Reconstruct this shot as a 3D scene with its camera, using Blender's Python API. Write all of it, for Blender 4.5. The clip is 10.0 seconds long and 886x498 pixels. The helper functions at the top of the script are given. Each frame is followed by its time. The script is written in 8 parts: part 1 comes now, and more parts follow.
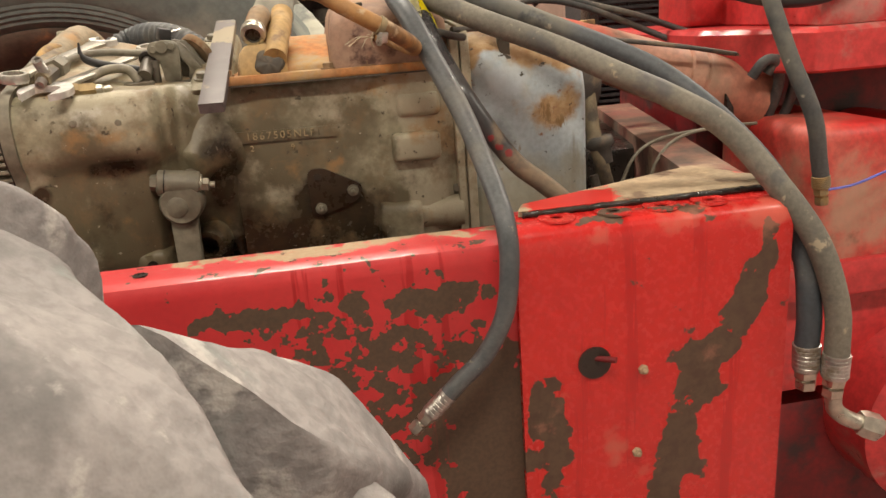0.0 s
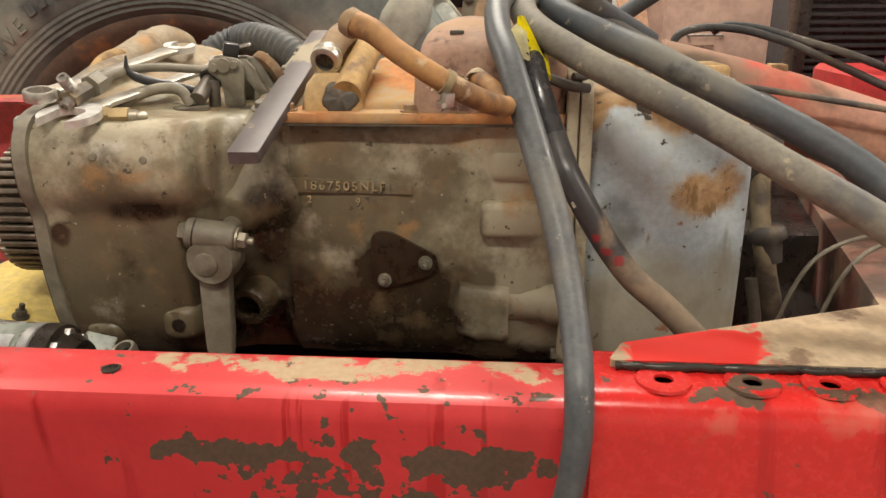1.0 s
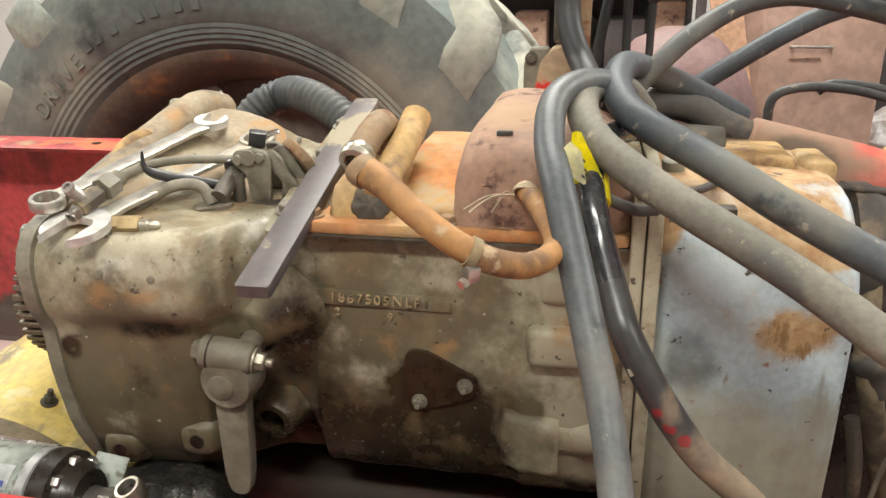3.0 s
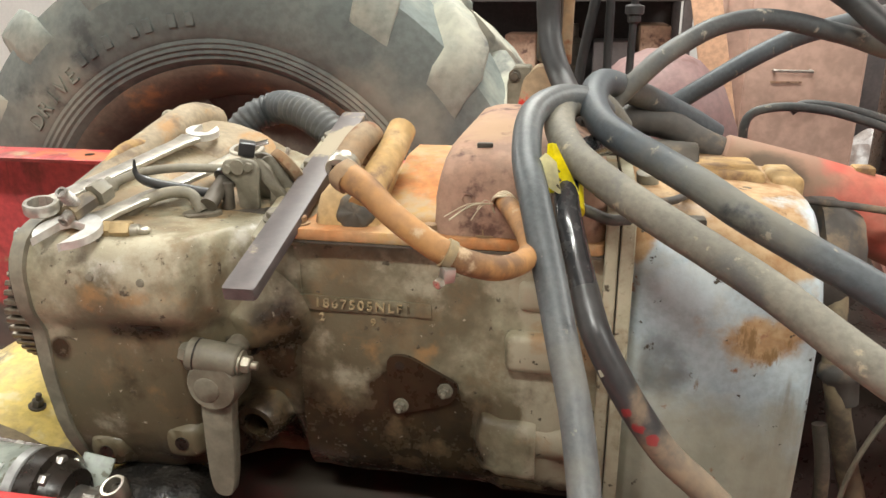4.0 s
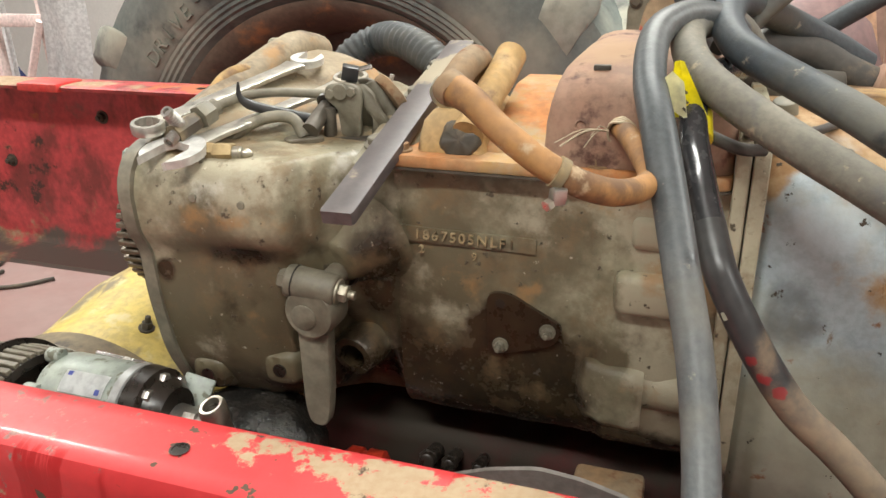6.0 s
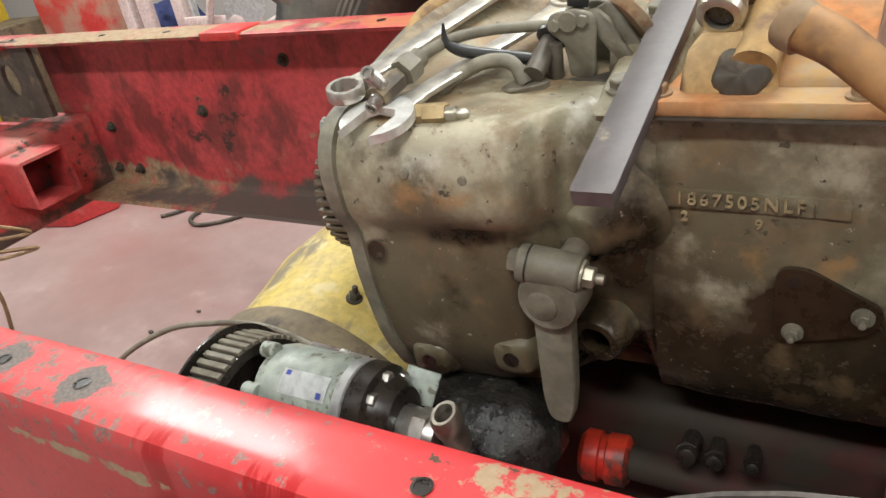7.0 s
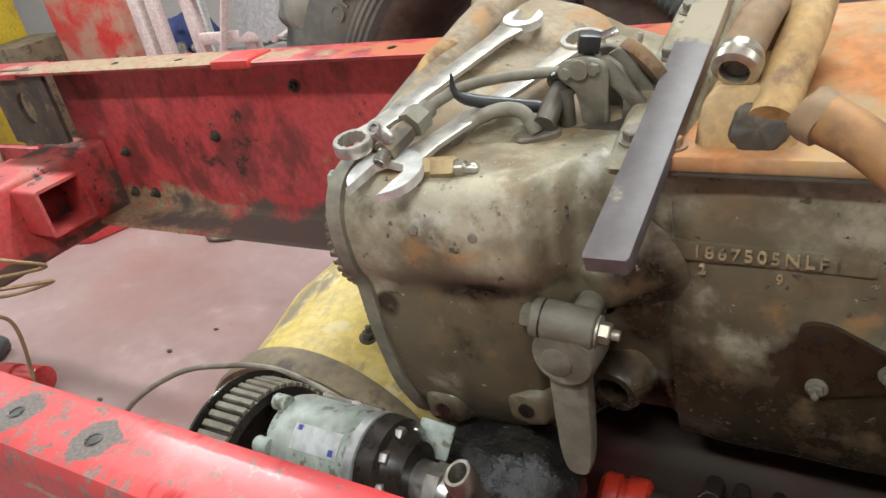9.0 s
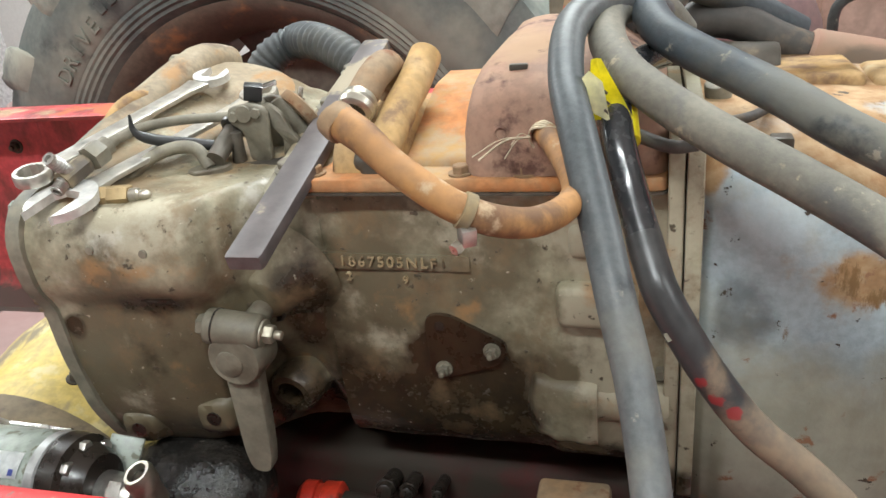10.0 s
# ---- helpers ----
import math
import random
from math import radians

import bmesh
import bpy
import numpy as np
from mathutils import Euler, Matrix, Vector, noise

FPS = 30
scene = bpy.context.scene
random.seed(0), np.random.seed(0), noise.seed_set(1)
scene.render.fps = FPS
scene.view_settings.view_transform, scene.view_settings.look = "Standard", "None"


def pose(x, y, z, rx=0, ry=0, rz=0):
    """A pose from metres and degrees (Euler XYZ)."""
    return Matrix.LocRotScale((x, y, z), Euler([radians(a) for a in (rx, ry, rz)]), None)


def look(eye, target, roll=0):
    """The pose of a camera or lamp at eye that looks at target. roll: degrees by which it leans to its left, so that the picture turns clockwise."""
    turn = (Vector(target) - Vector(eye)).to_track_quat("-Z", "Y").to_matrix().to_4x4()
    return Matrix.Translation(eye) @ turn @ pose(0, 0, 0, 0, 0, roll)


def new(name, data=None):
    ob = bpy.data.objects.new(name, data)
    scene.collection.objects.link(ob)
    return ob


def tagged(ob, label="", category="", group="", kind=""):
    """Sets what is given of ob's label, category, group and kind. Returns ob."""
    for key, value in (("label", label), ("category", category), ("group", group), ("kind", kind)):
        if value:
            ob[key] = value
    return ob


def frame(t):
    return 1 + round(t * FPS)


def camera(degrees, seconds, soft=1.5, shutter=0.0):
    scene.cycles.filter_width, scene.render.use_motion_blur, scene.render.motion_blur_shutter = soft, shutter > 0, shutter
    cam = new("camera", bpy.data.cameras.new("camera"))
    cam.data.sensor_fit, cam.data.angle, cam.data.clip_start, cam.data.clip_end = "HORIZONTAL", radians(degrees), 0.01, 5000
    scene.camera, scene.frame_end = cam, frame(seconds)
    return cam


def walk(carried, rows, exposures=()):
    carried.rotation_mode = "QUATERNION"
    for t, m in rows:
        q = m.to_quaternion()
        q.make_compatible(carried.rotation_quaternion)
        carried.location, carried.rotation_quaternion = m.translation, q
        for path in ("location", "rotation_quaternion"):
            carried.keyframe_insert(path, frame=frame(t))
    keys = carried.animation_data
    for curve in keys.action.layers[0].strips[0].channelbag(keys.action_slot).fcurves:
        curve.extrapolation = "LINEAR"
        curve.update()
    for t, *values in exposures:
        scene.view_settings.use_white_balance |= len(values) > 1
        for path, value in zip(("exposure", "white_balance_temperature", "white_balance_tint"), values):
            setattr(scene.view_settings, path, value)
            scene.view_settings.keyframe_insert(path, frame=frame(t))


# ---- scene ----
cam = camera(60.9, 10.0)
PATH = [
    (0, (0.159, -1.462, 1.485), (0.452, 0.425, 0.89), -4.3),
    (0.5, (0.314, -1.341, 1.537), (0.276, 0.572, 0.955), -1.3),
    (1, (0.334, -1.113, 1.56), (0.179, 0.779, 0.93), -0.4),
    (1.5, (0.362, -0.976, 1.616), (0.059, 0.875, 0.924), -1.4),
    (2, (0.437, -0.944, 1.657), (-0.015, 0.855, 0.909), -2.3),
    (2.5, (0.386, -0.922, 1.672), (-0.043, 0.872, 0.901), -1.8),
    (3, (0.371, -0.905, 1.71), (-0.002, 0.932, 1.013), -1.2),
    (4.5, (0.398, -0.951, 1.701), (0.044, 0.909, 1.056), -0.3),
    (5, (0.391, -0.945, 1.694), (0.005, 0.902, 1.031), -0.2),
    (6.3, (0.364, -0.868, 1.652), (-0.358, 0.807, 0.831), -3.2),
    (6.5, (0.319, -0.839, 1.653), (-0.491, 0.767, 0.777), -5.3),
    (7, (0.217, -0.744, 1.667), (-0.768, 0.717, 0.722), -10.8),
    (7.5, (0.193, -0.649, 1.715), (-0.98, 0.649, 0.746), -15.5),
    (8, (0.181, -0.634, 1.743), (-1.127, 0.52, 0.766), -19.4),
    (8.5, (0.189, -0.655, 1.745), (-1.092, 0.54, 0.778), -18.3),
    (9, (0.209, -0.698, 1.71), (-0.817, 0.742, 0.775), -12.4),
    (9.5, (0.267, -0.726, 1.686), (-0.43, 0.929, 0.806), -7.8),
    (10, (0.404, -0.798, 1.683), (-0.121, 0.947, 0.859), -6.3),
]
EXPOSURES = [(0, -0.11, 7250, 10), (1, -0.07, 6950, 9), (2.5, 0.15, 6350, 5), (5, 0.25, 6250, 4), (6.5, 0.05, 6150, 4), (8, -0.13, 5700, 3), (9, -0.05, 5750, 3), (10, 0.20, 5750, 2)]
walk(cam, [(t, look(eye, target, roll)) for t, eye, target, roll in PATH], EXPOSURES)

# world: the workshop is closed, so only a faint ambient is left outside
world = bpy.data.worlds.new("world")
scene.world = world
world.use_nodes = True
world.node_tree.nodes["Background"].inputs[0].default_value = (0.55, 0.6, 0.65, 1)
world.node_tree.nodes["Background"].inputs[1].default_value = 0.1
scene.view_settings.exposure = 0.0


def area(name, x, y, z, sx, sy, watts, colour):
    data = bpy.data.lights.new(name, "AREA")
    data.shape, data.size, data.size_y, data.energy, data.color = "RECTANGLE", sx, sy, watts, colour
    ob = new(name, data)
    ob.matrix_world = pose(x, y, z)
    return ob


WARM = (1.0, 0.955, 0.885)
# Unseen lamps; the pair at x -7.4 is made up to brighten the far floor.
LAMPS = [(-7.4, -1.9), (-7.4, 1.7), (-3.6, -1.9), (0.1, -1.9), (3.6, -1.9), (-3.6, 1.7), (0.1, 1.7), (3.6, 1.7)]
for lx, ly in LAMPS:
    area("lamp", lx, ly, 3.93, 1.5, 0.30, (88 if lx > -1 else 55) if ly < 0 else (128 if lx > -5 else 60), WARM)


# ---------------------------------------------------------------- materials
def rgb(c):
    return (c[0], c[1], c[2], 1)


class Nodes:
    def __init__(self, name):
        self.m = bpy.data.materials.new(name)
        self.m.use_nodes = True
        self.t = self.m.node_tree
        self.b = self.t.nodes["Principled BSDF"]
        co = self.t.nodes.new("ShaderNodeTexCoord")
        self.co = co.outputs["Object"]

    def add(self, kind, **ins):
        n = self.t.nodes.new(kind)
        for k, v in ins.items():
            self.put(n.inputs[k.replace("_", " ")], v)
        return n

    def put(self, socket, v):
        if isinstance(v, bpy.types.NodeSocket):
            self.t.links.new(v, socket)
        else:
            socket.default_value = v

    def math(self, op, a, b=0.0, clamp=False):
        n = self.t.nodes.new("ShaderNodeMath")
        n.operation, n.use_clamp = op, clamp
        self.put(n.inputs[0], a)
        self.put(n.inputs[1], b)
        return n.outputs[0]

    def noise(self, scale, detail=4, rough=0.55, stretch=None, shift=0.0):
        co = self.co
        mp = self.add("ShaderNodeMapping", Vector=co)
        mp.inputs["Location"].default_value = (shift, shift * 0.7, shift * 1.3)
        if stretch:
            mp.inputs["Scale"].default_value = stretch
        n = self.add("ShaderNodeTexNoise", Vector=mp.outputs[0], Scale=scale, Detail=detail, Roughness=rough)
        return n.outputs["Fac"]

    def step(self, v, lo, hi):
        n = self.add("ShaderNodeMapRange", Value=v)
        n.clamp = True
        n.interpolation_type = "SMOOTHSTEP"
        n.inputs["From Min"].default_value, n.inputs["From Max"].default_value = lo, hi
        return n.outputs[0]

    def mix(self, f, a, b):
        n = self.t.nodes.new("ShaderNodeMix")
        n.data_type = "RGBA"
        self.put(n.inputs[0], f)
        self.put(n.inputs[6], a if isinstance(a, bpy.types.NodeSocket) else rgb(a))
        self.put(n.inputs[7], b if isinstance(b, bpy.types.NodeSocket) else rgb(b))
        return n.outputs[2]

    def blob(self, c, r, amount):
        """A soft stain round c with the half-axes r."""
        s = self.t.nodes.new("ShaderNodeVectorMath")
        s.operation = "SUBTRACT"
        self.put(s.inputs[0], self.co)
        s.inputs[1].default_value = c
        d = self.t.nodes.new("ShaderNodeVectorMath")
        d.operation = "DIVIDE"
        self.put(d.inputs[0], s.outputs[0])
        d.inputs[1].default_value = r
        q = self.t.nodes.new("ShaderNodeVectorMath")
        q.operation = "LENGTH"
        self.put(q.inputs[0], d.outputs[0])
        return self.math("MULTIPLY", self.step(q.outputs["Value"], 1.25, 0.35), amount)


def surface(name, a, b, scale=6.0, rough=0.6, metal=0.0, bump=0.3, fine=60.0, layers=(), detail=5, stretch=None, coat=0.0, depth=0.002, swing=0.16):
    """Two tones with a fine grain, and layers of dirt, chips or stains over them.
    A layer: colour, scale, threshold, softness, roughness, then options in a dict (blobs, stretch, bump, metal)."""
    n = Nodes(name)
    big = n.noise(scale, detail, 0.6, stretch)
    small = n.noise(fine, 3, 0.6, stretch, 3.1)
    col = n.mix(n.step(big, 0.35, 0.65), a, b)
    dark = n.mix(n.step(small, 0.3, 0.7), (1 - swing,) * 3, (1 + swing,) * 3)
    mul = n.t.nodes.new("ShaderNodeMix")
    mul.data_type, mul.blend_type = "RGBA", "MULTIPLY"
    mul.inputs[0].default_value = 1.0
    n.put(mul.inputs[6], col)
    n.put(mul.inputs[7], dark)
    col = mul.outputs[2]
    ro = n.math("ADD", n.math("MULTIPLY", n.math("SUBTRACT", small, 0.5), 0.3), rough, True)
    me = metal
    height = n.math("ADD", n.math("MULTIPLY", big, 0.5), n.math("MULTIPLY", small, 0.5))
    for i, (c, sc, thr, soft, lr, *rest) in enumerate(layers):
        o = rest[0] if rest else {}
        v = n.noise(sc, o.get("detail", 6), o.get("grain", 0.62), o.get("stretch"), 7.3 * (i + 1))
        for bl in o.get("blobs", ()):
            v = n.math("ADD", v, n.blob(*bl))
        f = n.math("MULTIPLY", n.step(v, thr - soft, thr + soft), o.get("most", 1.0))
        c2 = o.get("to")
        cc = n.mix(n.step(n.noise(sc * 5, 3, 0.6, None, 11.7 * (i + 1)), 0.3, 0.7), c, c2) if c2 else c
        col = n.mix(f, col, cc)
        mr = n.t.nodes.new("ShaderNodeMix")
        n.put(mr.inputs[0], f)
        n.put(mr.inputs[2], ro)
        n.put(mr.inputs[3], lr)
        ro = mr.outputs[0]
        if metal or o.get("metal"):
            mm = n.t.nodes.new("ShaderNodeMix")
            n.put(mm.inputs[0], f)
            n.put(mm.inputs[2], me)
            n.put(mm.inputs[3], o.get("metal", 0.0))
            me = mm.outputs[0]
        if o.get("bump"):
            height = n.math("ADD", height, n.math("MULTIPLY", f, o["bump"]))
    n.put(n.b.inputs["Base Color"], col)
    n.put(n.b.inputs["Roughness"], ro)
    n.put(n.b.inputs["Metallic"], me)
    if coat:
        n.b.inputs["Coat Weight"].default_value = coat
        n.b.inputs["Coat Roughness"].default_value = 0.12
    if bump:
        bp = n.add("ShaderNodeBump", Strength=bump, Distance=depth, Height=height)
        n.put(n.b.inputs["Normal"], bp.outputs[0])
    return n.m


BROWN, RUSTY, DUST = (0.075, 0.038, 0.022), (0.26, 0.10, 0.035), (0.40, 0.30, 0.19)
M = {}
M["floor"] = surface("floor_paint", (0.315, 0.208, 0.192), (0.375, 0.262, 0.246), 0.9, 0.42, bump=0.15, fine=14, swing=0.06, layers=(
    ((0.33, 0.175, 0.155), 1.1, 0.56, 0.14, 0.35, {"most": 0.8, "blobs": (((-1.2, 0.5, 0.0), (0.7, 0.6, 0.2), 0.16),)}),
    ((0.52, 0.40, 0.37), 2.6, 0.64, 0.08, 0.6, {"most": 0.6}),
    ((0.42, 0.05, 0.04), 3.0, 0.70, 0.05, 0.5, {"most": 0.8}),
    ((0.06, 0.045, 0.04), 24, 0.73, 0.02, 0.5)))
M["wall"] = surface("wall_paint", (0.62, 0.60, 0.58), (0.68, 0.66, 0.63), 1.1, 0.7, fine=40, bump=0.1, swing=0.03)
M["ceiling"] = surface("ceiling_sheet", (0.6, 0.6, 0.6), (0.68, 0.68, 0.67), 1.0, 0.7, fine=30, bump=0.1)
RED1, RED2 = (0.56, 0.036, 0.038), (0.49, 0.026, 0.030)
CHIP = (0.10, 0.060, 0.035)
M["red_rail"] = surface("red_rail_paint", RED1, RED2, 5, 0.44, bump=0.18, fine=90, coat=0.15, swing=0.04, layers=(
    # Pale pink towards the far end: gloss and haze coloured in, with dust.
    ((0.52, 0.235, 0.215), 2.6, 0.56, 0.16, 0.6, {"most": 0.16, "detail": 8, "blobs": (((-1.0, -0.38, 1.10), (0.95, 0.3, 0.30), 0.20), ((0.35, -0.4, 0.9), (0.6, 0.3, 0.5), -0.25))}),
    ((0.26, 0.20, 0.175), 38, 0.615, 0.035, 0.7, {"most": 0.85, "detail": 8, "grain": 0.72, "to": (0.17, 0.12, 0.10), "blobs": (((-0.95, -0.38, 1.14), (0.85, 0.12, 0.07), 0.075), ((0.4, -0.4, 0.9), (0.65, 0.3, 0.5), -0.25), ((-1.3, -0.4, 1.0), (0.5, 0.1, 0.12), 0.06))}),
    ((0.36, 0.008, 0.010), 2.2, 0.60, 0.015, 0.3, {"stretch": (9, 1, 0.5), "most": 0.75}),
    (CHIP, 30, 0.640, 0.010, 0.8, {"to": (0.075, 0.045, 0.028), "bump": -1.0, "detail": 3, "grain": 0.55, "blobs": (((0.17, -0.4, 0.93), (0.25, 0.15, 0.20), 0.170), ((-0.1, -0.4, 1.08), (0.5, 0.05, 0.02), 0.08), ((0.40, -0.4, 0.80), (0.12, 0.15, 0.22), 0.34), ((0.33, -0.4, 1.075), (0.10, 0.06, 0.028), 0.20), ((0.02, -0.4, 1.08), (0.10, 0.05, 0.022), 0.13), ((-0.60, -0.4, 0.9), (0.7, 0.2, 0.4), -0.12))}),
    (DUST, 17, 0.74, 0.03, 0.85, {"to": (0.36, 0.25, 0.15), "detail": 8, "grain": 0.7, "blobs": (((0.16, -0.325, 1.155), (0.42, 0.055, 0.022), 0.29), ((-0.55, -0.40, 1.085), (0.35, 0.05, 0.016), 0.24))}),
    ((0.19, 0.155, 0.135), 40, 0.72, 0.05, 0.7, {"to": (0.12, 0.10, 0.09), "detail": 8, "grain": 0.72, "blobs": (((-0.62, -0.352, 1.15), (0.038, 0.042, 0.02), 0.40), ((-0.79, -0.352, 1.15), (0.036, 0.042, 0.02), 0.40), ((-0.945, -0.352, 1.15), (0.034, 0.042, 0.02), 0.40), ((-0.66, -0.36, 1.15), (0.30, 0.08, 0.02), 0.10), ((-1.35, -0.36, 1.15), (0.20, 0.08, 0.02), 0.30), ((0.3, -0.4, 0.9), (0.7, 0.1, 0.25), -0.3))}),
    ((0.33, 0.006, 0.008), 9.0, 0.74, 0.07, 0.26, {"stretch": (2.5, 1, 0.3), "most": 0.75, "detail": 4, "blobs": (((-0.085, -0.44, 0.96), (0.024, 0.1, 0.30), 0.30), ((-0.185, -0.44, 1.03), (0.030, 0.1, 0.16), 0.22))}),
))
M["red_plate"] = surface("red_plate_paint", (0.60, 0.022, 0.018), (0.54, 0.020, 0.018), 4, 0.26, bump=0.14, fine=80, coat=0.4, swing=0.04, layers=(
    ((0.42, 0.008, 0.008), 2.0, 0.62, 0.02, 0.25, {"stretch": (8, 1, 0.4), "most": 0.7}),
    (CHIP, 13, 0.66, 0.008, 0.8, {"to": (0.07, 0.035, 0.02), "bump": -1.0, "detail": 4, "blobs": (((0.848, -0.4, 1.09), (0.022, 0.2, 0.08), 0.22), ((0.815, -0.4, 1.02), (0.032, 0.2, 0.08), 0.24), ((0.785, -0.4, 0.96), (0.040, 0.2, 0.07), 0.24), ((0.735, -0.4, 0.89), (0.050, 0.2, 0.08), 0.24), ((0.700, -0.4, 0.79), (0.042, 0.2, 0.10), 0.24), ((0.67, -0.4, 0.67), (0.04, 0.2, 0.10), 0.24), ((0.47, -0.4, 0.80), (0.05, 0.2, 0.16), 0.26), ((0.60, -0.4, 1.172), (0.17, 0.05, 0.016), 0.20))}),
    ((0.62, 0.24, 0.16), 9, 0.66, 0.06, 0.6, {"most": 0.35, "blobs": (((0.75, -0.40, 1.15), (0.2, 0.06, 0.03), 0.18),)}),
))
M["red_far"] = surface("red_far_paint", (0.46, 0.062, 0.066), (0.51, 0.070, 0.074), 3, 0.36, bump=0.2, fine=50, coat=0.15, layers=(
    ((0.11, 0.030, 0.024), 7, 0.55, 0.10, 0.6, {"stretch": (1.3, 1, 0.8), "most": 0.75, "blobs": (((-1.6, 0.74, 1.0), (0.5, 0.1, 0.14), 0.07), ((-1.1, 0.74, 1.25), (0.9, 0.1, 0.1), -0.05))}),
    ((0.06, 0.03, 0.024), 13, 0.70, 0.04, 0.7, {"detail": 8, "grain": 0.7, "blobs": (((-1.55, 0.74, 1.08), (0.42, 0.1, 0.16), 0.10), ((-1.0, 0.74, 1.2), (0.25, 0.1, 0.1), 0.05))}),
    ((0.10, 0.035, 0.03), 4, 0.68, 0.05, 0.5, {"stretch": (2.5, 1, 0.5), "most": 0.75}),
    (DUST, 14, 0.72, 0.10, 0.85, {"to": (0.30, 0.19, 0.10), "blobs": (((-1.7, 0.66, 1.345), (0.9, 0.10, 0.024), 0.42), ((-1.9, 0.66, 0.855), (0.60, 0.14, 0.075), 0.40), ((-2.3, 0.66, 1.08), (0.3, 0.2, 0.05), 0.2))}),
    ((0.12, 0.095, 0.08), 8, 0.72, 0.10, 0.7, {"blobs": (((-0.9, 0.68, 0.840), (1.1, 0.16, 0.075), 0.40),)}),
    ((0.42, 0.12, 0.05), 14, 0.72, 0.04, 0.7, {"blobs": (((-0.5, 0.66, 1.345), (0.6, 0.10, 0.025), 0.36),)}),
))
M["red_clean"] = surface("red_machine_paint", (0.56, 0.045, 0.045), (0.48, 0.038, 0.040), 3, 0.34, bump=0.1, fine=50, coat=0.2, layers=(
    ((0.40, 0.30, 0.25), 5, 0.66, 0.06, 0.8, {"most": 0.55}),
    (CHIP, 12, 0.70, 0.01, 0.8)))
M["red_dusty"] = surface("red_dusty_paint", (0.50, 0.10, 0.075), (0.56, 0.03, 0.028), 4, 0.5, bump=0.15, fine=60, layers=(
    ((0.42, 0.29, 0.20), 3.4, 0.52, 0.10, 0.85, {"most": 0.8}),
    ((0.07, 0.05, 0.03), 4.2, 0.63, 0.05, 0.6, {"most": 0.8})))
M["tan_plate"] = surface("tan_dirty_plate", (0.34, 0.26, 0.17), (0.40, 0.29, 0.18), 9, 0.85, bump=0.3, layers=(
    ((0.16, 0.10, 0.06), 14, 0.62, 0.06, 0.8), ((0.60, 0.03, 0.025), 7, 0.62, 0.02, 0.35, {"blobs": (((0.56, -0.32, 1.175), (0.13, 0.07, 0.02), 0.26),)})))

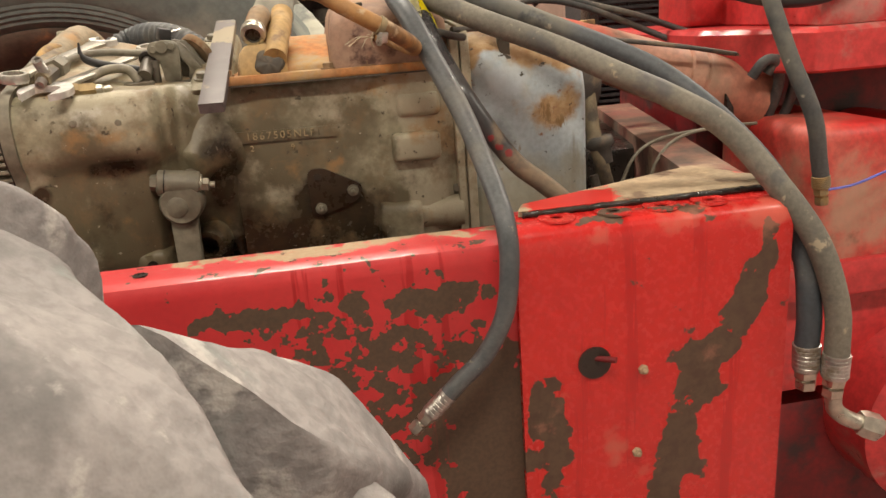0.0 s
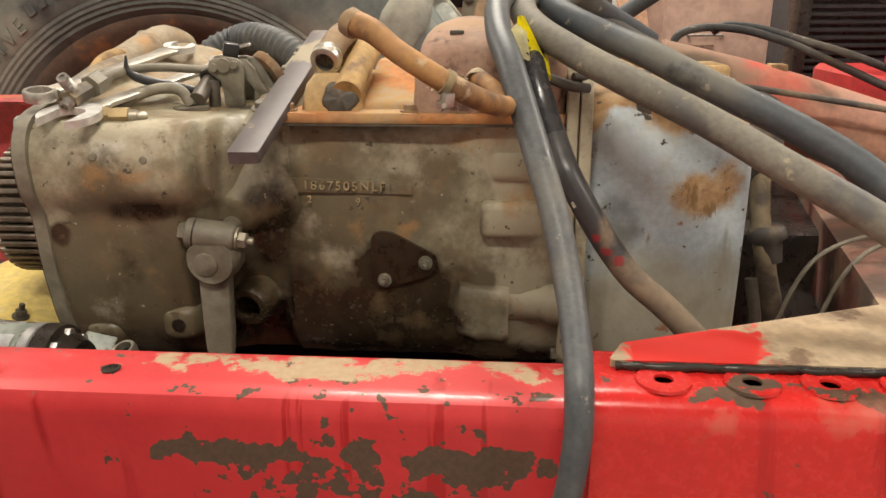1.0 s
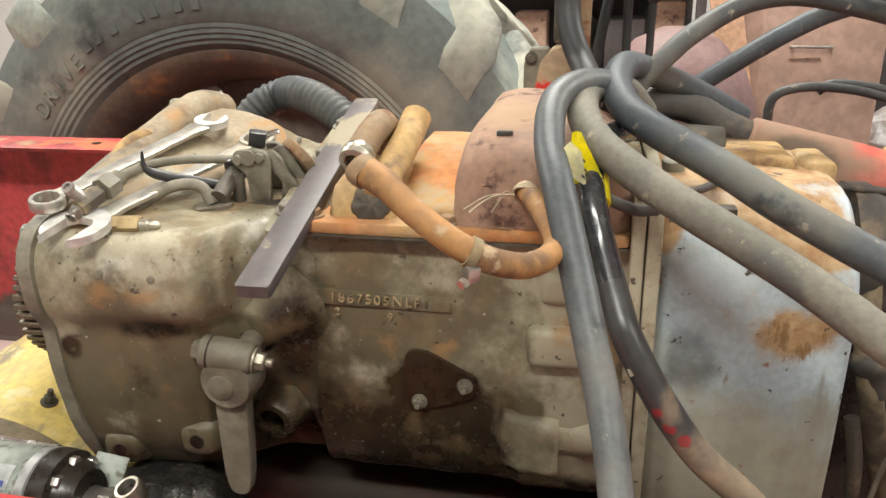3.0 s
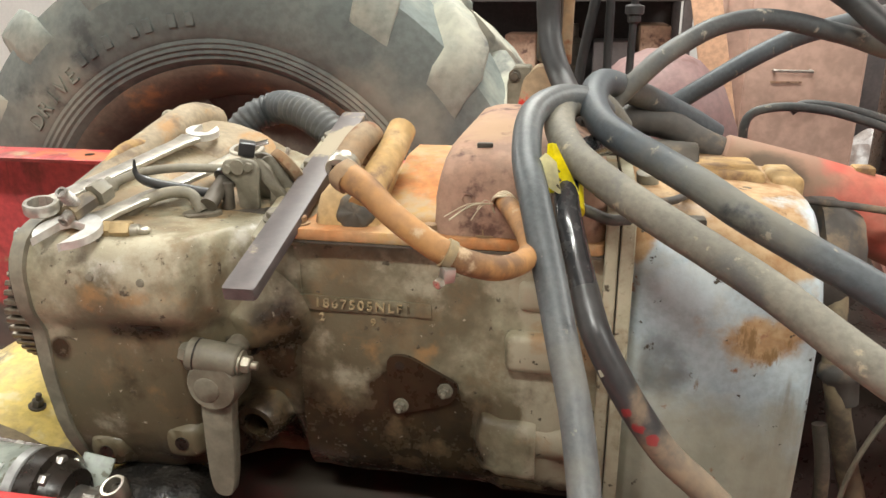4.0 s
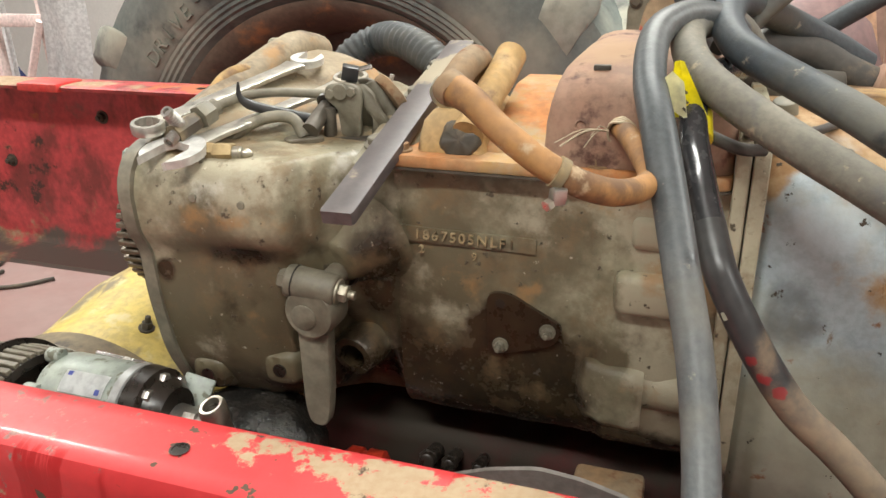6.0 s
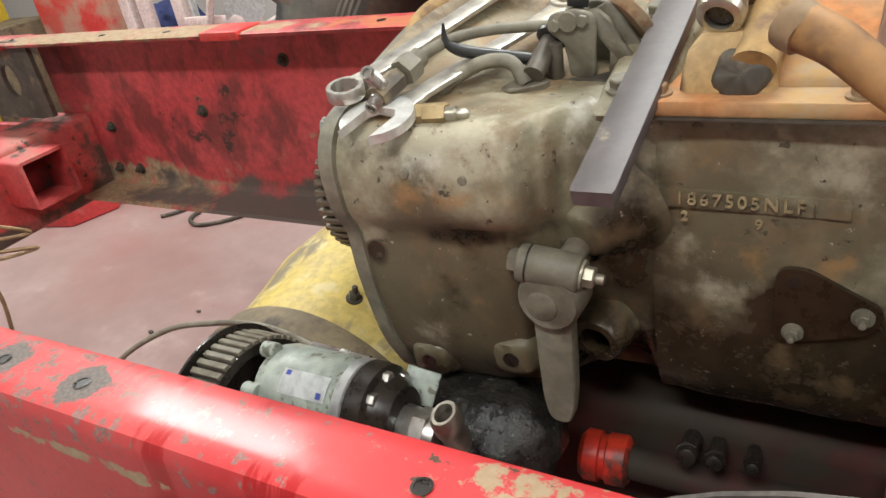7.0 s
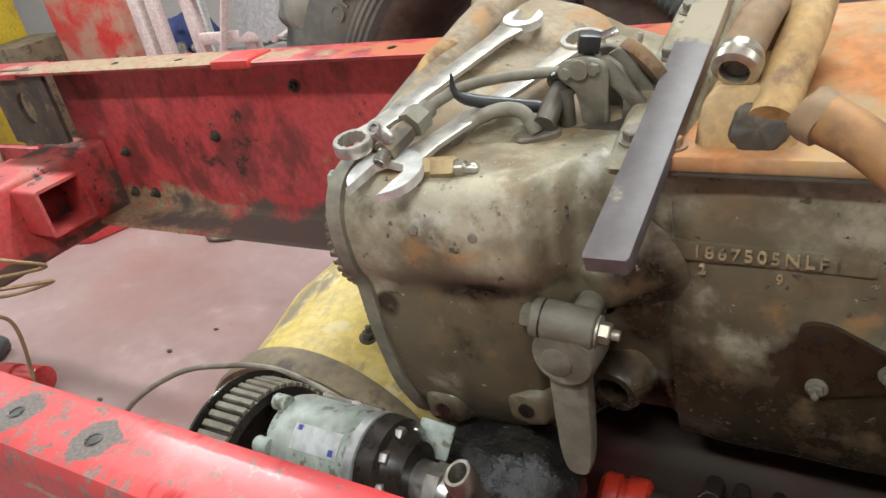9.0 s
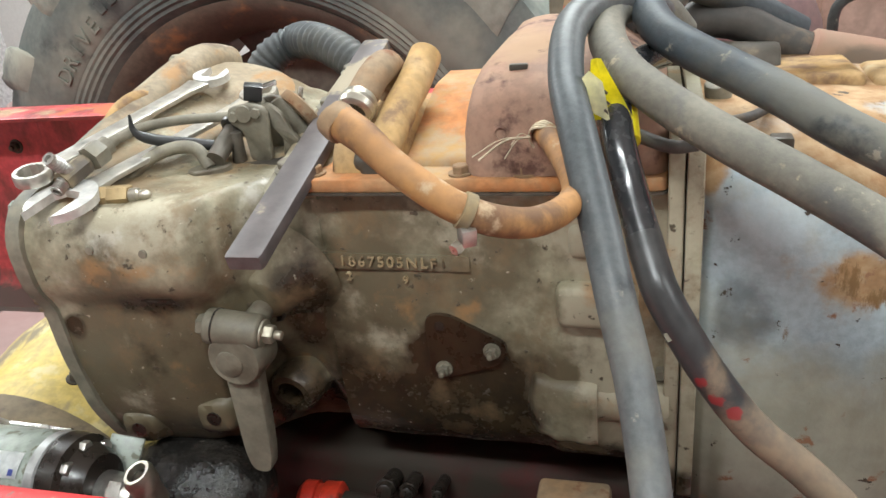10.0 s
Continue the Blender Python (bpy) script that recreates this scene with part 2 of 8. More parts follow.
OIL_AND_SHADE = (0.030, 0.022, 0.014)
# Grease and rust, plus shade painted on lower faces and crease, light on shoulder.
M["cast"] = surface("greasy_shaded_cast_iron", (0.275, 0.250, 0.168), (0.385, 0.352, 0.242), 7, 0.56, bump=0.75, fine=120, swing=0.10, layers=(
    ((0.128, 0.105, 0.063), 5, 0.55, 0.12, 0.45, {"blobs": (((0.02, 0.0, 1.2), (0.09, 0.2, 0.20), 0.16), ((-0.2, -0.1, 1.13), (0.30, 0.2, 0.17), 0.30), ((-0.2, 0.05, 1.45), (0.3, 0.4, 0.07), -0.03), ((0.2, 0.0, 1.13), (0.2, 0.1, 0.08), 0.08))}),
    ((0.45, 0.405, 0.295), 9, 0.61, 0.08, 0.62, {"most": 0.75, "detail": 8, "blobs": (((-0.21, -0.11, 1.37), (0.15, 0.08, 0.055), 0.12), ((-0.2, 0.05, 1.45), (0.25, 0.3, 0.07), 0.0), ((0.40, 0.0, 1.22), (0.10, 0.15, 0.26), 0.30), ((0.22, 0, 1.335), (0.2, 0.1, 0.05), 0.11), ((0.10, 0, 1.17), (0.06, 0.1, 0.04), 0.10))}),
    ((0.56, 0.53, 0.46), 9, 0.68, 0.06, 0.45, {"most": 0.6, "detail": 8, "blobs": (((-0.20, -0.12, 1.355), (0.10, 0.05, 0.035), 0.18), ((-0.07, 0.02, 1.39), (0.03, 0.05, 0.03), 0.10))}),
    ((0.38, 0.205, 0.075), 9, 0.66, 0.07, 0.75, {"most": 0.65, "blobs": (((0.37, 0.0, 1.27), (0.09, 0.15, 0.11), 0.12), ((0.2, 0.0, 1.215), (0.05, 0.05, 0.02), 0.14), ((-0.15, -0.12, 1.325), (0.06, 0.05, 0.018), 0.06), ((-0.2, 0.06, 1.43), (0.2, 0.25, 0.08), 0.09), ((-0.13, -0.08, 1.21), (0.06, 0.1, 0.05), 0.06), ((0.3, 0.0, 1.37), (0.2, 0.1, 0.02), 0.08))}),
    # Oil stains; the thin blob at z 1.272 paints the shade under the shoulder.
    (OIL_AND_SHADE, 7, 0.68, 0.10, 0.26, {"to": (0.050, 0.035, 0.019), "blobs": (((0.17, 0.0, 1.045), (0.16, 0.2, 0.08), 0.34), ((0.190, 0.0, 1.145), (0.095, 0.1, 0.06), 0.34), ((0.02, 0.0, 1.04), (0.14, 0.2, 0.11), 0.34), ((0.30, 0.0, 0.99), (0.25, 0.2, 0.05), 0.30), ((0.31, 0.0, 1.235), (0.04, 0.06, 0.06), 0.10), ((-0.02, 0.0, 1.26), (0.05, 0.1, 0.12), 0.22), ((-0.17, -0.1, 1.272), (0.12, 0.1, 0.020), 0.22), ((-0.16, -0.05, 1.01), (0.25, 0.2, 0.06), 0.26), ((-0.315, -0.11, 1.235), (0.022, 0.05, 0.028), 0.38), ((-0.095, -0.10, 1.34), (0.03, 0.08, 0.05), 0.12), ((-0.10, -0.05, 1.12), (0.06, 0.1, 0.10), 0.18))}),
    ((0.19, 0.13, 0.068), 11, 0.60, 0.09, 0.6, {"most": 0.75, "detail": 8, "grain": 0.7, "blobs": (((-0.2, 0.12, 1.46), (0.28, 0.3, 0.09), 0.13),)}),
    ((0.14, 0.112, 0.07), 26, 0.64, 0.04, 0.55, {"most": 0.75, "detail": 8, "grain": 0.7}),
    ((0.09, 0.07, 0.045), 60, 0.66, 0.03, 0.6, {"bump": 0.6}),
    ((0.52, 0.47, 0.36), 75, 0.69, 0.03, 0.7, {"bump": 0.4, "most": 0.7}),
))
M["bell"] = surface("grey_blue_housing", (0.34, 0.41, 0.45), (0.42, 0.485, 0.51), 4, 0.40, bump=0.65, fine=110, swing=0.09, layers=(
    ((0.45, 0.42, 0.33), 12, 0.60, 0.10, 0.6, {"most": 0.45, "detail": 8, "grain": 0.7, "blobs": (((0.58, -0.02, 1.08), (0.2, 0.1, 0.14), 0.08),)}),
    ((0.17, 0.135, 0.085), 5, 0.63, 0.07, 0.6, {"most": 0.6, "stretch": (3.5, 1, 0.45), "detail": 8, "blobs": (((0.665, -0.02, 1.12), (0.05, 0.1, 0.14), 0.20),)}),
    ((0.36, 0.34, 0.255), 4, 0.61, 0.14, 0.55, {"to": (0.28, 0.262, 0.19), "most": 0.9, "blobs": (((0.60, -0.02, 1.02), (0.25, 0.2, 0.19), 0.30), ((0.57, -0.02, 1.30), (0.12, 0.1, 0.10), -0.22))}),
    ((0.45, 0.31, 0.17), 8, 0.70, 0.08, 0.8, {"to": (0.30, 0.165, 0.07), "blobs": (((0.58, 0.24, 1.47), (0.3, 0.26, 0.070), 0.44), ((0.63, 0.0, 1.405), (0.10, 0.08, 0.045), 0.36), ((0.56, 0.03, 1.43), (0.12, 0.07, 0.028), 0.36), ((0.640, -0.02, 1.295), (0.060, 0.08, 0.045), 0.22), ((0.665, -0.02, 1.36), (0.04, 0.08, 0.05), 0.24), ((0.46, -0.02, 1.41), (0.03, 0.08, 0.05), 0.25))}),
    ((0.20, 0.115, 0.045), 30, 0.70, 0.05, 0.7, {"detail": 8, "grain": 0.72, "stretch": (1, 1, 0.35), "blobs": (((0.632, -0.02, 1.285), (0.05, 0.08, 0.05), 0.22), ((0.58, 0.10, 1.45), (0.2, 0.2, 0.05), 0.08))}),
    ((0.07, 0.07, 0.066), 5, 0.68, 0.12, 0.42, {"most": 0.7, "blobs": (((0.505, -0.02, 1.235), (0.045, 0.06, 0.075), 0.32), ((0.60, -0.02, 1.16), (0.10, 0.06, 0.10), 0.02))}),
    ((0.52, 0.59, 0.62), 6, 0.66, 0.08, 0.36, {"most": 0.45, "blobs": (((0.535, -0.02, 1.355), (0.05, 0.06, 0.035), 0.24), ((0.60, -0.02, 1.31), (0.05, 0.06, 0.06), 0.05), ((0.672, -0.02, 1.24), (0.03, 0.06, 0.04), 0.16))}),
    ((0.055, 0.04, 0.025), 42, 0.665, 0.02, 0.6, {"bump": 0.6}),
    ((0.26, 0.13, 0.07), 20, 0.68, 0.03, 0.8, {"blobs": (((0.45, 0, 1.36), (0.03, 0.1, 0.12), 0.12),)}),
))
M["rusty_cast"] = surface("brown_rusty_casting", (0.25, 0.195, 0.125), (0.32, 0.26, 0.175), 9, 0.72, bump=0.5, fine=90, layers=(
    ((0.36, 0.19, 0.065), 7, 0.57, 0.07, 0.8, {"most": 0.75, "stretch": (3, 1, 1), "detail": 8}), ((0.11, 0.075, 0.045), 12, 0.58, 0.07, 0.7, {"most": 0.8, "detail": 8}), ((0.42, 0.36, 0.26), 14, 0.64, 0.05, 0.7, {"most": 0.7})))
M["rust_top"] = surface("orange_rust_top", (0.47, 0.19, 0.06), (0.40, 0.23, 0.11), 9, 0.85, bump=0.5, layers=(
    (DUST, 10, 0.56, 0.08, 0.9, {"to": (0.44, 0.27, 0.10)}), ((0.13, 0.075, 0.04), 16, 0.64, 0.05, 0.8)))
M["ochre"] = surface("ochre_rusty_casting", (0.38, 0.235, 0.085), (0.44, 0.30, 0.145), 14, 0.8, bump=0.5, layers=(((0.16, 0.09, 0.045), 14, 0.58, 0.08, 0.7), ((0.45, 0.36, 0.22), 9, 0.64, 0.06, 0.8)))
M["letter"] = surface("raised_casting_mark", (0.34, 0.26, 0.14), (0.40, 0.31, 0.18), 20, 0.65, bump=0.4, layers=(((0.10, 0.075, 0.045), 18, 0.58, 0.08, 0.5),))
M["cross_rail"] = surface("dirty_red_brown_rail", (0.24, 0.085, 0.065), (0.19, 0.11, 0.075), 7, 0.75, bump=0.4, layers=(((0.09, 0.06, 0.045), 6, 0.55, 0.10, 0.8), ((0.36, 0.26, 0.17), 8, 0.62, 0.08, 0.9, {"blobs": (((0.86, -0.25, 1.17), (0.08, 0.14, 0.03), 0.2),)})))
M["rust_cover"] = surface("brown_red_cover", (0.285, 0.168, 0.115), (0.345, 0.225, 0.158), 9, 0.75, bump=0.35, layers=(
    ((0.36, 0.235, 0.145), 7, 0.58, 0.09, 0.85, {"blobs": (((0.26, 0.12, 1.535), (0.14, 0.14, 0.03), 0.10),)}), ((0.09, 0.042, 0.03), 16, 0.60, 0.06, 0.7)))
M["rust_pipe"] = surface("rusty_pipe", (0.27, 0.165, 0.085), (0.25, 0.18, 0.11), 16, 0.8, bump=0.5, layers=(((0.18, 0.07, 0.03), 20, 0.60, 0.06, 0.85),))
M["orange_hose"] = surface("rust_stained_hose", (0.37, 0.185, 0.055), (0.30, 0.155, 0.06), 14, 0.65, bump=0.25, layers=(
    ((0.15, 0.080, 0.038), 14, 0.55, 0.09, 0.7), ((0.46, 0.34, 0.21), 22, 0.64, 0.06, 0.8)))
M["hose"] = surface("dusty_black_hose", (0.040, 0.045, 0.048), (0.070, 0.072, 0.071), 5, 0.56, bump=0.55, fine=140, layers=(
    ((0.20, 0.185, 0.145), 4, 0.59, 0.12, 0.8, {"most": 0.8}), ((0.03, 0.033, 0.036), 9, 0.66, 0.06, 0.3), ((0.36, 0.32, 0.25), 38, 0.68, 0.04, 0.8, {"most": 0.7, "bump": 0.5})))
M["hose_grey"] = surface("worn_grey_black_hose", (0.062, 0.070, 0.075), (0.108, 0.112, 0.111), 5, 0.46, bump=0.5, fine=140, layers=(
    ((0.20, 0.185, 0.145), 4, 0.62, 0.12, 0.8, {"most": 0.7}), ((0.035, 0.038, 0.042), 9, 0.66, 0.06, 0.28), ((0.36, 0.32, 0.25), 38, 0.69, 0.04, 0.8, {"most": 0.7, "bump": 0.5})))
M["hose_blue"] = surface("blue_black_hose", (0.040, 0.050, 0.060), (0.068, 0.078, 0.086), 5, 0.54, bump=0.4, fine=140, layers=(
    ((0.185, 0.172, 0.135), 4, 0.62, 0.12, 0.8, {"most": 0.75, "blobs": (((0.72, -0.10, 1.38), (0.25, 0.25, 0.2), 0.10),)}), ((0.03, 0.033, 0.036), 9, 0.66, 0.06, 0.35), ((0.34, 0.30, 0.23), 38, 0.69, 0.04, 0.8, {"most": 0.7, "bump": 0.5})))
M["hose_dark"] = surface("plain_black_hose", (0.020, 0.020, 0.021), (0.038, 0.037, 0.036), 6, 0.5, bump=0.3, fine=140, layers=(((0.11, 0.095, 0.075), 7, 0.62, 0.10, 0.8, {"most": 0.7}),))
M["rib"] = surface("brown_steel_ribs", (0.15, 0.12, 0.085), (0.21, 0.17, 0.12), 16, 0.45, metal=0.4, bump=0.2, layers=(((0.06, 0.045, 0.03), 12, 0.58, 0.08, 0.5),))
M["jaw"] = surface("bright_jaw_steel", (0.62, 0.61, 0.58), (0.70, 0.69, 0.66), 12, 0.40, metal=0.45, bump=0.1, layers=(((0.30, 0.26, 0.19), 20, 0.68, 0.05, 0.5, {"most": 0.7}),))
M["rubber_grey"] = surface("grey_rubber", (0.07, 0.07, 0.07), (0.11, 0.108, 0.105), 9, 0.7, bump=0.3, layers=(((0.24, 0.22, 0.20), 14, 0.62, 0.08, 0.9),))
# Oily red, darkened further for the shade under the gearbox.
M["shaded_oily_red"] = surface("oil_soaked_shaded_red", (0.065, 0.012, 0.010), (0.045, 0.012, 0.010), 8, 0.85, bump=0.6, layers=((OIL_AND_SHADE, 6, 0.50, 0.10, 0.8),))
M["hose_tan"] = surface("mud_dusted_hose", (0.135, 0.126, 0.102), (0.190, 0.175, 0.138), 8, 0.7, bump=0.45, fine=120, layers=(
    ((0.075, 0.075, 0.075), 9, 0.60, 0.06, 0.5, {"most": 0.8}), ((0.36, 0.31, 0.22), 30, 0.66, 0.04, 0.85)))
M["hose_wet"] = surface("shiny_black_hose", (0.028, 0.029, 0.031), (0.045, 0.045, 0.046), 10, 0.25, bump=0.06, coat=0.5)
M["hose_tagged"] = surface("black_hose_turning_muddy", (0.036, 0.036, 0.037), (0.066, 0.064, 0.061), 9, 0.36, bump=0.3, layers=(
    ((0.22, 0.165, 0.11), 11, 0.62, 0.09, 0.85, {"detail": 8, "to": (0.16, 0.125, 0.09), "blobs": (((0.56, -0.2, 1.15), (0.11, 0.1, 0.12), 0.40), ((0.462, -0.2, 1.290), (0.016, 0.03, 0.03), 0.16), ((0.41, -0.17, 1.36), (0.05, 0.1, 0.06), -0.3))}),
    ((0.24, 0.016, 0.02), 40, 0.775, 0.06, 0.5, {"most": 0.8, "blobs": (((0.450, -0.21, 1.276), (0.009, 0.012, 0.010), 0.34), ((0.464, -0.212, 1.261), (0.010, 0.012, 0.010), 0.35), ((0.479, -0.213, 1.248), (0.010, 0.012, 0.010), 0.33))})))
M["hose_mud"] = surface("muddy_hose", (0.055, 0.05, 0.045), (0.085, 0.075, 0.065), 9, 0.6, bump=0.35, layers=(
    ((0.22, 0.165, 0.11), 11, 0.57, 0.08, 0.85, {"blobs": (((0.53, -0.2, 1.20), (0.10, 0.1, 0.06), 0.14), ((0.40, -0.15, 1.40), (0.08, 0.1, 0.09), -0.3))}),
    ((0.32, 0.018, 0.02), 24, 0.82, 0.04, 0.5, {"most": 0.8, "blobs": (((0.470, -0.214, 1.258), (0.020, 0.009, 0.040), 0.40),)})))
M["steel"] = surface("worn_steel", (0.42, 0.40, 0.37), (0.52, 0.50, 0.46), 14, 0.36, metal=0.9, bump=0.15, layers=(((0.14, 0.10, 0.06), 20, 0.62, 0.08, 0.6),))
M["chrome"] = surface("polished_wrench_steel", (0.62, 0.61, 0.59), (0.70, 0.69, 0.67), 12, 0.20, metal=1.0, bump=0.05, layers=(((0.20, 0.17, 0.12), 16, 0.62, 0.08, 0.5, {"most": 0.8}),))
M["grimy_wrench"] = surface("grimy_wrench_steel", (0.46, 0.44, 0.39), (0.58, 0.56, 0.51), 12, 0.34, metal=0.75, bump=0.15, layers=(((0.36, 0.30, 0.21), 14, 0.58, 0.10, 0.7, {"most": 0.8}),))
M["bar"] = surface("dark_flat_bar", (0.085, 0.072, 0.071), (0.115, 0.098, 0.096), 8, 0.5, metal=0.15, bump=0.12, layers=(
    ((0.30, 0.255, 0.18), 16, 0.76, 0.05, 0.8, {"blobs": (((0, 0.27, 1.47), (0.08, 0.17, 0.10), 0.30),)}),))
M["iron_dark"] = surface("dark_greasy_iron", (0.060, 0.052, 0.042), (0.10, 0.085, 0.065), 14, 0.5, metal=0.2, bump=0.4, layers=(((0.22, 0.17, 0.11), 16, 0.62, 0.08, 0.8),))
M["iron_grey"] = surface("grey_greasy_iron", (0.150, 0.134, 0.098), (0.215, 0.195, 0.145), 10, 0.55, bump=0.35, layers=(((0.10, 0.08, 0.055), 12, 0.60, 0.08, 0.5),))
# Black for oily parts, and for holes and blocks whose dark is coloured in.
M["iron_black"] = surface("oily_and_unlit_black", (0.014, 0.011, 0.009), (0.028, 0.022, 0.017), 12, 0.30, bump=0.5)
M["plate_brown"] = surface("oiled_brown_plate", (0.024, 0.015, 0.009), (0.039, 0.024, 0.013), 10, 0.30, bump=0.25)
M["oily_lump"] = surface("wet_oily_sludge", (0.012, 0.011, 0.010), (0.03, 0.026, 0.022), 30, 0.12, bump=1.0, fine=160, depth=0.006, layers=(((0.10, 0.09, 0.075), 90, 0.66, 0.04, 0.2, {"bump": 1.0}),))
M["red_tube"] = surface("dusty_salmon_tube_paint", (0.47, 0.17, 0.115), (0.42, 0.215, 0.145), 3.5, 0.6, bump=0.15, fine=60, layers=(
    ((0.58, 0.085, 0.065), 3.0, 0.60, 0.10, 0.45, {"most": 0.8, "blobs": (((0.735, 0.27, 1.455), (0.07, 0.05, 0.018), 0.26), ((0.602, 0.27, 1.486), (0.02, 0.05, 0.014), 0.25), ((0.80, 0.36, 1.42), (0.14, 0.05, 0.03), 0.08), ((1.0, 0.34, 1.27), (0.12, 0.1, 0.1), 0.10))}),
    ((0.27, 0.195, 0.135), 4, 0.54, 0.10, 0.85, {"most": 0.85, "blobs": (((0.62, 0.28, 1.44), (0.13, 0.2, 0.12), 0.34),)}),
    ((0.10, 0.075, 0.05), 5, 0.66, 0.10, 0.7, {"most": 0.85, "blobs": (((0.66, 0.245, 1.445), (0.075, 0.06, 0.045), 0.36), ((0.60, 0.27, 1.43), (0.04, 0.08, 0.03), 0.16), ((0.72, 0.28, 1.33), (0.14, 0.1, 0.02), 0.08))})))
M["stub_red"] = surface("dirty_red_stub_paint", (0.48, 0.085, 0.080), (0.52, 0.060, 0.058), 5, 0.5, bump=0.2, fine=60, layers=(
    ((0.33, 0.20, 0.15), 6, 0.60, 0.10, 0.8, {"most": 0.6}), ((0.10, 0.06, 0.045), 9, 0.68, 0.09, 0.8, {"blobs": (((-2.20, 0.64, 1.08), (0.20, 0.13, 0.05), 0.19), ((-2.06, 0.70, 0.9), (0.06, 0.07, 0.2), 0.17), ((-2.06, 0.2, 0.82), (0.05, 0.6, 0.04), 0.3))}), ((0.06, 0.04, 0.03), 18, 0.64, 0.03, 0.6)))
M["brass"] = surface("dirty_brass", (0.36, 0.26, 0.125), (0.31, 0.225, 0.11), 14, 0.5, metal=0.45, bump=0.2, layers=(((0.20, 0.155, 0.09), 14, 0.53, 0.08, 0.7),))
M["dull_zinc"] = surface("dull_zinc_nut", (0.40, 0.37, 0.29), (0.33, 0.30, 0.23), 20, 0.42, metal=0.55, bump=0.1, layers=(((0.20, 0.15, 0.09), 40, 0.58, 0.08, 0.6),))
M["mauve_tank"] = surface("mauve_tank_paint", (0.165, 0.095, 0.092), (0.195, 0.120, 0.113), 5, 0.62, bump=0.2, layers=(((0.23, 0.155, 0.14), 7, 0.62, 0.10, 0.8, {"most": 0.6}), ((0.12, 0.06, 0.055), 9, 0.64, 0.08, 0.7)))
M["zinc"] = surface("zinc_fitting", (0.55, 0.53, 0.46), (0.47, 0.44, 0.36), 14, 0.32, metal=0.9, bump=0.1)
M["yellow_drum"] = surface("scuffed_yellow_paint", (0.56, 0.42, 0.10), (0.50, 0.38, 0.13), 9, 0.55, bump=0.35, layers=(
    ((0.24, 0.20, 0.13), 8, 0.58, 0.05, 0.7, {"stretch": (1, 0.4, 1)}), ((0.60, 0.50, 0.24), 12, 0.60, 0.05, 0.6)))
M["band"] = surface("brown_band", (0.16, 0.125, 0.08), (0.22, 0.17, 0.10), 12, 0.7, bump=0.3, layers=(((0.07, 0.055, 0.04), 10, 0.58, 0.06, 0.6),))
M["pump"] = surface("pale_grey_pump_paint", (0.26, 0.29, 0.255), (0.34, 0.37, 0.32), 14, 0.42, bump=0.4, layers=(
    ((0.14, 0.14, 0.10), 45, 0.60, 0.03, 0.6), ((0.09, 0.08, 0.06), 12, 0.66, 0.05, 0.5)))
M["label"] = surface("white_sticker", (0.70, 0.71, 0.70), (0.78, 0.78, 0.77), 12, 0.35, bump=0.03)
M["blue_ink"] = surface("blue_ink", (0.10, 0.13, 0.50), (0.12, 0.15, 0.55), 12, 0.4, bump=0)
M["tyre"] = surface("dusty_tyre_rubber", (0.105, 0.122, 0.114), (0.16, 0.178, 0.16), 2.2, 0.75, bump=0.3, fine=40, depth=0.004, layers=(
    ((0.33, 0.335, 0.27), 2.0, 0.60, 0.10, 0.9, {"most": 0.75}), ((0.035, 0.04, 0.04), 6, 0.63, 0.06, 0.6, {"most": 0.7})))
M["lug"] = surface("dusty_tyre_lug", (0.17, 0.185, 0.165), (0.25, 0.26, 0.22), 4, 0.85, bump=0.5, fine=40, layers=(
    ((0.40, 0.385, 0.31), 3.0, 0.54, 0.12, 0.9, {"most": 0.85}), ((0.10, 0.105, 0.10), 6, 0.60, 0.10, 0.8)))
M["tyre_near"] = surface("grey_dusty_tyre", (0.225, 0.212, 0.207), (0.295, 0.277, 0.268), 4, 0.85, swing=0.18, bump=0.8, fine=60, depth=0.006, layers=(
    ((0.16, 0.155, 0.15), 8, 0.58, 0.10, 0.9), ((0.48, 0.46, 0.43), 14, 0.62, 0.06, 0.9), ((0.28, 0.33, 0.31), 5, 0.64, 0.08, 0.9)))
M["rim"] = surface("rusty_brown_rim", (0.100, 0.080, 0.062), (0.145, 0.112, 0.082), 4, 0.7, bump=0.25, layers=(
    ((0.34, 0.18, 0.085), 8, 0.60, 0.08, 0.85), ((0.08, 0.050, 0.04), 5, 0.58, 0.10, 0.7)))
M["yellow_tag"] = surface("yellow_tape", (0.80, 0.70, 0.0), (0.86, 0.76, 0.02), 20, 0.4, bump=0.15)
M["tag_back"] = surface("pale_tape_back", (0.80, 0.77, 0.52), (0.84, 0.81, 0.60), 20, 0.5, bump=0.1)
M["black"] = surface("black_plastic", (0.018, 0.018, 0.019), (0.03, 0.03, 0.03), 10, 0.4, bump=0.1)
M["rope"] = surface("frayed_twine", (0.42, 0.35, 0.24), (0.5, 0.42, 0.3), 40, 0.9, bump=0.5)
M["pink_cabinet"] = surface("pink_grey_cabinet_paint", (0.39, 0.255, 0.20), (0.44, 0.295, 0.235), 1.6, 0.5, bump=0.08, fine=18)
M["cardboard"] = surface("tan_board", (0.44, 0.255, 0.155), (0.50, 0.30, 0.19), 2, 0.8, bump=0.15)
M["dark_shelf"] = surface("dark_shelf_metal", (0.045, 0.037, 0.037), (0.075, 0.06, 0.058), 3, 0.6, bump=0.2)
M["pink_metal"] = surface("pale_pink_metal", (0.62, 0.48, 0.46), (0.68, 0.56, 0.53), 4, 0.5, bump=0.1)
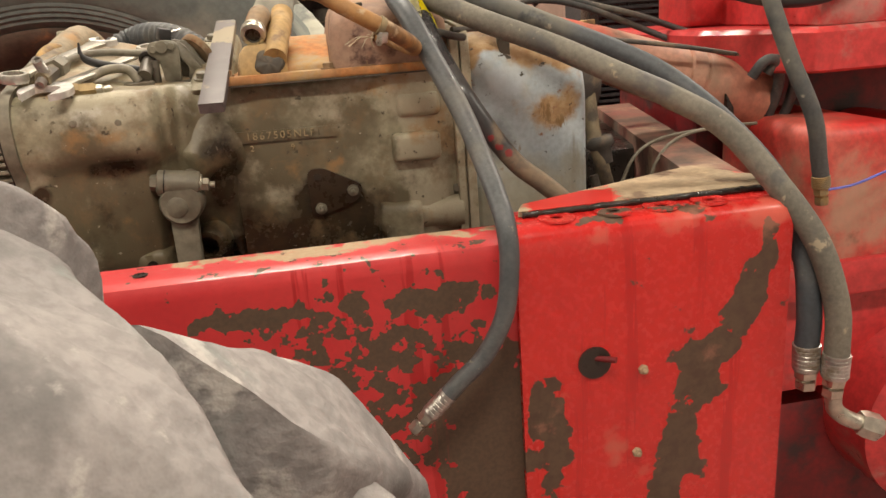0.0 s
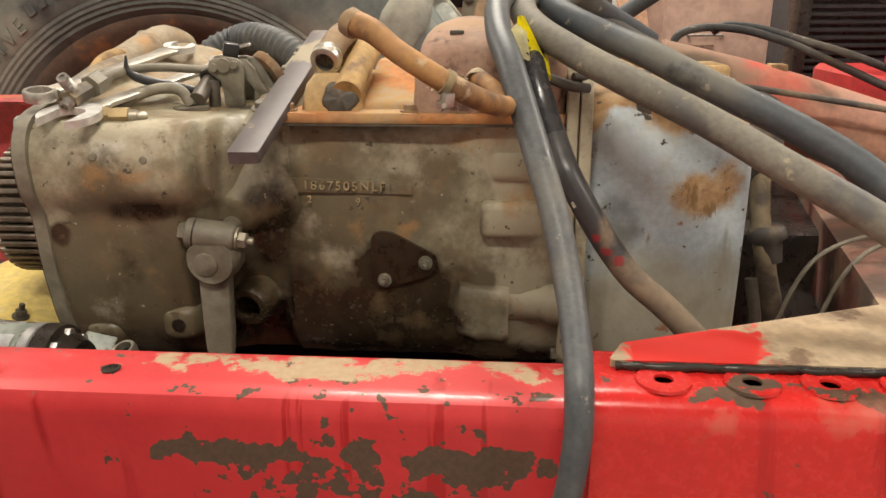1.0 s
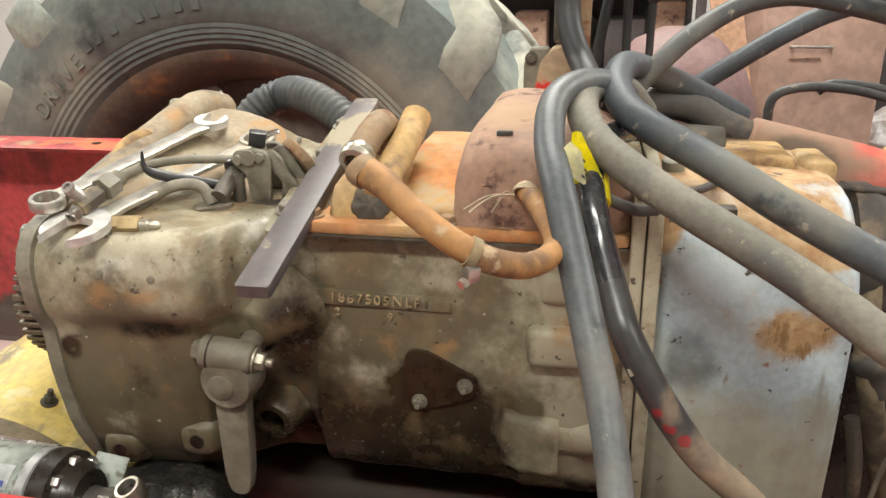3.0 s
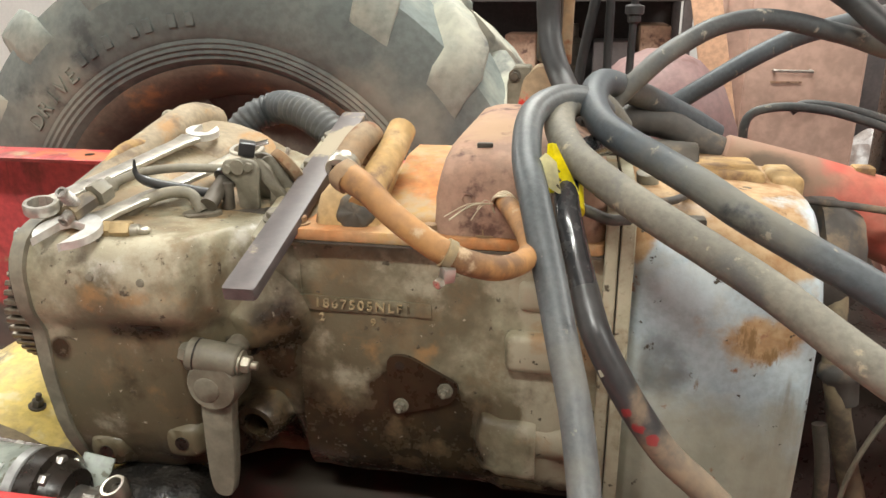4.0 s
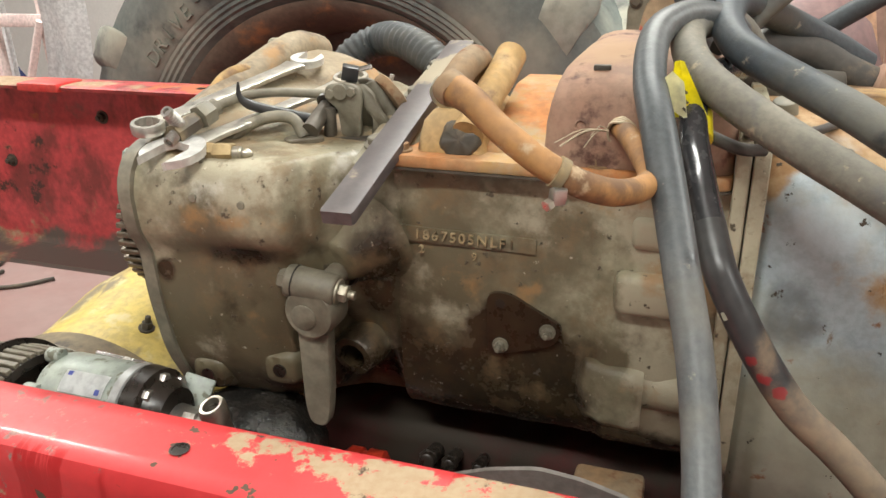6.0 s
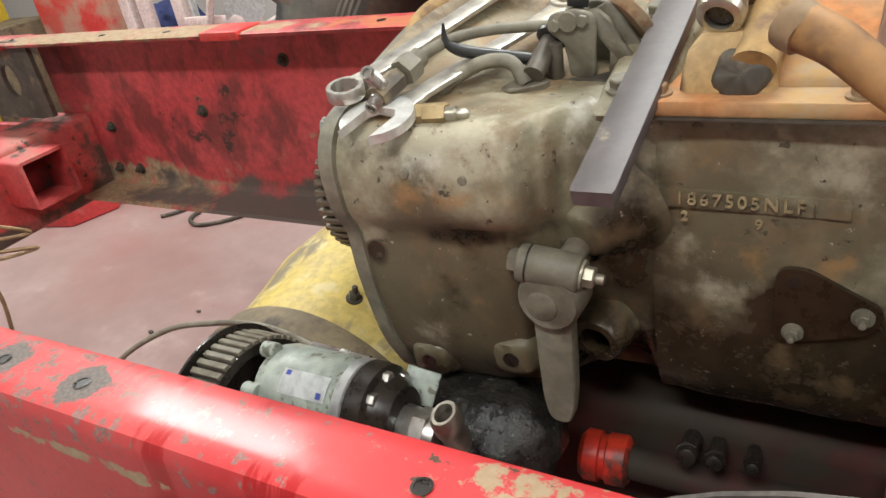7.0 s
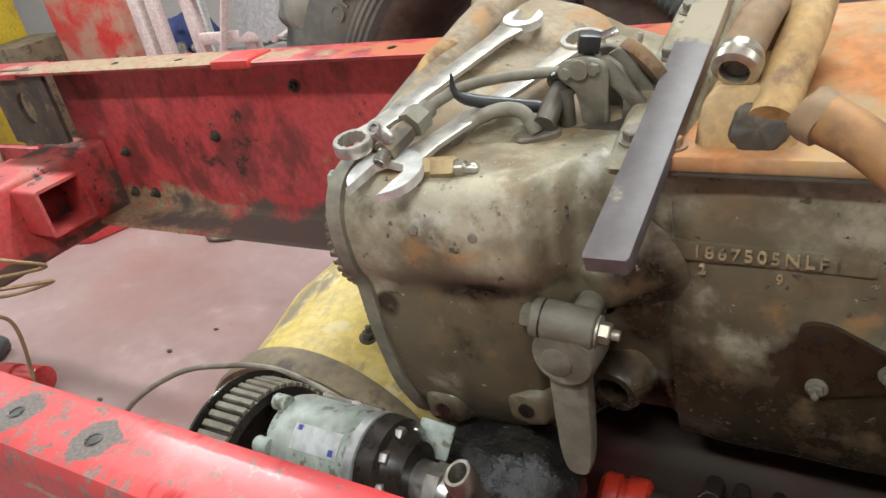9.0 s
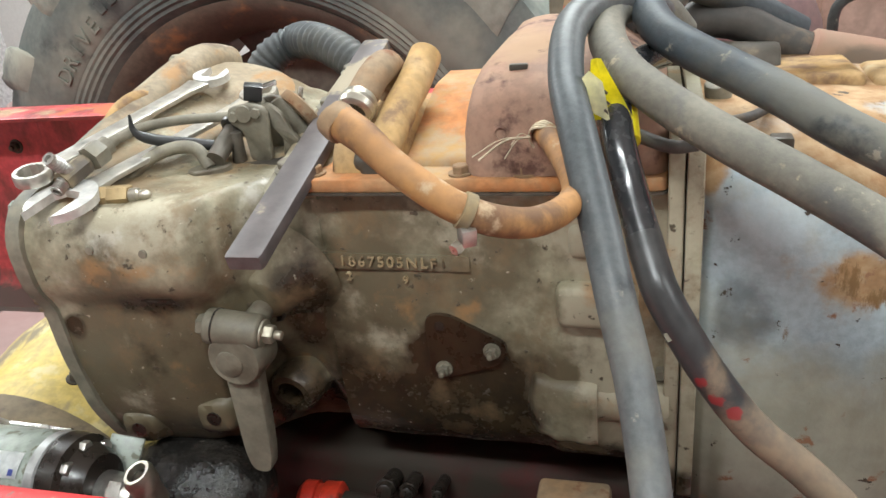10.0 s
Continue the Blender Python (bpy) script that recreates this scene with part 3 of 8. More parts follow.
M["white"] = surface("white_sheet", (0.72, 0.73, 0.74), (0.78, 0.78, 0.78), 2, 0.5, bump=0.08)
M["post"] = surface("worn_cream_post_paint", (0.34, 0.295, 0.19), (0.41, 0.36, 0.24), 5, 0.6, bump=0.25, layers=(
    ((0.20, 0.17, 0.12), 6, 0.57, 0.08, 0.7), ((0.42, 0.62, 0.60), 3, 0.65, 0.03, 0.5), ((0.22, 0.11, 0.06), 14, 0.68, 0.03, 0.8)))
M["yellow_box"] = surface("yellow_box_plastic", (0.66, 0.47, 0.02), (0.58, 0.42, 0.03), 4, 0.45, bump=0.1, layers=(((0.30, 0.22, 0.06), 6, 0.62, 0.08, 0.6),))
M["ochre_bin"] = surface("dull_ochre_bin_paint", (0.43, 0.335, 0.03), (0.37, 0.29, 0.04), 3, 0.5, bump=0.1, layers=(((0.22, 0.17, 0.06), 4, 0.60, 0.08, 0.6),))
M["blue_box"] = surface("pale_blue_box", (0.33, 0.50, 0.58), (0.40, 0.56, 0.63), 6, 0.5, bump=0.1)
M["navy"] = surface("navy_cloth", (0.025, 0.035, 0.11), (0.04, 0.05, 0.15), 9, 0.9, bump=0.4)
M["rag"] = surface("blue_rag_cloth", (0.24, 0.32, 0.56), (0.34, 0.42, 0.64), 9, 0.95, bump=0.5, fine=120)
M["grey_metal"] = surface("grey_metal", (0.25, 0.25, 0.25), (0.33, 0.33, 0.32), 5, 0.45, metal=0.4, bump=0.15)
M["grey_plate"] = surface("grey_dirty_plate", (0.22, 0.20, 0.18), (0.28, 0.255, 0.23), 7, 0.7, bump=0.2, layers=(((0.12, 0.10, 0.09), 8, 0.6, 0.08, 0.6),))
M["hot_red"] = surface("bright_red_part", (0.62, 0.05, 0.02), (0.50, 0.03, 0.02), 9, 0.35, bump=0.2, layers=(((0.05, 0.03, 0.02), 16, 0.55, 0.08, 0.5),))
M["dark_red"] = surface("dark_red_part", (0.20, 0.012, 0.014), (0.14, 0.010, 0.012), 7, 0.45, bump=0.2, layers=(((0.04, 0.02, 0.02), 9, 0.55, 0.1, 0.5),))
M["copper"] = surface("dull_copper_pipe", (0.33, 0.22, 0.12), (0.27, 0.18, 0.10), 18, 0.45, metal=0.6, bump=0.1)
M["grille"] = surface("black_radiator_fins", (0.035, 0.035, 0.037), (0.055, 0.055, 0.057), 8, 0.55, metal=0.3, bump=0.1)
M["lamp_glow"] = Nodes("lamp_diffuser").m
_b = M["lamp_glow"].node_tree.nodes["Principled BSDF"]
_b.inputs["Emission Color"].default_value = (1.0, 0.95, 0.88, 1)
_b.inputs["Emission Strength"].default_value = 4.0


# ---------------------------------------------------------------- building helpers
def thing(name, label, category, at=(0, 0, 0), group="", kind=""):
    ob = new(name)
    ob.empty_display_size = 0.05
    ob.location = at
    return tagged(ob, label, category, group, kind)


def finish(bm, angle=38):
    bmesh.ops.recalc_face_normals(bm, faces=bm.faces)
    lim = radians(angle)
    for f in bm.faces:
        f.smooth = True
    for e in bm.edges:
        if len(e.link_faces) == 2 and e.calc_face_angle(0) > lim:
            e.smooth = False


def mesh_of(name, bm, material, angle=38):
    finish(bm, angle)
    me = bpy.data.meshes.new(name)
    bm.to_mesh(me)
    bm.free()
    me.materials.append(M[material])
    return me


def part(name, bm, material, parent, label="", angle=38):
    """One mesh object, its points in world coordinates, under a thing or a part."""
    ob = new(name, mesh_of(name, bm, material, angle))
    if parent is not None:
        bpy.context.view_layer.update()
        ob.parent = parent
        ob.matrix_parent_inverse = parent.matrix_world.inverted()
    if label:
        ob["label"] = label
    return ob


def solo(name, bm, material, label, category, kind="", group="", angle=38):
    ob = new(name, mesh_of(name, bm, material, angle))
    return tagged(ob, label, category, group, kind)


def box(bm, x0, x1, y0, y1, z0, z1, bevel=0.0, seg=2, m=None):
    vs = bmesh.ops.create_cube(bm, size=1)["verts"]
    bmesh.ops.scale(bm, vec=(x1 - x0, y1 - y0, z1 - z0), verts=vs)
    bmesh.ops.translate(bm, vec=((x0 + x1) / 2, (y0 + y1) / 2, (z0 + z1) / 2), verts=vs)
    if bevel:
        es = list({e for v in vs for e in v.link_edges})
        out = bmesh.ops.bevel(bm, geom=es, offset=bevel, segments=seg, profile=0.5, affect="EDGES")
        vs = list({v for f in out["faces"] for v in f.verts} | {v for v in vs if v.is_valid})
    if m is not None:
        bmesh.ops.transform(bm, matrix=m, verts=vs)
    return vs


def ring_frame(way):
    way = Vector(way).normalized()
    up = Vector((0, 0, 1)) if abs(way.z) < 0.9 else Vector((1, 0, 0))
    a = way.cross(up).normalized()
    return a, a.cross(way).normalized()


def loft(bm, rings, cap=True, closed=False):
    """Quads between rings of equally many points."""
    rows = [[bm.verts.new(p) for p in r] for r in rings]
    n = len(rows[0])
    pairs = list(zip(rows, rows[1:])) + ([(rows[-1], rows[0])] if closed else [])
    for a, b in pairs:
        for i in range(n):
            j = (i + 1) % n
            bm.faces.new((a[i], a[j], b[j], b[i]))
    if cap and not closed:
        bm.faces.new(rows[0])
        bm.faces.new(rows[-1][::-1])
    return rows


def lathe(bm, p0, way, profile, seg=24, cap=True):
    """profile: (distance along the axis, radius) pairs."""
    p0, way = Vector(p0), Vector(way).normalized()
    a, b = ring_frame(way)
    rings = []
    for d, r in profile:
        c = p0 + way * d
        rings.append([c + (a * math.cos(2 * math.pi * i / seg) + b * math.sin(2 * math.pi * i / seg)) * max(r, 1e-4) for i in range(seg)])
    loft(bm, rings, cap)


def rod(bm, p0, p1, r, r1=None, seg=20, bevel=0.0):
    p0, p1 = Vector(p0), Vector(p1)
    r1 = r if r1 is None else r1
    L = (p1 - p0).length
    if bevel:
        lathe(bm, p0, p1 - p0, [(0, r - bevel), (bevel * 0.3, r - bevel * 0.3), (bevel, r), (L - bevel, r1), (L - bevel * 0.3, r1 - bevel * 0.3), (L, r1 - bevel)], seg)
    else:
        lathe(bm, p0, p1 - p0, [(0, r), (L, r1)], seg)


def spline(pts, per=8):
    """A smooth curve through the points (Catmull-Rom)."""
    p = [Vector(q) for q in pts]
    p = [p[0] * 2 - p[1]] + p + [p[-1] * 2 - p[-2]]
    out = []
    for i in range(1, len(p) - 2):
        a, b, c, d = p[i - 1:i + 3]
        for k in range(per):
            t = k / per
            out.append(0.5 * (2 * b + (c - a) * t + (2 * a - 5 * b + 4 * c - d) * t * t + (3 * b - a - 3 * c + d) * t ** 3))
    return out + [p[-2]]


def sweep(bm, pts, r, seg=14, per=8, smooth=True, radii=None, cap=True):
    c = spline(pts, per) if smooth else [Vector(q) for q in pts]
    n = len(c)
    rings, a = [], None
    for i in range(n):
        way = (c[min(i + 1, n - 1)] - c[max(i - 1, 0)]).normalized()
        if a is None:
            a, b = ring_frame(way)
        a = (a - way * a.dot(way)).normalized()
        b = way.cross(a)
        rr = radii(i / (n - 1)) if radii else r
        rings.append([c[i] + (a * math.cos(2 * math.pi * k / seg) + b * math.sin(2 * math.pi * k / seg)) * rr for k in range(seg)])
    loft(bm, rings, cap)


def fillet(pts, r, seg=4):
    """A polygon's points in 2D with rounded corners."""
    out = []
    n = len(pts)
    for i in range(n):
        p, a, b = Vector(pts[i]), Vector(pts[i - 1]), Vector(pts[(i + 1) % n])
        rr = r[i] if isinstance(r, (list, tuple)) else r
        u, v = a - p, b - p
        k = min(rr, u.length * 0.48, v.length * 0.48)
        s, e = p + u.normalized() * k, p + v.normalized() * k
        for j in range(seg + 1):
            t = j / seg
            out.append(s * (1 - t) ** 2 + p * 2 * t * (1 - t) + e * t * t)
    return out


def prism(bm, pts, axis, lo, hi, bevel=0.0):
    """A 2D outline pushed from lo to hi along an axis (0 x, 1 y, 2 z)."""
    def at(p, h):
        q = [p[0], p[1]]
        q.insert(axis, h)
        return Vector(q)
    if not bevel:
        loft(bm, [[at(p, lo) for p in pts], [at(p, hi) for p in pts]])
        return
    c = sum((Vector(p) for p in pts), Vector((0, 0))) / len(pts)
    inner = []
    for p in pts:
        d = Vector(p) - c
        inner.append(Vector(p) - d.normalized() * bevel)
    s = 1 if hi > lo else -1
    loft(bm, [[at(p, lo) for p in inner], [at(p, lo + s * bevel) for p in pts], [at(p, hi - s * bevel) for p in pts], [at(p, hi) for p in inner]])


def rough_up(bm, amp, scale, seed=0.0, only=None):
    bm.normal_update()
    for v in bm.verts:
        if only and not only(v.co):
            continue
        k = noise.noise(v.co * scale + Vector((seed, seed, seed))) + 0.5 * noise.noise(v.co * scale * 2.7 + Vector((seed, 5, 1)))
        v.co += v.normal * amp * k


def hexagon(bm, p, way, r, h, turn=0.3, shank=0.0):
    p, way = Vector(p), Vector(way).normalized()
    a, b = ring_frame(way)
    def ring(d, rr):
        return [p + way * d + (a * math.cos(turn + i * math.pi / 3) + b * math.sin(turn + i * math.pi / 3)) * rr for i in range(6)]
    loft(bm, [ring(0, r), ring(h * 0.85, r), ring(h, r * 0.86)])
    if shank:
        rod(bm, p + way * h, p + way * (h + shank), r * 0.5, seg=12, bevel=0.0012)


def bolt(parent, p, way, r=0.010, h=0.008, material="iron_grey", washer=True, shank=0.0, turn=0.3, name="bolt"):
    bm = bmesh.new()
    p, way = Vector(p), Vector(way).normalized()
    k = 0.0
    if washer:
        rod(bm, p - way * 0.002, p + way * 0.0025, r * 1.45, seg=18)
        k = 0.0025
    hexagon(bm, p + way * k, way, r, h, turn, shank)
    return part(name, bm, material, parent)


def dense_loft(bm, keys, steps=6, around=72, ease=True):
    """keys: (x, outline of (y, z) points). Sections are resampled evenly and blended along x."""
    def resample(pts):
        q = [Vector(p) for p in pts]
        q.append(q[0])
        s = [0.0]
        for a, b in zip(q, q[1:]):
            s.append(s[-1] + (b - a).length)
        out, j = [], 0
        for i in range(around):
            u = s[-1] * i / around
            while s[j + 1] < u:
                j += 1
            t = (u - s[j]) / max(1e-9, s[j + 1] - s[j])
            out.append(q[j].lerp(q[j + 1], t))
        return out
    secs = [(x, resample(p)) for x, p in keys]
    rings = []
    for (x0, a), (x1, b) in zip(secs, secs[1:]):
        n = steps if abs(x1 - x0) > 0.012 else 1
        for k in range(n):
            t = k / n
            w = t * t * (3 - 2 * t) if ease else t
            rings.append([Vector((x0 + (x1 - x0) * t, *(p.lerp(q, w)))) for p, q in zip(a, b)])
    rings.append([Vector((secs[-1][0], *p)) for p in secs[-1][1]])
    loft(bm, rings)


def text_mesh(words, size, depth):
    cu = bpy.data.curves.new("casting_text", "FONT")
    cu.body, cu.size, cu.extrude, cu.align_x, cu.space_character = words, size, depth, "CENTER", 1.30
    tmp = bpy.data.objects.new("casting_text", cu)
    scene.collection.objects.link(tmp)
    bpy.context.view_layer.update()
    me = bpy.data.meshes.new_from_object(tmp.evaluated_get(bpy.context.evaluated_depsgraph_get()))
    bpy.data.objects.remove(tmp)
    return me


# ---------------------------------------------------------------- the workshop
X0, X1, Y0, Y1, ZC = -11.0, 6.5, -5.0, 5.2, 4.2


def flat(name, kind_label, category, material, *b):
    bm = bmesh.new()
    box(bm, *b)
    return solo(name, bm, material, kind_label, category, "structure")


flat("floor", "pink-red painted concrete workshop floor with stains", "floor", "floor", X0, X1, Y0, Y1, -0.2, 0.0)
flat("ceiling", "pale sheet workshop ceiling", "ceiling", "ceiling", X0, X1, Y0, Y1, ZC, ZC + 0.2)
flat("wall_north", "pale painted workshop wall", "wall", "wall", X0, X1, Y1, Y1 + 0.2, 0, ZC)
flat("wall_south", "pale painted workshop wall", "wall", "wall", X0, X1, Y0 - 0.2, Y0, 0, ZC)
flat("wall_west", "pale painted workshop wall", "wall", "wall", X0 - 0.2, X0, Y0, Y1, 0, ZC)
flat("wall_east", "pale painted workshop wall", "wall", "wall", X1, X1 + 0.2, Y0, Y1, 0, ZC)
for lx, ly in LAMPS:
    fx = thing("ceiling_light", "white rectangular ceiling light, unseen, hung under the ceiling", "ceiling light", (lx, ly, ZC), "ceiling lights")
    bm = bmesh.new()
    box(bm, lx - 0.78, lx + 0.78, ly - 0.18, ly + 0.18, 3.97, 4.03, 0.008)
    part("housing", bm, "white", fx)
    bm = bmesh.new()
    box(bm, lx - 0.75, lx + 0.75, ly - 0.15, ly + 0.15, 3.955, 3.969)
    part("diffuser", bm, "lamp_glow", fx)
    for dx in (-0.6, 0.6):
        bm = bmesh.new()
        rod(bm, (lx + dx, ly, 4.03), (lx + dx, ly, ZC), 0.008, seg=8)
        part("hanger", bm, "steel", fx)

# ---------------------------------------------------------------- the tractor's frame
chassis = thing("tractor_frame", "red painted steel tractor frame with worn paint, stripped of its engine", "tractor frame", (-0.5, 0.2, 0.8))
# the frame's side rail beside the camera: a channel with rounded top edges
bm = bmesh.new()
prof = fillet([(-0.405, 0.62), (-0.405, 1.15), (-0.295, 1.15), (-0.295, 1.138), (-0.393, 1.138), (-0.393, 0.632), (-0.295, 0.632), (-0.295, 0.62)], [0.002, 0.024, 0.003, 0.003, 0.014, 0.003, 0.003, 0.02], 5)
dense_loft(bm, [(-2.05 + i * 0.155, prof) for i in range(20)], 3, 110, False)
# towards its far end the rail grows shallow
for v in bm.verts:
    if v.co.z < 1.06:
        k = min(1.0, max(0.0, (-0.95 - v.co.x) / 0.15))
        v.co.z = 1.06 - (1.06 - v.co.z) * (1 - 0.73 * k)
rail = part("side_rail", bm, "red_rail", chassis, "glossy red rail with chipped paint and rust")
# holes in its top flange, their depth shown by black discs
for hx in (-0.945, -0.79, -0.62, -0.12):
    bm = bmesh.new()
    lathe(bm, (hx, -0.352, 1.1505), (0, 0, 1), [(0, 0.0105), (0.0012, 0.0115), (0.0013, 0.0085), (0.0003, 0.0080)], 20)
    part("bolt_hole", bm, "iron_black", rail)
# doubling plate on the rail's outer side
bm = bmesh.new()
prof = fillet([(-0.418, 0.60), (-0.418, 1.168), (-0.30, 1.168), (-0.30, 1.155), (-0.406, 1.155), (-0.406, 0.60)], [0.002, 0.030, 0.003, 0.002, 0.018, 0.002], 5)
dense_loft(bm, [(0.432 + i * 0.0505, prof) for i in range(10)], 3, 90, False)
side_plate = part("side_plate", bm, "red_plate", chassis, "bright red doubling plate with a round hole")
bm = bmesh.new()
rod(bm, (0.552, -0.4165, 0.936), (0.552, -0.4205, 0.936), 0.0275, seg=28)
part("round_hole", bm, "iron_black", side_plate)
bm = bmesh.new()
rod(bm, (0.552, -0.415, 0.942), (0.580, -0.440, 0.946), 0.005, seg=10)
part("pin", bm, "dark_red", side_plate)
for bx, bz in ((0.634, 0.912), (0.624, 0.760)):
    bolt(side_plate, (bx, -0.417, bz), (0, -1, 0), 0.0085, 0.008, "tan_plate", False, 0.006)
for hx in (0.51, 0.603, 0.683, 0.765):
    bm = bmesh.new()
    lathe(bm, (hx, -0.372, 1.1675), (0, 0, 1), [(0, 0.030), (0.0035, 0.029), (0.0036, 0.0105), (0.0005, 0.010)], 28)
    part("welded_ring", bm, "red_plate", side_plate)
# gusset on top of the corner
bm = bmesh.new()
prism(bm, fillet([(0.455, -0.345), (0.475, -0.300), (0.845, -0.155), (0.93, -0.33), (0.885, -0.345)], 0.006, 2), 2, 1.1695, 1.1785)
part("gusset_plate", bm, "tan_plate", chassis, "dirty tan gusset plate with red paint along one edge")
bm = bmesh.new()
sweep(bm, [(0.462 + 0.047 * i, -0.3465 - 0.002 * (i % 2), 1.1725) for i in range(10)], 0.0055, 8, 6)
rough_up(bm, 0.003, 90)
part("weld_bead", bm, "iron_black", chassis, "", 70)
# cross rail that closes the frame behind the flywheel housing
bm = bmesh.new()
prism(bm, [(0.805, -0.30), (0.90, -0.30), (1.16, 0.86), (1.045, 0.86)], 2, 1.02, 1.168, 0.006)
part("cross_rail", bm, "cross_rail", chassis, "rusty dirty cross rail")
bm = bmesh.new()
box(bm, 0.87, 0.887, -0.40, -0.25, 0.62, 1.15, 0.004)
part("end_plate", bm, "red_plate", chassis)
# the frame's other side rail
LOWZ = 0.822
bm = bmesh.new()
prof = fillet([(0.745, LOWZ), (0.745, 1.338), (0.615, 1.338), (0.615, 1.325), (0.733, 1.325), (0.733, LOWZ + 0.013), (0.600, LOWZ + 0.013), (0.600, LOWZ)], [0.02, 0.02, 0.003, 0.003, 0.012, 0.012, 0.003, 0.003], 4)
dense_loft(bm, [(-2.19 + i * 0.196, prof) for i in range(17)], 3, 110, False)
far_rail = part("side_rail", bm, "red_far", chassis, "dark red rail with rust stains and a dusty top flange")
for hx in (-2.2, -1.75, -1.48, -0.78, -0.5):
    bm = bmesh.new()
    rod(bm, (hx, 0.665, 1.3385), (hx, 0.665, 1.3395), 0.011, seg=16)
    part("bolt_hole", bm, "iron_black", far_rail)
for bx, bz in ((-1.16, 1.235), (-1.965, 1.03), (-2.00, 0.885), (-1.90, 0.885), (-1.52, 1.09)):
    bolt(far_rail, (bx, 0.733, bz), (0, -1, 0), 0.013, 0.012, "iron_dark", True, 0.008)
bm = bmesh.new()
box(bm, -1.30, -1.17, 0.606, 0.70, 1.322, 1.344, 0.004)
part("weld_patch", bm, "red_dusty", far_rail)
# front cross member with its two stubs
bm = bmesh.new()
prism(bm, fillet([(-2.06, 0.80), (-2.06, 1.075), (-2.30, 1.075), (-2.30, 0.80)], 0.02, 4), 1, -0.395, 0.73)
cross = part("cross_member", bm, "stub_red", chassis, "bright red box-section cross member")
for sy, hy, z0, z1, xe in ((-0.14, 0.086, 0.895, 1.057, -1.848), (0.452, 0.078, 0.905, 1.056, -1.930)):
    bm = bmesh.new()
    o = fillet([(sy - hy, z0), (sy + hy, z0), (sy + hy, z1), (sy - hy, z1)], 0.012, 3)
    i = fillet([(sy - hy + 0.010, z0 + 0.010), (sy + hy - 0.010, z0 + 0.010), (sy + hy - 0.010, z1 - 0.010), (sy - hy + 0.010, z1 - 0.010)], 0.006, 3)
    loft(bm, [[Vector((x, *p)) for p in q] for x, q in ((-2.07, o), (xe, o), (xe, i), (-2.055, i))], closed=True)
    stub = part("tube_stub", bm, "stub_red", cross)
    # Added dark plate: the shade inside the open stub, put into colour.
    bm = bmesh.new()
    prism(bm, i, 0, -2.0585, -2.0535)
    part("stub_dark_back", bm, "dark_red", stub)
bm = bmesh.new()
box(bm, -2.70, -2.44, 0.62, 0.745, 0.825, 0.98, 0.01)
box(bm, -3.27, -2.46, 0.832, 0.86, 0.74, 0.98, 0.004)
box(bm, -2.62, -2.50, 0.745, 0.835, 0.85, 0.96, 0.004)
part("rail_end", bm, "red_far", chassis)
bm = bmesh.new()
box(bm, -2.50, -2.19, 0.612, 0.745, 1.318, 1.3375, 0.004)
box(bm, -2.46, -2.41, 0.612, 0.655, 1.262, 1.330, 0.005)
part("rail_end", bm, "red_far", chassis)
bm = bmesh.new()
box(bm, -2.47, -2.19, 0.733, 0.745, 0.822, 1.06, 0.004)
part("rail_end", bm, "red_far", chassis)
# end bracket with a round hole between rail and cross member
bm = bmesh.new()
ring = [(-2.25 + 0.040 * math.cos(t), 1.215 + 0.055 * math.sin(t)) for t in [2 * math.pi * i / 24 for i in range(24)]]
outer = []
for x, z in ring:
    dx, dz = x + 2.25, z - 1.215
    k = min(0.15 / max(abs(dx), 1e-6), 0.125 / max(abs(dz), 1e-6))
    outer.append((-2.25 + dx * k, 1.215 + dz * k))
loft(bm, [[Vector((x, y, z)) for x, z in q] for y, q in ((0.640, outer), (0.640, ring), (0.655, ring), (0.655, outer))], closed=True)
part("end_bracket", bm, "iron_dark", chassis, "dark rusty bracket with a hole")

# ---------------------------------------------------------------- the gearbox
gearbox = thing("gearbox", "greasy tan and grey cast-iron tractor gearbox standing between the frame rails", "gearbox", (0.2, 0.2, 1.0))


def left_outline(low, up, top, back_top, under=0.0):
    """low: y of the lower face; up: y of the shoulder above it; top: z along the top at y -0.1, 0.06, 0.3."""
    return fillet([(0.10, 0.96), (low + 0.055 + under, 1.01), (low + 0.018 + under * 0.8, 1.09), (low + 0.002 + under * 0.2, 1.19), (low, 1.268), (up, 1.298), (up - 0.003, top[0] - 0.045),
                   (up + 0.022, top[0] - 0.006), (0.06, top[1]), (0.16, (top[1] + top[2]) / 2 + 0.004), (0.30, top[2]), (0.40, back_top), (0.47, back_top - 0.10), (0.48, 1.15), (0.38, 0.96)],
                  [0.03, 0.02, 0.03, 0.03, 0.014, 0.016, 0.03, 0.02, 0.03, 0.03, 0.04, 0.04, 0.05, 0.05, 0.05], 4)


bm = bmesh.new()
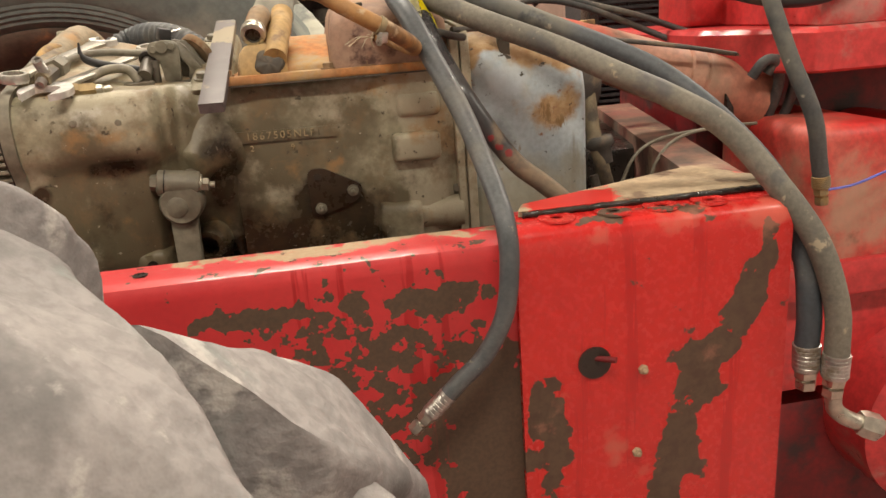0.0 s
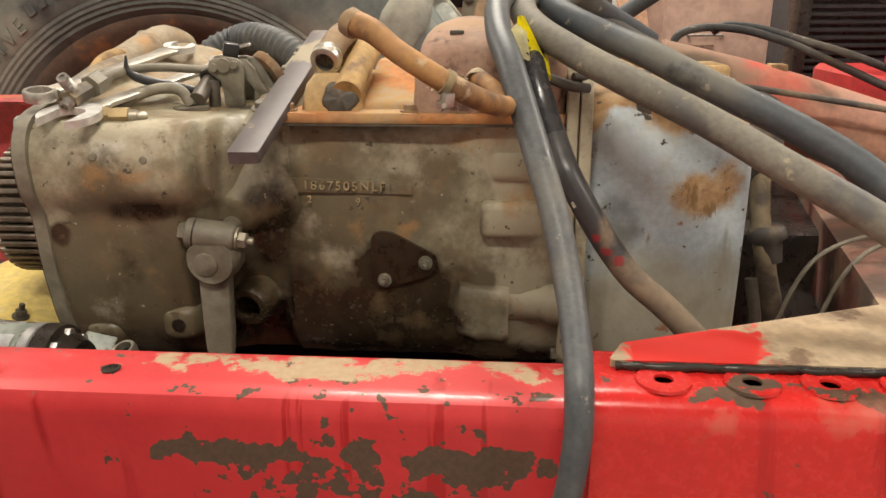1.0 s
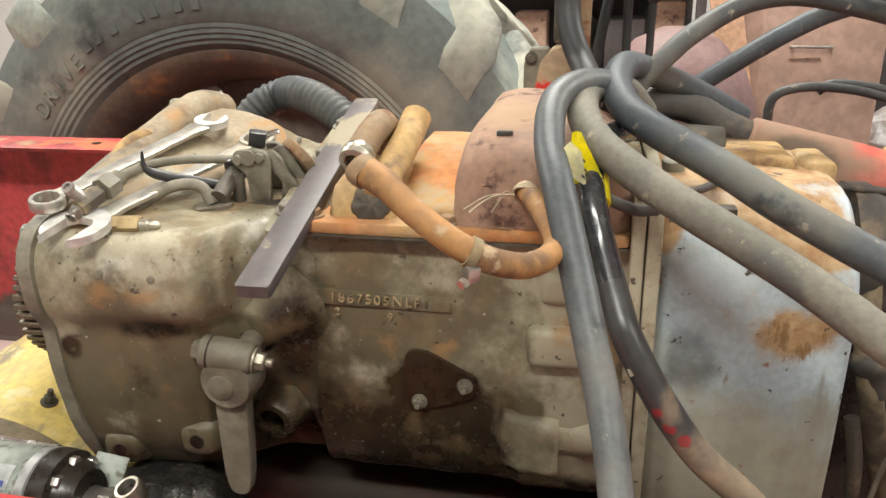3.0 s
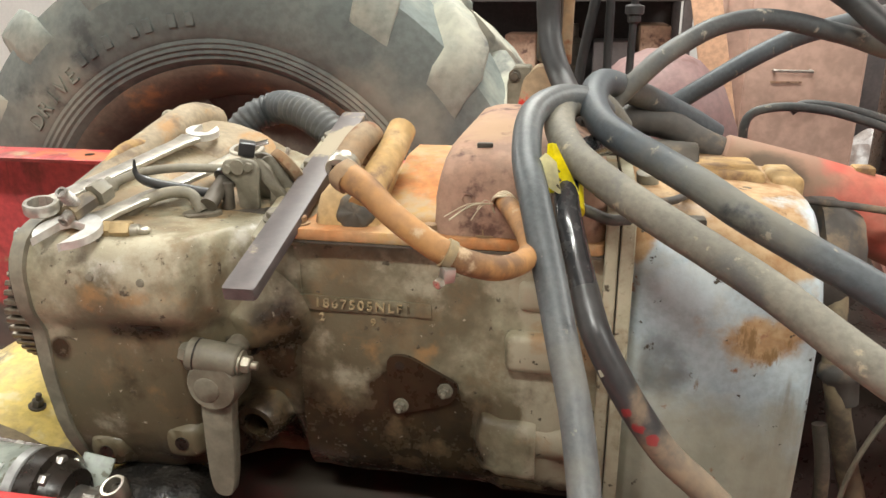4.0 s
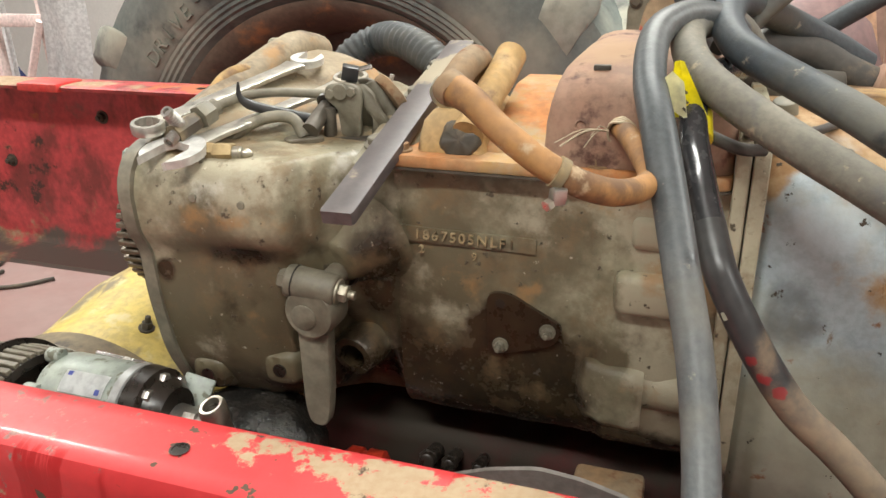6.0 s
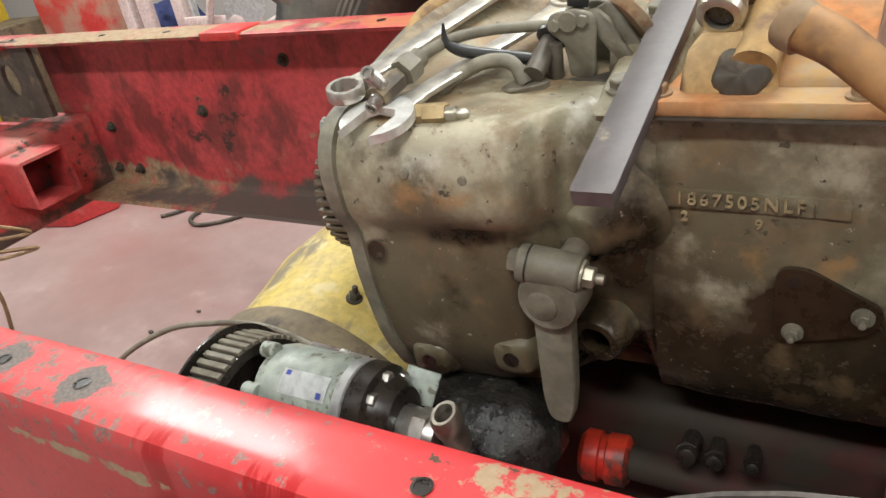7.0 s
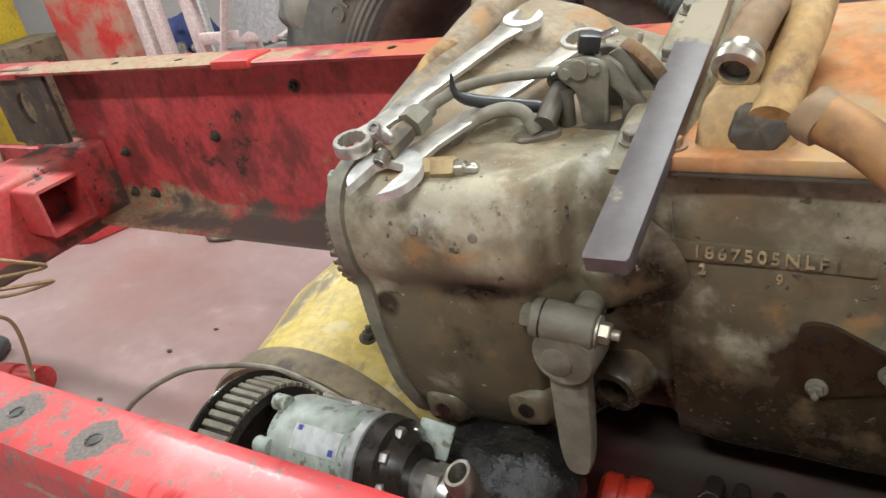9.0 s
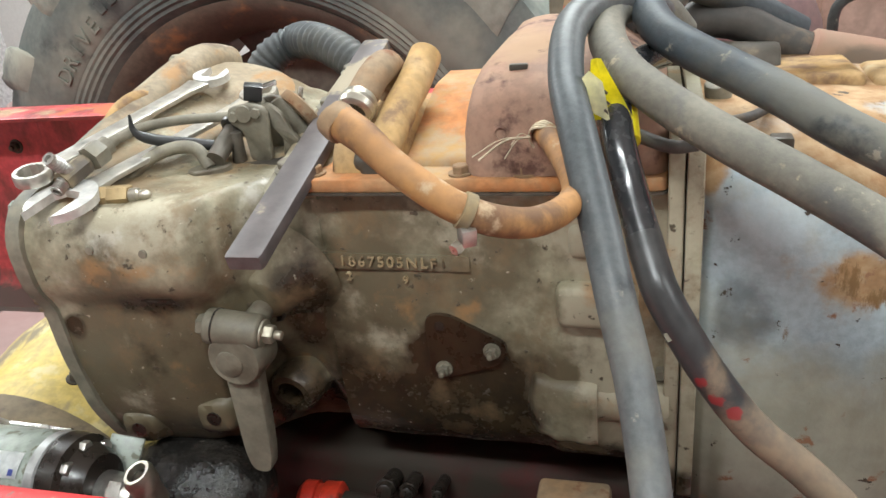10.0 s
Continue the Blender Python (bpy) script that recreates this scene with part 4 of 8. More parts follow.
dense_loft(bm, [(-0.330, left_outline(-0.102, -0.119, (1.405, 1.440, 1.480), 1.475)), (-0.27, left_outline(-0.100, -0.121, (1.402, 1.430, 1.470), 1.465)),
                (-0.20, left_outline(-0.096, -0.121, (1.402, 1.408, 1.450), 1.450)), (-0.145, left_outline(-0.088, -0.117, (1.405, 1.398, 1.430), 1.43, 0.01)),
                (-0.120, left_outline(-0.072, -0.111, (1.406, 1.397, 1.420), 1.42, 0.03)), (-0.097, left_outline(-0.046, -0.072, (1.406, 1.396, 1.413), 1.413, 0.045)), (-0.078, left_outline(-0.042, -0.040, (1.404, 1.396, 1.410), 1.41, 0.062)), (-0.045, left_outline(-0.028, -0.016, (1.398, 1.394, 1.405), 1.405, 0.052)),
                (-0.012, left_outline(-0.008, -0.004, (1.394, 1.392, 1.40), 1.40)), (0.006, left_outline(0.004, 0.002, (1.388, 1.388, 1.395), 1.395))], 7, 132)
rough_up(bm, 0.0022, 17)
front_housing = part("front_housing", bm, "cast", gearbox, "pale tan greasy front housing, rounded shoulder, shade coloured in below", 60)
bm = bmesh.new()
o = left_outline(-0.107, -0.126, (1.412, 1.447, 1.487), 1.482)
dense_loft(bm, [(-0.349, o), (-0.3455, o), (-0.3325, o), (-0.329, o)], 1, 132)
part("end_flange", bm, "iron_grey", front_housing, "thin flange round the open end")
bm = bmesh.new()
o2 = left_outline(-0.104, -0.123, (1.409, 1.444, 1.484), 1.479)
dense_loft(bm, [(-0.3525, o2), (-0.3495, o2)], 1, 132)
part("gasket", bm, "iron_black", front_housing)
# corner lugs of the end flange
for p in ((-0.338, 0.30, 1.490),):
    bm = bmesh.new()
    rod(bm, (p[0] - 0.012, p[1], p[2]), (p[0] + 0.022, p[1], p[2]), 0.018, seg=18, bevel=0.004)
    part("flange_lug", bm, "cast", front_housing)
bolt(front_housing, (-0.350, -0.088, 1.395), (-1, -0.2, 0.2), 0.010, 0.010, "pump", False)
# raised bridge over the end flange, with an ochre lug
bm = bmesh.new()
sweep(bm, [(-0.328, -0.04, 1.402), (-0.325, 0.06, 1.428), (-0.322, 0.16, 1.456), (-0.318, 0.26, 1.478), (-0.315, 0.34, 1.486), (-0.312, 0.40, 1.470)], 0.026, 16, 6, radii=lambda t: 0.024 + 0.008 * t)
rough_up(bm, 0.0012, 30)
part("end_rib", bm, "rusty_cast", front_housing, "tan cast rib along the top of the end flange")
bm = bmesh.new()
sweep(bm, [(-0.332, 0.085, 1.446), (-0.328, 0.115, 1.464), (-0.320, 0.145, 1.473), (-0.312, 0.17, 1.468)], 0.012, 12, 5)
part("ochre_lug", bm, "ochre", front_housing)
# bell-shaped bearing cap behind the bracket
bm = bmesh.new()
lathe(bm, (-0.265, 0.31, 1.40), (0.2, -0.05, 1), [(0, 0.125), (0.035, 0.118), (0.06, 0.095), (0.076, 0.055), (0.08, 0.0)], 28)
rough_up(bm, 0.0015, 25)
part("bearing_cap", bm, "rusty_cast", front_housing)
# feet with bolt holes
for fx, fy, fz in ((-0.285, -0.072, 1.058), (-0.163, -0.066, 1.082)):
    bm = bmesh.new()
    def pad(d, r, square):
        out = []
        for i in range(32):
            t = 2 * math.pi * i / 32
            k = 1.0 / (abs(math.cos(t)) ** 4 + abs(math.sin(t)) ** 4) ** 0.25 if square else 1.0
            out.append(Vector((fx + r * k * math.cos(t), fy + 0.07 - d, fz + r * k * 0.92 * math.sin(t))))
        return out
    loft(bm, [pad(0, 0.056, True), pad(0.045, 0.040, True), pad(0.074, 0.027, True), pad(0.080, 0.023, True), pad(0.080, 0.0105, False), pad(0.066, 0.010, False)])
    rough_up(bm, 0.0012, 40)
    foot = part("mounting_foot", bm, "cast", front_housing, "", 60)
    bm = bmesh.new()
    rod(bm, (fx, fy - 0.004, fz), (fx, fy - 0.012, fz), 0.0105, seg=16)
    part("bolt_hole", bm, "iron_black", foot)
bm = bmesh.new()
sweep(bm, [(-0.31, -0.02, 1.060), (-0.26, -0.036, 1.085), (-0.20, -0.036, 1.092), (-0.14, -0.02, 1.085)], 0.036, 12, 5)
part("foot_web", bm, "cast", front_housing)
# patches of thick grease and round plugs on the face
for p, r in (((-0.087, -0.034, 1.352), 0.016), ((-0.165, -0.118, 1.35), 0.006), ((-0.235, -0.121, 1.355), 0.006)):
    bm = bmesh.new()
    lathe(bm, Vector(p) + Vector((0, 0.012, 0)), (0, -1, 0), [(0, r * 1.1), (0.011, r), (0.014, r * 0.85), (0.0145, 0.0)], 20)
    part("core_plug", bm, "iron_dark" if r > 0.01 else "iron_grey", front_housing)

# main case
bm = bmesh.new()


def main_outline(y, low, bulge=0.0):
    return fillet([(0.10, low), (y + 0.035, low), (y + 0.004, low + 0.045), (y - bulge, low + 0.12), (y - 0.001, 1.22), (y, 1.30), (y, 1.386), (0.41, 1.386), (0.42, 1.2), (0.40, low)],
                  [0.03, 0.03, 0.03, 0.02, 0.03, 0.03, 0.006, 0.02, 0.05, 0.05], 4)


dense_loft(bm, [(-0.002, main_outline(0.004, 0.985)), (0.06, main_outline(0.0, 0.985)), (0.13, main_outline(0.0, 0.985, 0.004)), (0.20, main_outline(0.0, 0.985, 0.003)), (0.25, main_outline(0.0, 0.985)),
                (0.275, main_outline(-0.004, 0.985)), (0.30, main_outline(-0.008, 0.98, 0.012)), (0.36, main_outline(-0.010, 0.98, 0.014)), (0.40, main_outline(-0.008, 0.98, 0.004)), (0.428, main_outline(-0.004, 0.98))], 6, 120)
rough_up(bm, 0.0018, 21, 4.0)
main_case = part("main_case", bm, "cast", gearbox, "oily main case with rust, grease stains and shade coloured in", 60)
# pads and bosses by the joint
for b in ((0.300, 0.395, -0.030, 0.05, 1.215, 1.272), (0.315, 0.400, -0.018, 0.05, 1.300, 1.345)):
    bm = bmesh.new()
    box(bm, *b, 0.012, 3)
    rough_up(bm, 0.0012, 30)
    part("cast_pad", bm, "cast", main_case, "", 60)
bm = bmesh.new()
dense_loft(bm, [(x, fillet([(0.06, 1.035), (y0, 1.045), (y0 - 0.006, 1.09), (y0, 1.135), (0.06, 1.15)], 0.02, 4)) for x, y0 in ((0.255, 0.005), (0.272, -0.018), (0.30, -0.030), (0.338, -0.034), (0.346, -0.030))], 4, 48)
rough_up(bm, 0.0016, 30)
part("shaft_boss", bm, "cast", main_case, "", 60)
bm = bmesh.new()
lathe(bm, (0.345, 0.0, 1.104), (1, 0, 0), [(0, 0.030), (0.05, 0.029), (0.058, 0.034), (0.085, 0.036)], 28)
rough_up(bm, 0.0008, 30)
part("shaft_tube", bm, "cast", main_case, "", 60)
# open port beside the lever
bm = bmesh.new()
lathe(bm, (-0.058, 0.06, 1.104), (-0.14, -1, -0.14), [(0, 0.046), (0.05, 0.039), (0.080, 0.0345), (0.086, 0.031), (0.086, 0.021), (0.03, 0.020)], 30)
rough_up(bm, 0.0008, 40)
port = part("port_boss", bm, "cast", main_case)
bm = bmesh.new()
lathe(bm, (-0.0645, 0.014, 1.0975), (-0.14, -1, -0.14), [(0, 0.0204), (0.004, 0.0204)], 24)
part("port_hole", bm, "iron_black", port)
# cast part-number bar
bm = bmesh.new()
prism(bm, fillet([(0.001, 1.279), (0.196, 1.277), (0.196, 1.298), (0.001, 1.300)], 0.003, 2), 1, 0.004, -0.0035, 0.0)
number_bar = part("number_bar", bm, "cast", main_case, "raised casting bar with a part number")
for words, size, x, z in (("1867505NLF1", 0.0195, 0.098, 1.2830), ("2", 0.0155, 0.036, 1.262), ("9", 0.0155, 0.112, 1.259)):
    me = text_mesh(words, size, 0.0030)
    me.transform(pose(x, -0.0045 if len(words) > 1 else -0.0015, z, 90, 0.9, 0))
    me.materials.append(M["letter"])
    ob = new("casting_number", me)
    ob.parent = number_bar
    ob.matrix_parent_inverse = number_bar.matrix_world.inverted()
# triangular cover plate with two studs and an empty hole
bm = bmesh.new()
prism(bm, fillet([(0.133, 1.118), (0.131, 1.216), (0.160, 1.219), (0.238, 1.177), (0.227, 1.149)], [0.02, 0.018, 0.016, 0.018, 0.016], 5), 1, 0.002, -0.0085)
tri = part("triangular_plate", bm, "plate_brown", main_case, "oil-brown triangular cover plate")
bm = bmesh.new()
rod(bm, (0.150, -0.0082, 1.202), (0.150, -0.0092, 1.202), 0.0068, seg=16)
part("empty_hole", bm, "iron_black", tri)
for bx, bz in ((0.151, 1.139), (0.216, 1.169)):
    bolt(tri, (bx, -0.0085, bz), (0, -1, 0.05), 0.0078, 0.008, "iron_grey", True, 0.009, name="stud_nut")
# flange between case and flywheel housing
bm = bmesh.new()
for x0, x1, g in ((0.424, 0.4405, 0.0), (0.4425, 0.460, 0.004)):
    o = fillet([(0.10, 0.955), (-0.018 - g, 0.965), (-0.026 - g, 1.10), (-0.026 - g, 1.40), (-0.018, 1.455 + g), (0.10, 1.468 + g), (0.36, 1.468 + g), (0.44, 1.40), (0.44, 1.0)], [0.03, 0.02, 0.02, 0.02, 0.03, 0.03, 0.05, 0.04, 0.05], 3)
    prism(bm, o, 0, x0, x1, 0.0015)
joint = part("joint_flange", bm, "cast", gearbox, "pale joint flange with rust streaks")
for bz in (1.02, 1.15, 1.425):
    bolt(joint, (0.424, -0.012 if bz < 1.4 else 0.012, bz), (-1, 0, 0), 0.010, 0.009, "iron_grey", False)

# flywheel housing
bm = bmesh.new()
def bell_outline(y, sh, top):
    return fillet([(0.10, 0.90), (y + 0.03, 0.92), (y + 0.006, 1.0), (y, 1.15), (y, sh), (y + 0.022, sh + 0.045), (y + 0.085, top), (0.36, top + 0.008), (0.44, top - 0.08), (0.44, 0.98)],
                  [0.04, 0.03, 0.04, 0.05, 0.02, 0.03, 0.03, 0.05, 0.05, 0.05], 4)
dense_loft(bm, [(0.459, bell_outline(-0.004, 1.385, 1.452)), (0.474, bell_outline(-0.012, 1.382, 1.452)), (0.50, bell_outline(-0.020, 1.375, 1.450)), (0.58, bell_outline(-0.022, 1.358, 1.448)), (0.668, bell_outline(-0.022, 1.338, 1.444)), (0.684, bell_outline(-0.020, 1.334, 1.440)), (0.692, bell_outline(-0.012, 1.328, 1.43))], 6, 120)
rough_up(bm, 0.0016, 15, 9.0)
bell = part("flywheel_housing", bm, "bell", gearbox, "grey-blue flywheel housing with a rusty tan top", 60)
for b in ((0.655, 0.698, 0.16, 0.26, 1.40, 1.456), (0.50, 0.645, 0.16, 0.32, 1.42, 1.462)):
    bm = bmesh.new()
    box(bm, *b, 0.01, 3)
    rough_up(bm, 0.002, 30)
    part("top_tab", bm, "ochre", bell, "", 60)
bm = bmesh.new()
rod(bm, (0.487, 0.13, 1.40), (0.478, 0.11, 1.470), 0.015, seg=18, bevel=0.003)
part("breather_stub", bm, "iron_grey", bell)
bm = bmesh.new()
box(bm, 0.524, 0.546, -0.002, 0.02, 1.395, 1.436, 0.003)
part("square_plug", bm, "iron_dark", bell)

# rusty top plate and what is cast on it
bm = bmesh.new()
prism(bm, fillet([(-0.004, -0.018), (0.424, -0.022), (0.424, 0.41), (-0.004, 0.41)], 0.012, 3), 2, 1.3865, 1.402, 0.002)
top_plate = part("top_plate", bm, "rust_top", gearbox, "orange rusty top plate")
bm = bmesh.new()
prism(bm, fillet([(-0.004, -0.020), (0.424, -0.024), (0.424, 0.40), (-0.004, 0.40)], 0.012, 3), 2, 1.3835, 1.3863)
part("gasket", bm, "iron_dark", top_plate)
for p in ((0.010, 0.006), (0.195, 0.0), (0.27, -0.004), (0.40, 0.01), (0.016, 0.33)):
    bolt(top_plate, (p[0], p[1], 1.402), (0, 0, 1), 0.010, 0.009, "rust_pipe", True, turn=p[0] * 9)
# ochre casting that carries the pipe, with a broken opening
bm = bmesh.new()
rings = []
for z, g in ((1.401, 0.0), (1.42, 0.003), (1.44, 0.008), (1.452, 0.018), (1.456, 0.034)):
    rings.append([Vector((p[0], p[1], z)) for p in fillet([(0.026 + g, 0.008 + g), (0.122 - g, 0.006 + g), (0.128 - g, 0.20 - g), (0.03 + g, 0.20 - g)], 0.02, 4)])
loft(bm, rings)
rough_up(bm, 0.003, 22)
casting = part("pipe_casting", bm, "ochre", top_plate, "ochre rusty casting with a broken opening", 60)
# A dark disc puts the shade inside the opening into colour.
bm = bmesh.new()
lathe(bm, (0.088, 0.020, 1.418), (0.02, -1, 0.25), [(0, 0.029), (0.010, 0.027), (0.013, 0.021), (0.0115, 0.0)], 28)
rough_up(bm, 0.005, 70)
part("broken_opening", bm, "iron_dark", casting, "", 60)
bm = bmesh.new()
sweep(bm, [(0.100, 0.012, 1.428), (0.108, 0.07, 1.462), (0.114, 0.115, 1.482), (0.119, 0.166, 1.508)], 0.0215, 20, 6)
part("breather_pipe", bm, "ochre", casting, "tan dusty upright pipe")
# sloping orange block between the casting and the cover
bm = bmesh.new()
dense_loft(bm, [(x, fillet([(0.022, 1.400), (0.030, 1.410), (0.190, 1.457), (0.205, 1.461), (0.30, 1.461), (0.30, 1.400)], 0.006, 3)) for x in (0.118, 0.150, 0.190, 0.232)], 3, 48, False)
rough_up(bm, 0.0012, 24)
part("sloping_block", bm, "rust_top", top_plate, "bright orange rusty sloping block", 60)
# elbow with a bright nut
bm = bmesh.new()
sweep(bm, [(0.075, 0.20, 1.445), (0.080, 0.19, 1.49), (0.082, 0.165, 1.512), (0.079, 0.125, 1.508), (0.070, 0.085, 1.486)], 0.020, 18, 6)
elbow = part("elbow_fitting", bm, "rust_pipe", casting, "rusty pipe elbow")
bm = bmesh.new()
lathe(bm, (0.071, 0.088, 1.488), (-0.10, -0.85, -0.45), [(0, 0.0215), (0.008, 0.0235), (0.011, 0.0215), (0.014, 0.0235), (0.022, 0.0225), (0.024, 0.018), (0.024, 0.0145), (0.004, 0.0142)], 26)
part("collar", bm, "zinc", elbow, "bright zinc collar")
bm = bmesh.new()
lathe(bm, (0.0695, 0.075, 1.481), (-0.10, -0.85, -0.45), [(0, 0.0146), (0.002, 0.0146)], 20)
part("bore", bm, "iron_black", elbow)
elbow.location += Vector((-0.004, -0.040, -0.006))
# brown cover
bm = bmesh.new()
rings = []
for z, x0, x1, y0, y1, r in ((1.402, 0.200, 0.425, -0.012, 0.37, 0.03), (1.448, 0.201, 0.425, -0.012, 0.37, 0.03), (1.474, 0.205, 0.424, -0.008, 0.37, 0.03), (1.496, 0.210, 0.405, 0.006, 0.36, 0.03), (1.508, 0.216, 0.385, 0.032, 0.35, 0.03), (1.519, 0.226, 0.36, 0.066, 0.34, 0.03), (1.527, 0.244, 0.34, 0.115, 0.32, 0.03), (1.530, 0.265, 0.320, 0.16, 0.29, 0.02)):
    rings.append([Vector((p[0], p[1], z)) for p in fillet([(x0, y0), (x1, y0 - 0.002), (x1, y1), (x0, y1)], r, 5)])
loft(bm, rings)
bmesh.ops.subdivide_edges(bm, edges=[e for e in bm.edges if e.calc_length() > 0.03], cuts=3, use_grid_fill=True)
rough_up(bm, 0.0022, 18)
cover = part("top_cover", bm, "rust_cover", gearbox, "brown-red rusty dome cover", 60)
bm = bmesh.new()
lathe(bm, (0.247, -0.006, 1.452), (0, -1, 0.1), [(0, 0.010), (0.007, 0.0095), (0.008, 0.006), (0.003, 0.0055)], 18)
part("screw_hole", bm, "rust_cover", cover)
bm = bmesh.new()
box(bm, 0.252, 0.273, 0.036, 0.044, 1.508, 1.5165, 0.002)
part("slot", bm, "iron_dark", cover)

# ribbed drum behind the end flange
drum = thing("ribbed_drum", "dark ribbed coupling drum on the gearbox's open end", "coupling", (-0.45, 0.16, 1.21))
bm = bmesh.new()
lathe(bm, (-0.353, 0.16, 1.205), (-1, 0, 0), [(0, 0.106), (0.084, 0.106), (0.086, 0.117), (0.094, 0.117), (0.096, 0.106), (0.178, 0.104), (0.184, 0.09), (0.184, 0.0)], 44)
part("drum_body", bm, "iron_dark", drum)
rib_mesh = {}
for k in range(2):
    for i in range(46):
        a = 2 * math.pi * i / 46
        if (k, 0) not in rib_mesh:
            bm = bmesh.new()
            box(bm, -0.040, 0.040, -0.0050, 0.0050, 0.100, 0.118, 0.002, 1)
            rib_mesh[(k, 0)] = mesh_of("rib", bm, "rib")
        ob = new("rib", rib_mesh[(k, 0)])
        ob.matrix_world = pose(-0.396 - 0.093 * k, 0.16, 1.205, math.degrees(a), 0, 0)
        ob.parent = drum
        ob.matrix_parent_inverse = Matrix.Translation(-Vector(drum.location))

# hand lever with its split clamp
lever = thing("shift_lever", "grey greasy shift lever with a split clamp, on the gearbox's shaft", "lever", (-0.09, -0.08, 1.24))
bm = bmesh.new()
rod(bm, (-0.070, -0.005, 1.262), (-0.088, -0.105, 1.238), 0.0155, seg=20, bevel=0.002)
part("shaft", bm, "iron_grey", lever)
bm = bmesh.new()
lathe(bm, (-0.066, 0.012, 1.263), (-0.18, -1, -0.24), [(0, 0.090), (0.014, 0.074), (0.028, 0.058), (0.042, 0.042), (0.052, 0.031), (0.054, 0.029), (0.054, 0.010)], 28)
rough_up(bm, 0.001, 40)
part("seal_boss", bm, "cast", front_housing, "", 60)
bm = bmesh.new()
lathe(bm, (-0.0748, -0.037, 1.2513), (-0.18, -1, -0.24), [(0, 0.0265), (0.005, 0.0265), (0.008, 0.0235), (0.005, 0.0157)], 26)
part("shaft_seal", bm, "iron_black", lever)
bm = bmesh.new()
lathe(bm, (-0.093, -0.066, 1.215), (0, -1, 0), [(0, 0.034), (0.006, 0.038), (0.046, 0.038), (0.052, 0.034)], 28)
rod(bm, (-0.130, -0.098, 1.254), (-0.058, -0.094, 1.243), 0.0235, seg=22, bevel=0.004)
rough_up(bm, 0.0008, 40)
clamp = part("split_clamp", bm, "iron_grey", lever, "", 50)
bm = bmesh.new()
lathe(bm, (-0.100, -0.116, 1.210), (0, -1, 0), [(0, 0.0185), (0.003, 0.0185), (0.0045, 0.016), (0.0035, 0.0)], 22)
part("round_plug", bm, "iron_grey", clamp)
bm = bmesh.new()
lathe(bm, (-0.118, -0.0975, 1.2525), (1, 0.05, -0.15), [(0, 0.0238), (0.0022, 0.0240)], 22)
part("slit", bm, "iron_black", clamp)
bm = bmesh.new()
hexagon(bm, (-0.130, -0.098, 1.254), (-1, -0.05, 0.15), 0.015, 0.012)
part("bolt_head", bm, "iron_grey", clamp)
bolt(clamp, (-0.0575, -0.094, 1.243), (1, 0.05, -0.15), 0.0125, 0.012, "dull_zinc", True, 0.010, name="clamp_nut")
bm = bmesh.new()
o = fillet([(-0.117, 1.20), (-0.070, 1.20), (-0.074, 1.10), (-0.078, 1.06), (-0.085, 1.030), (-0.110, 1.030), (-0.117, 1.06), (-0.118, 1.10)], [0.004, 0.004, 0.02, 0.02, 0.016, 0.016, 0.02, 0.02], 4)
prism(bm, o, 1, -0.108, -0.088, 0.002)
part("lever_arm", bm, "iron_grey", lever)
lever.location += Vector((0.002, 0.014, -0.018))

# ---------------------------------------------------------------- tools and fittings on the gearbox
def ring_end(bm, c, up, r_out, r_in, h, seg=24):
    c, up = Vector(c), Vector(up).normalized()
    a, b = ring_frame(up)
    def ring(d, r, star=0.0):
        return [c + up * d + (a * math.cos(2 * math.pi * i / seg) + b * math.sin(2 * math.pi * i / seg)) * (r * (1 + (star if i % 2 else 0))) for i in range(seg)]
    loft(bm, [ring(-h / 2, r_in, 0.09), ring(-h / 2, r_out * 0.95), ring(-h * 0.35, r_out), ring(h * 0.35, r_out), ring(h / 2, r_out * 0.95), ring(h / 2, r_in, 0.09)], closed=True)


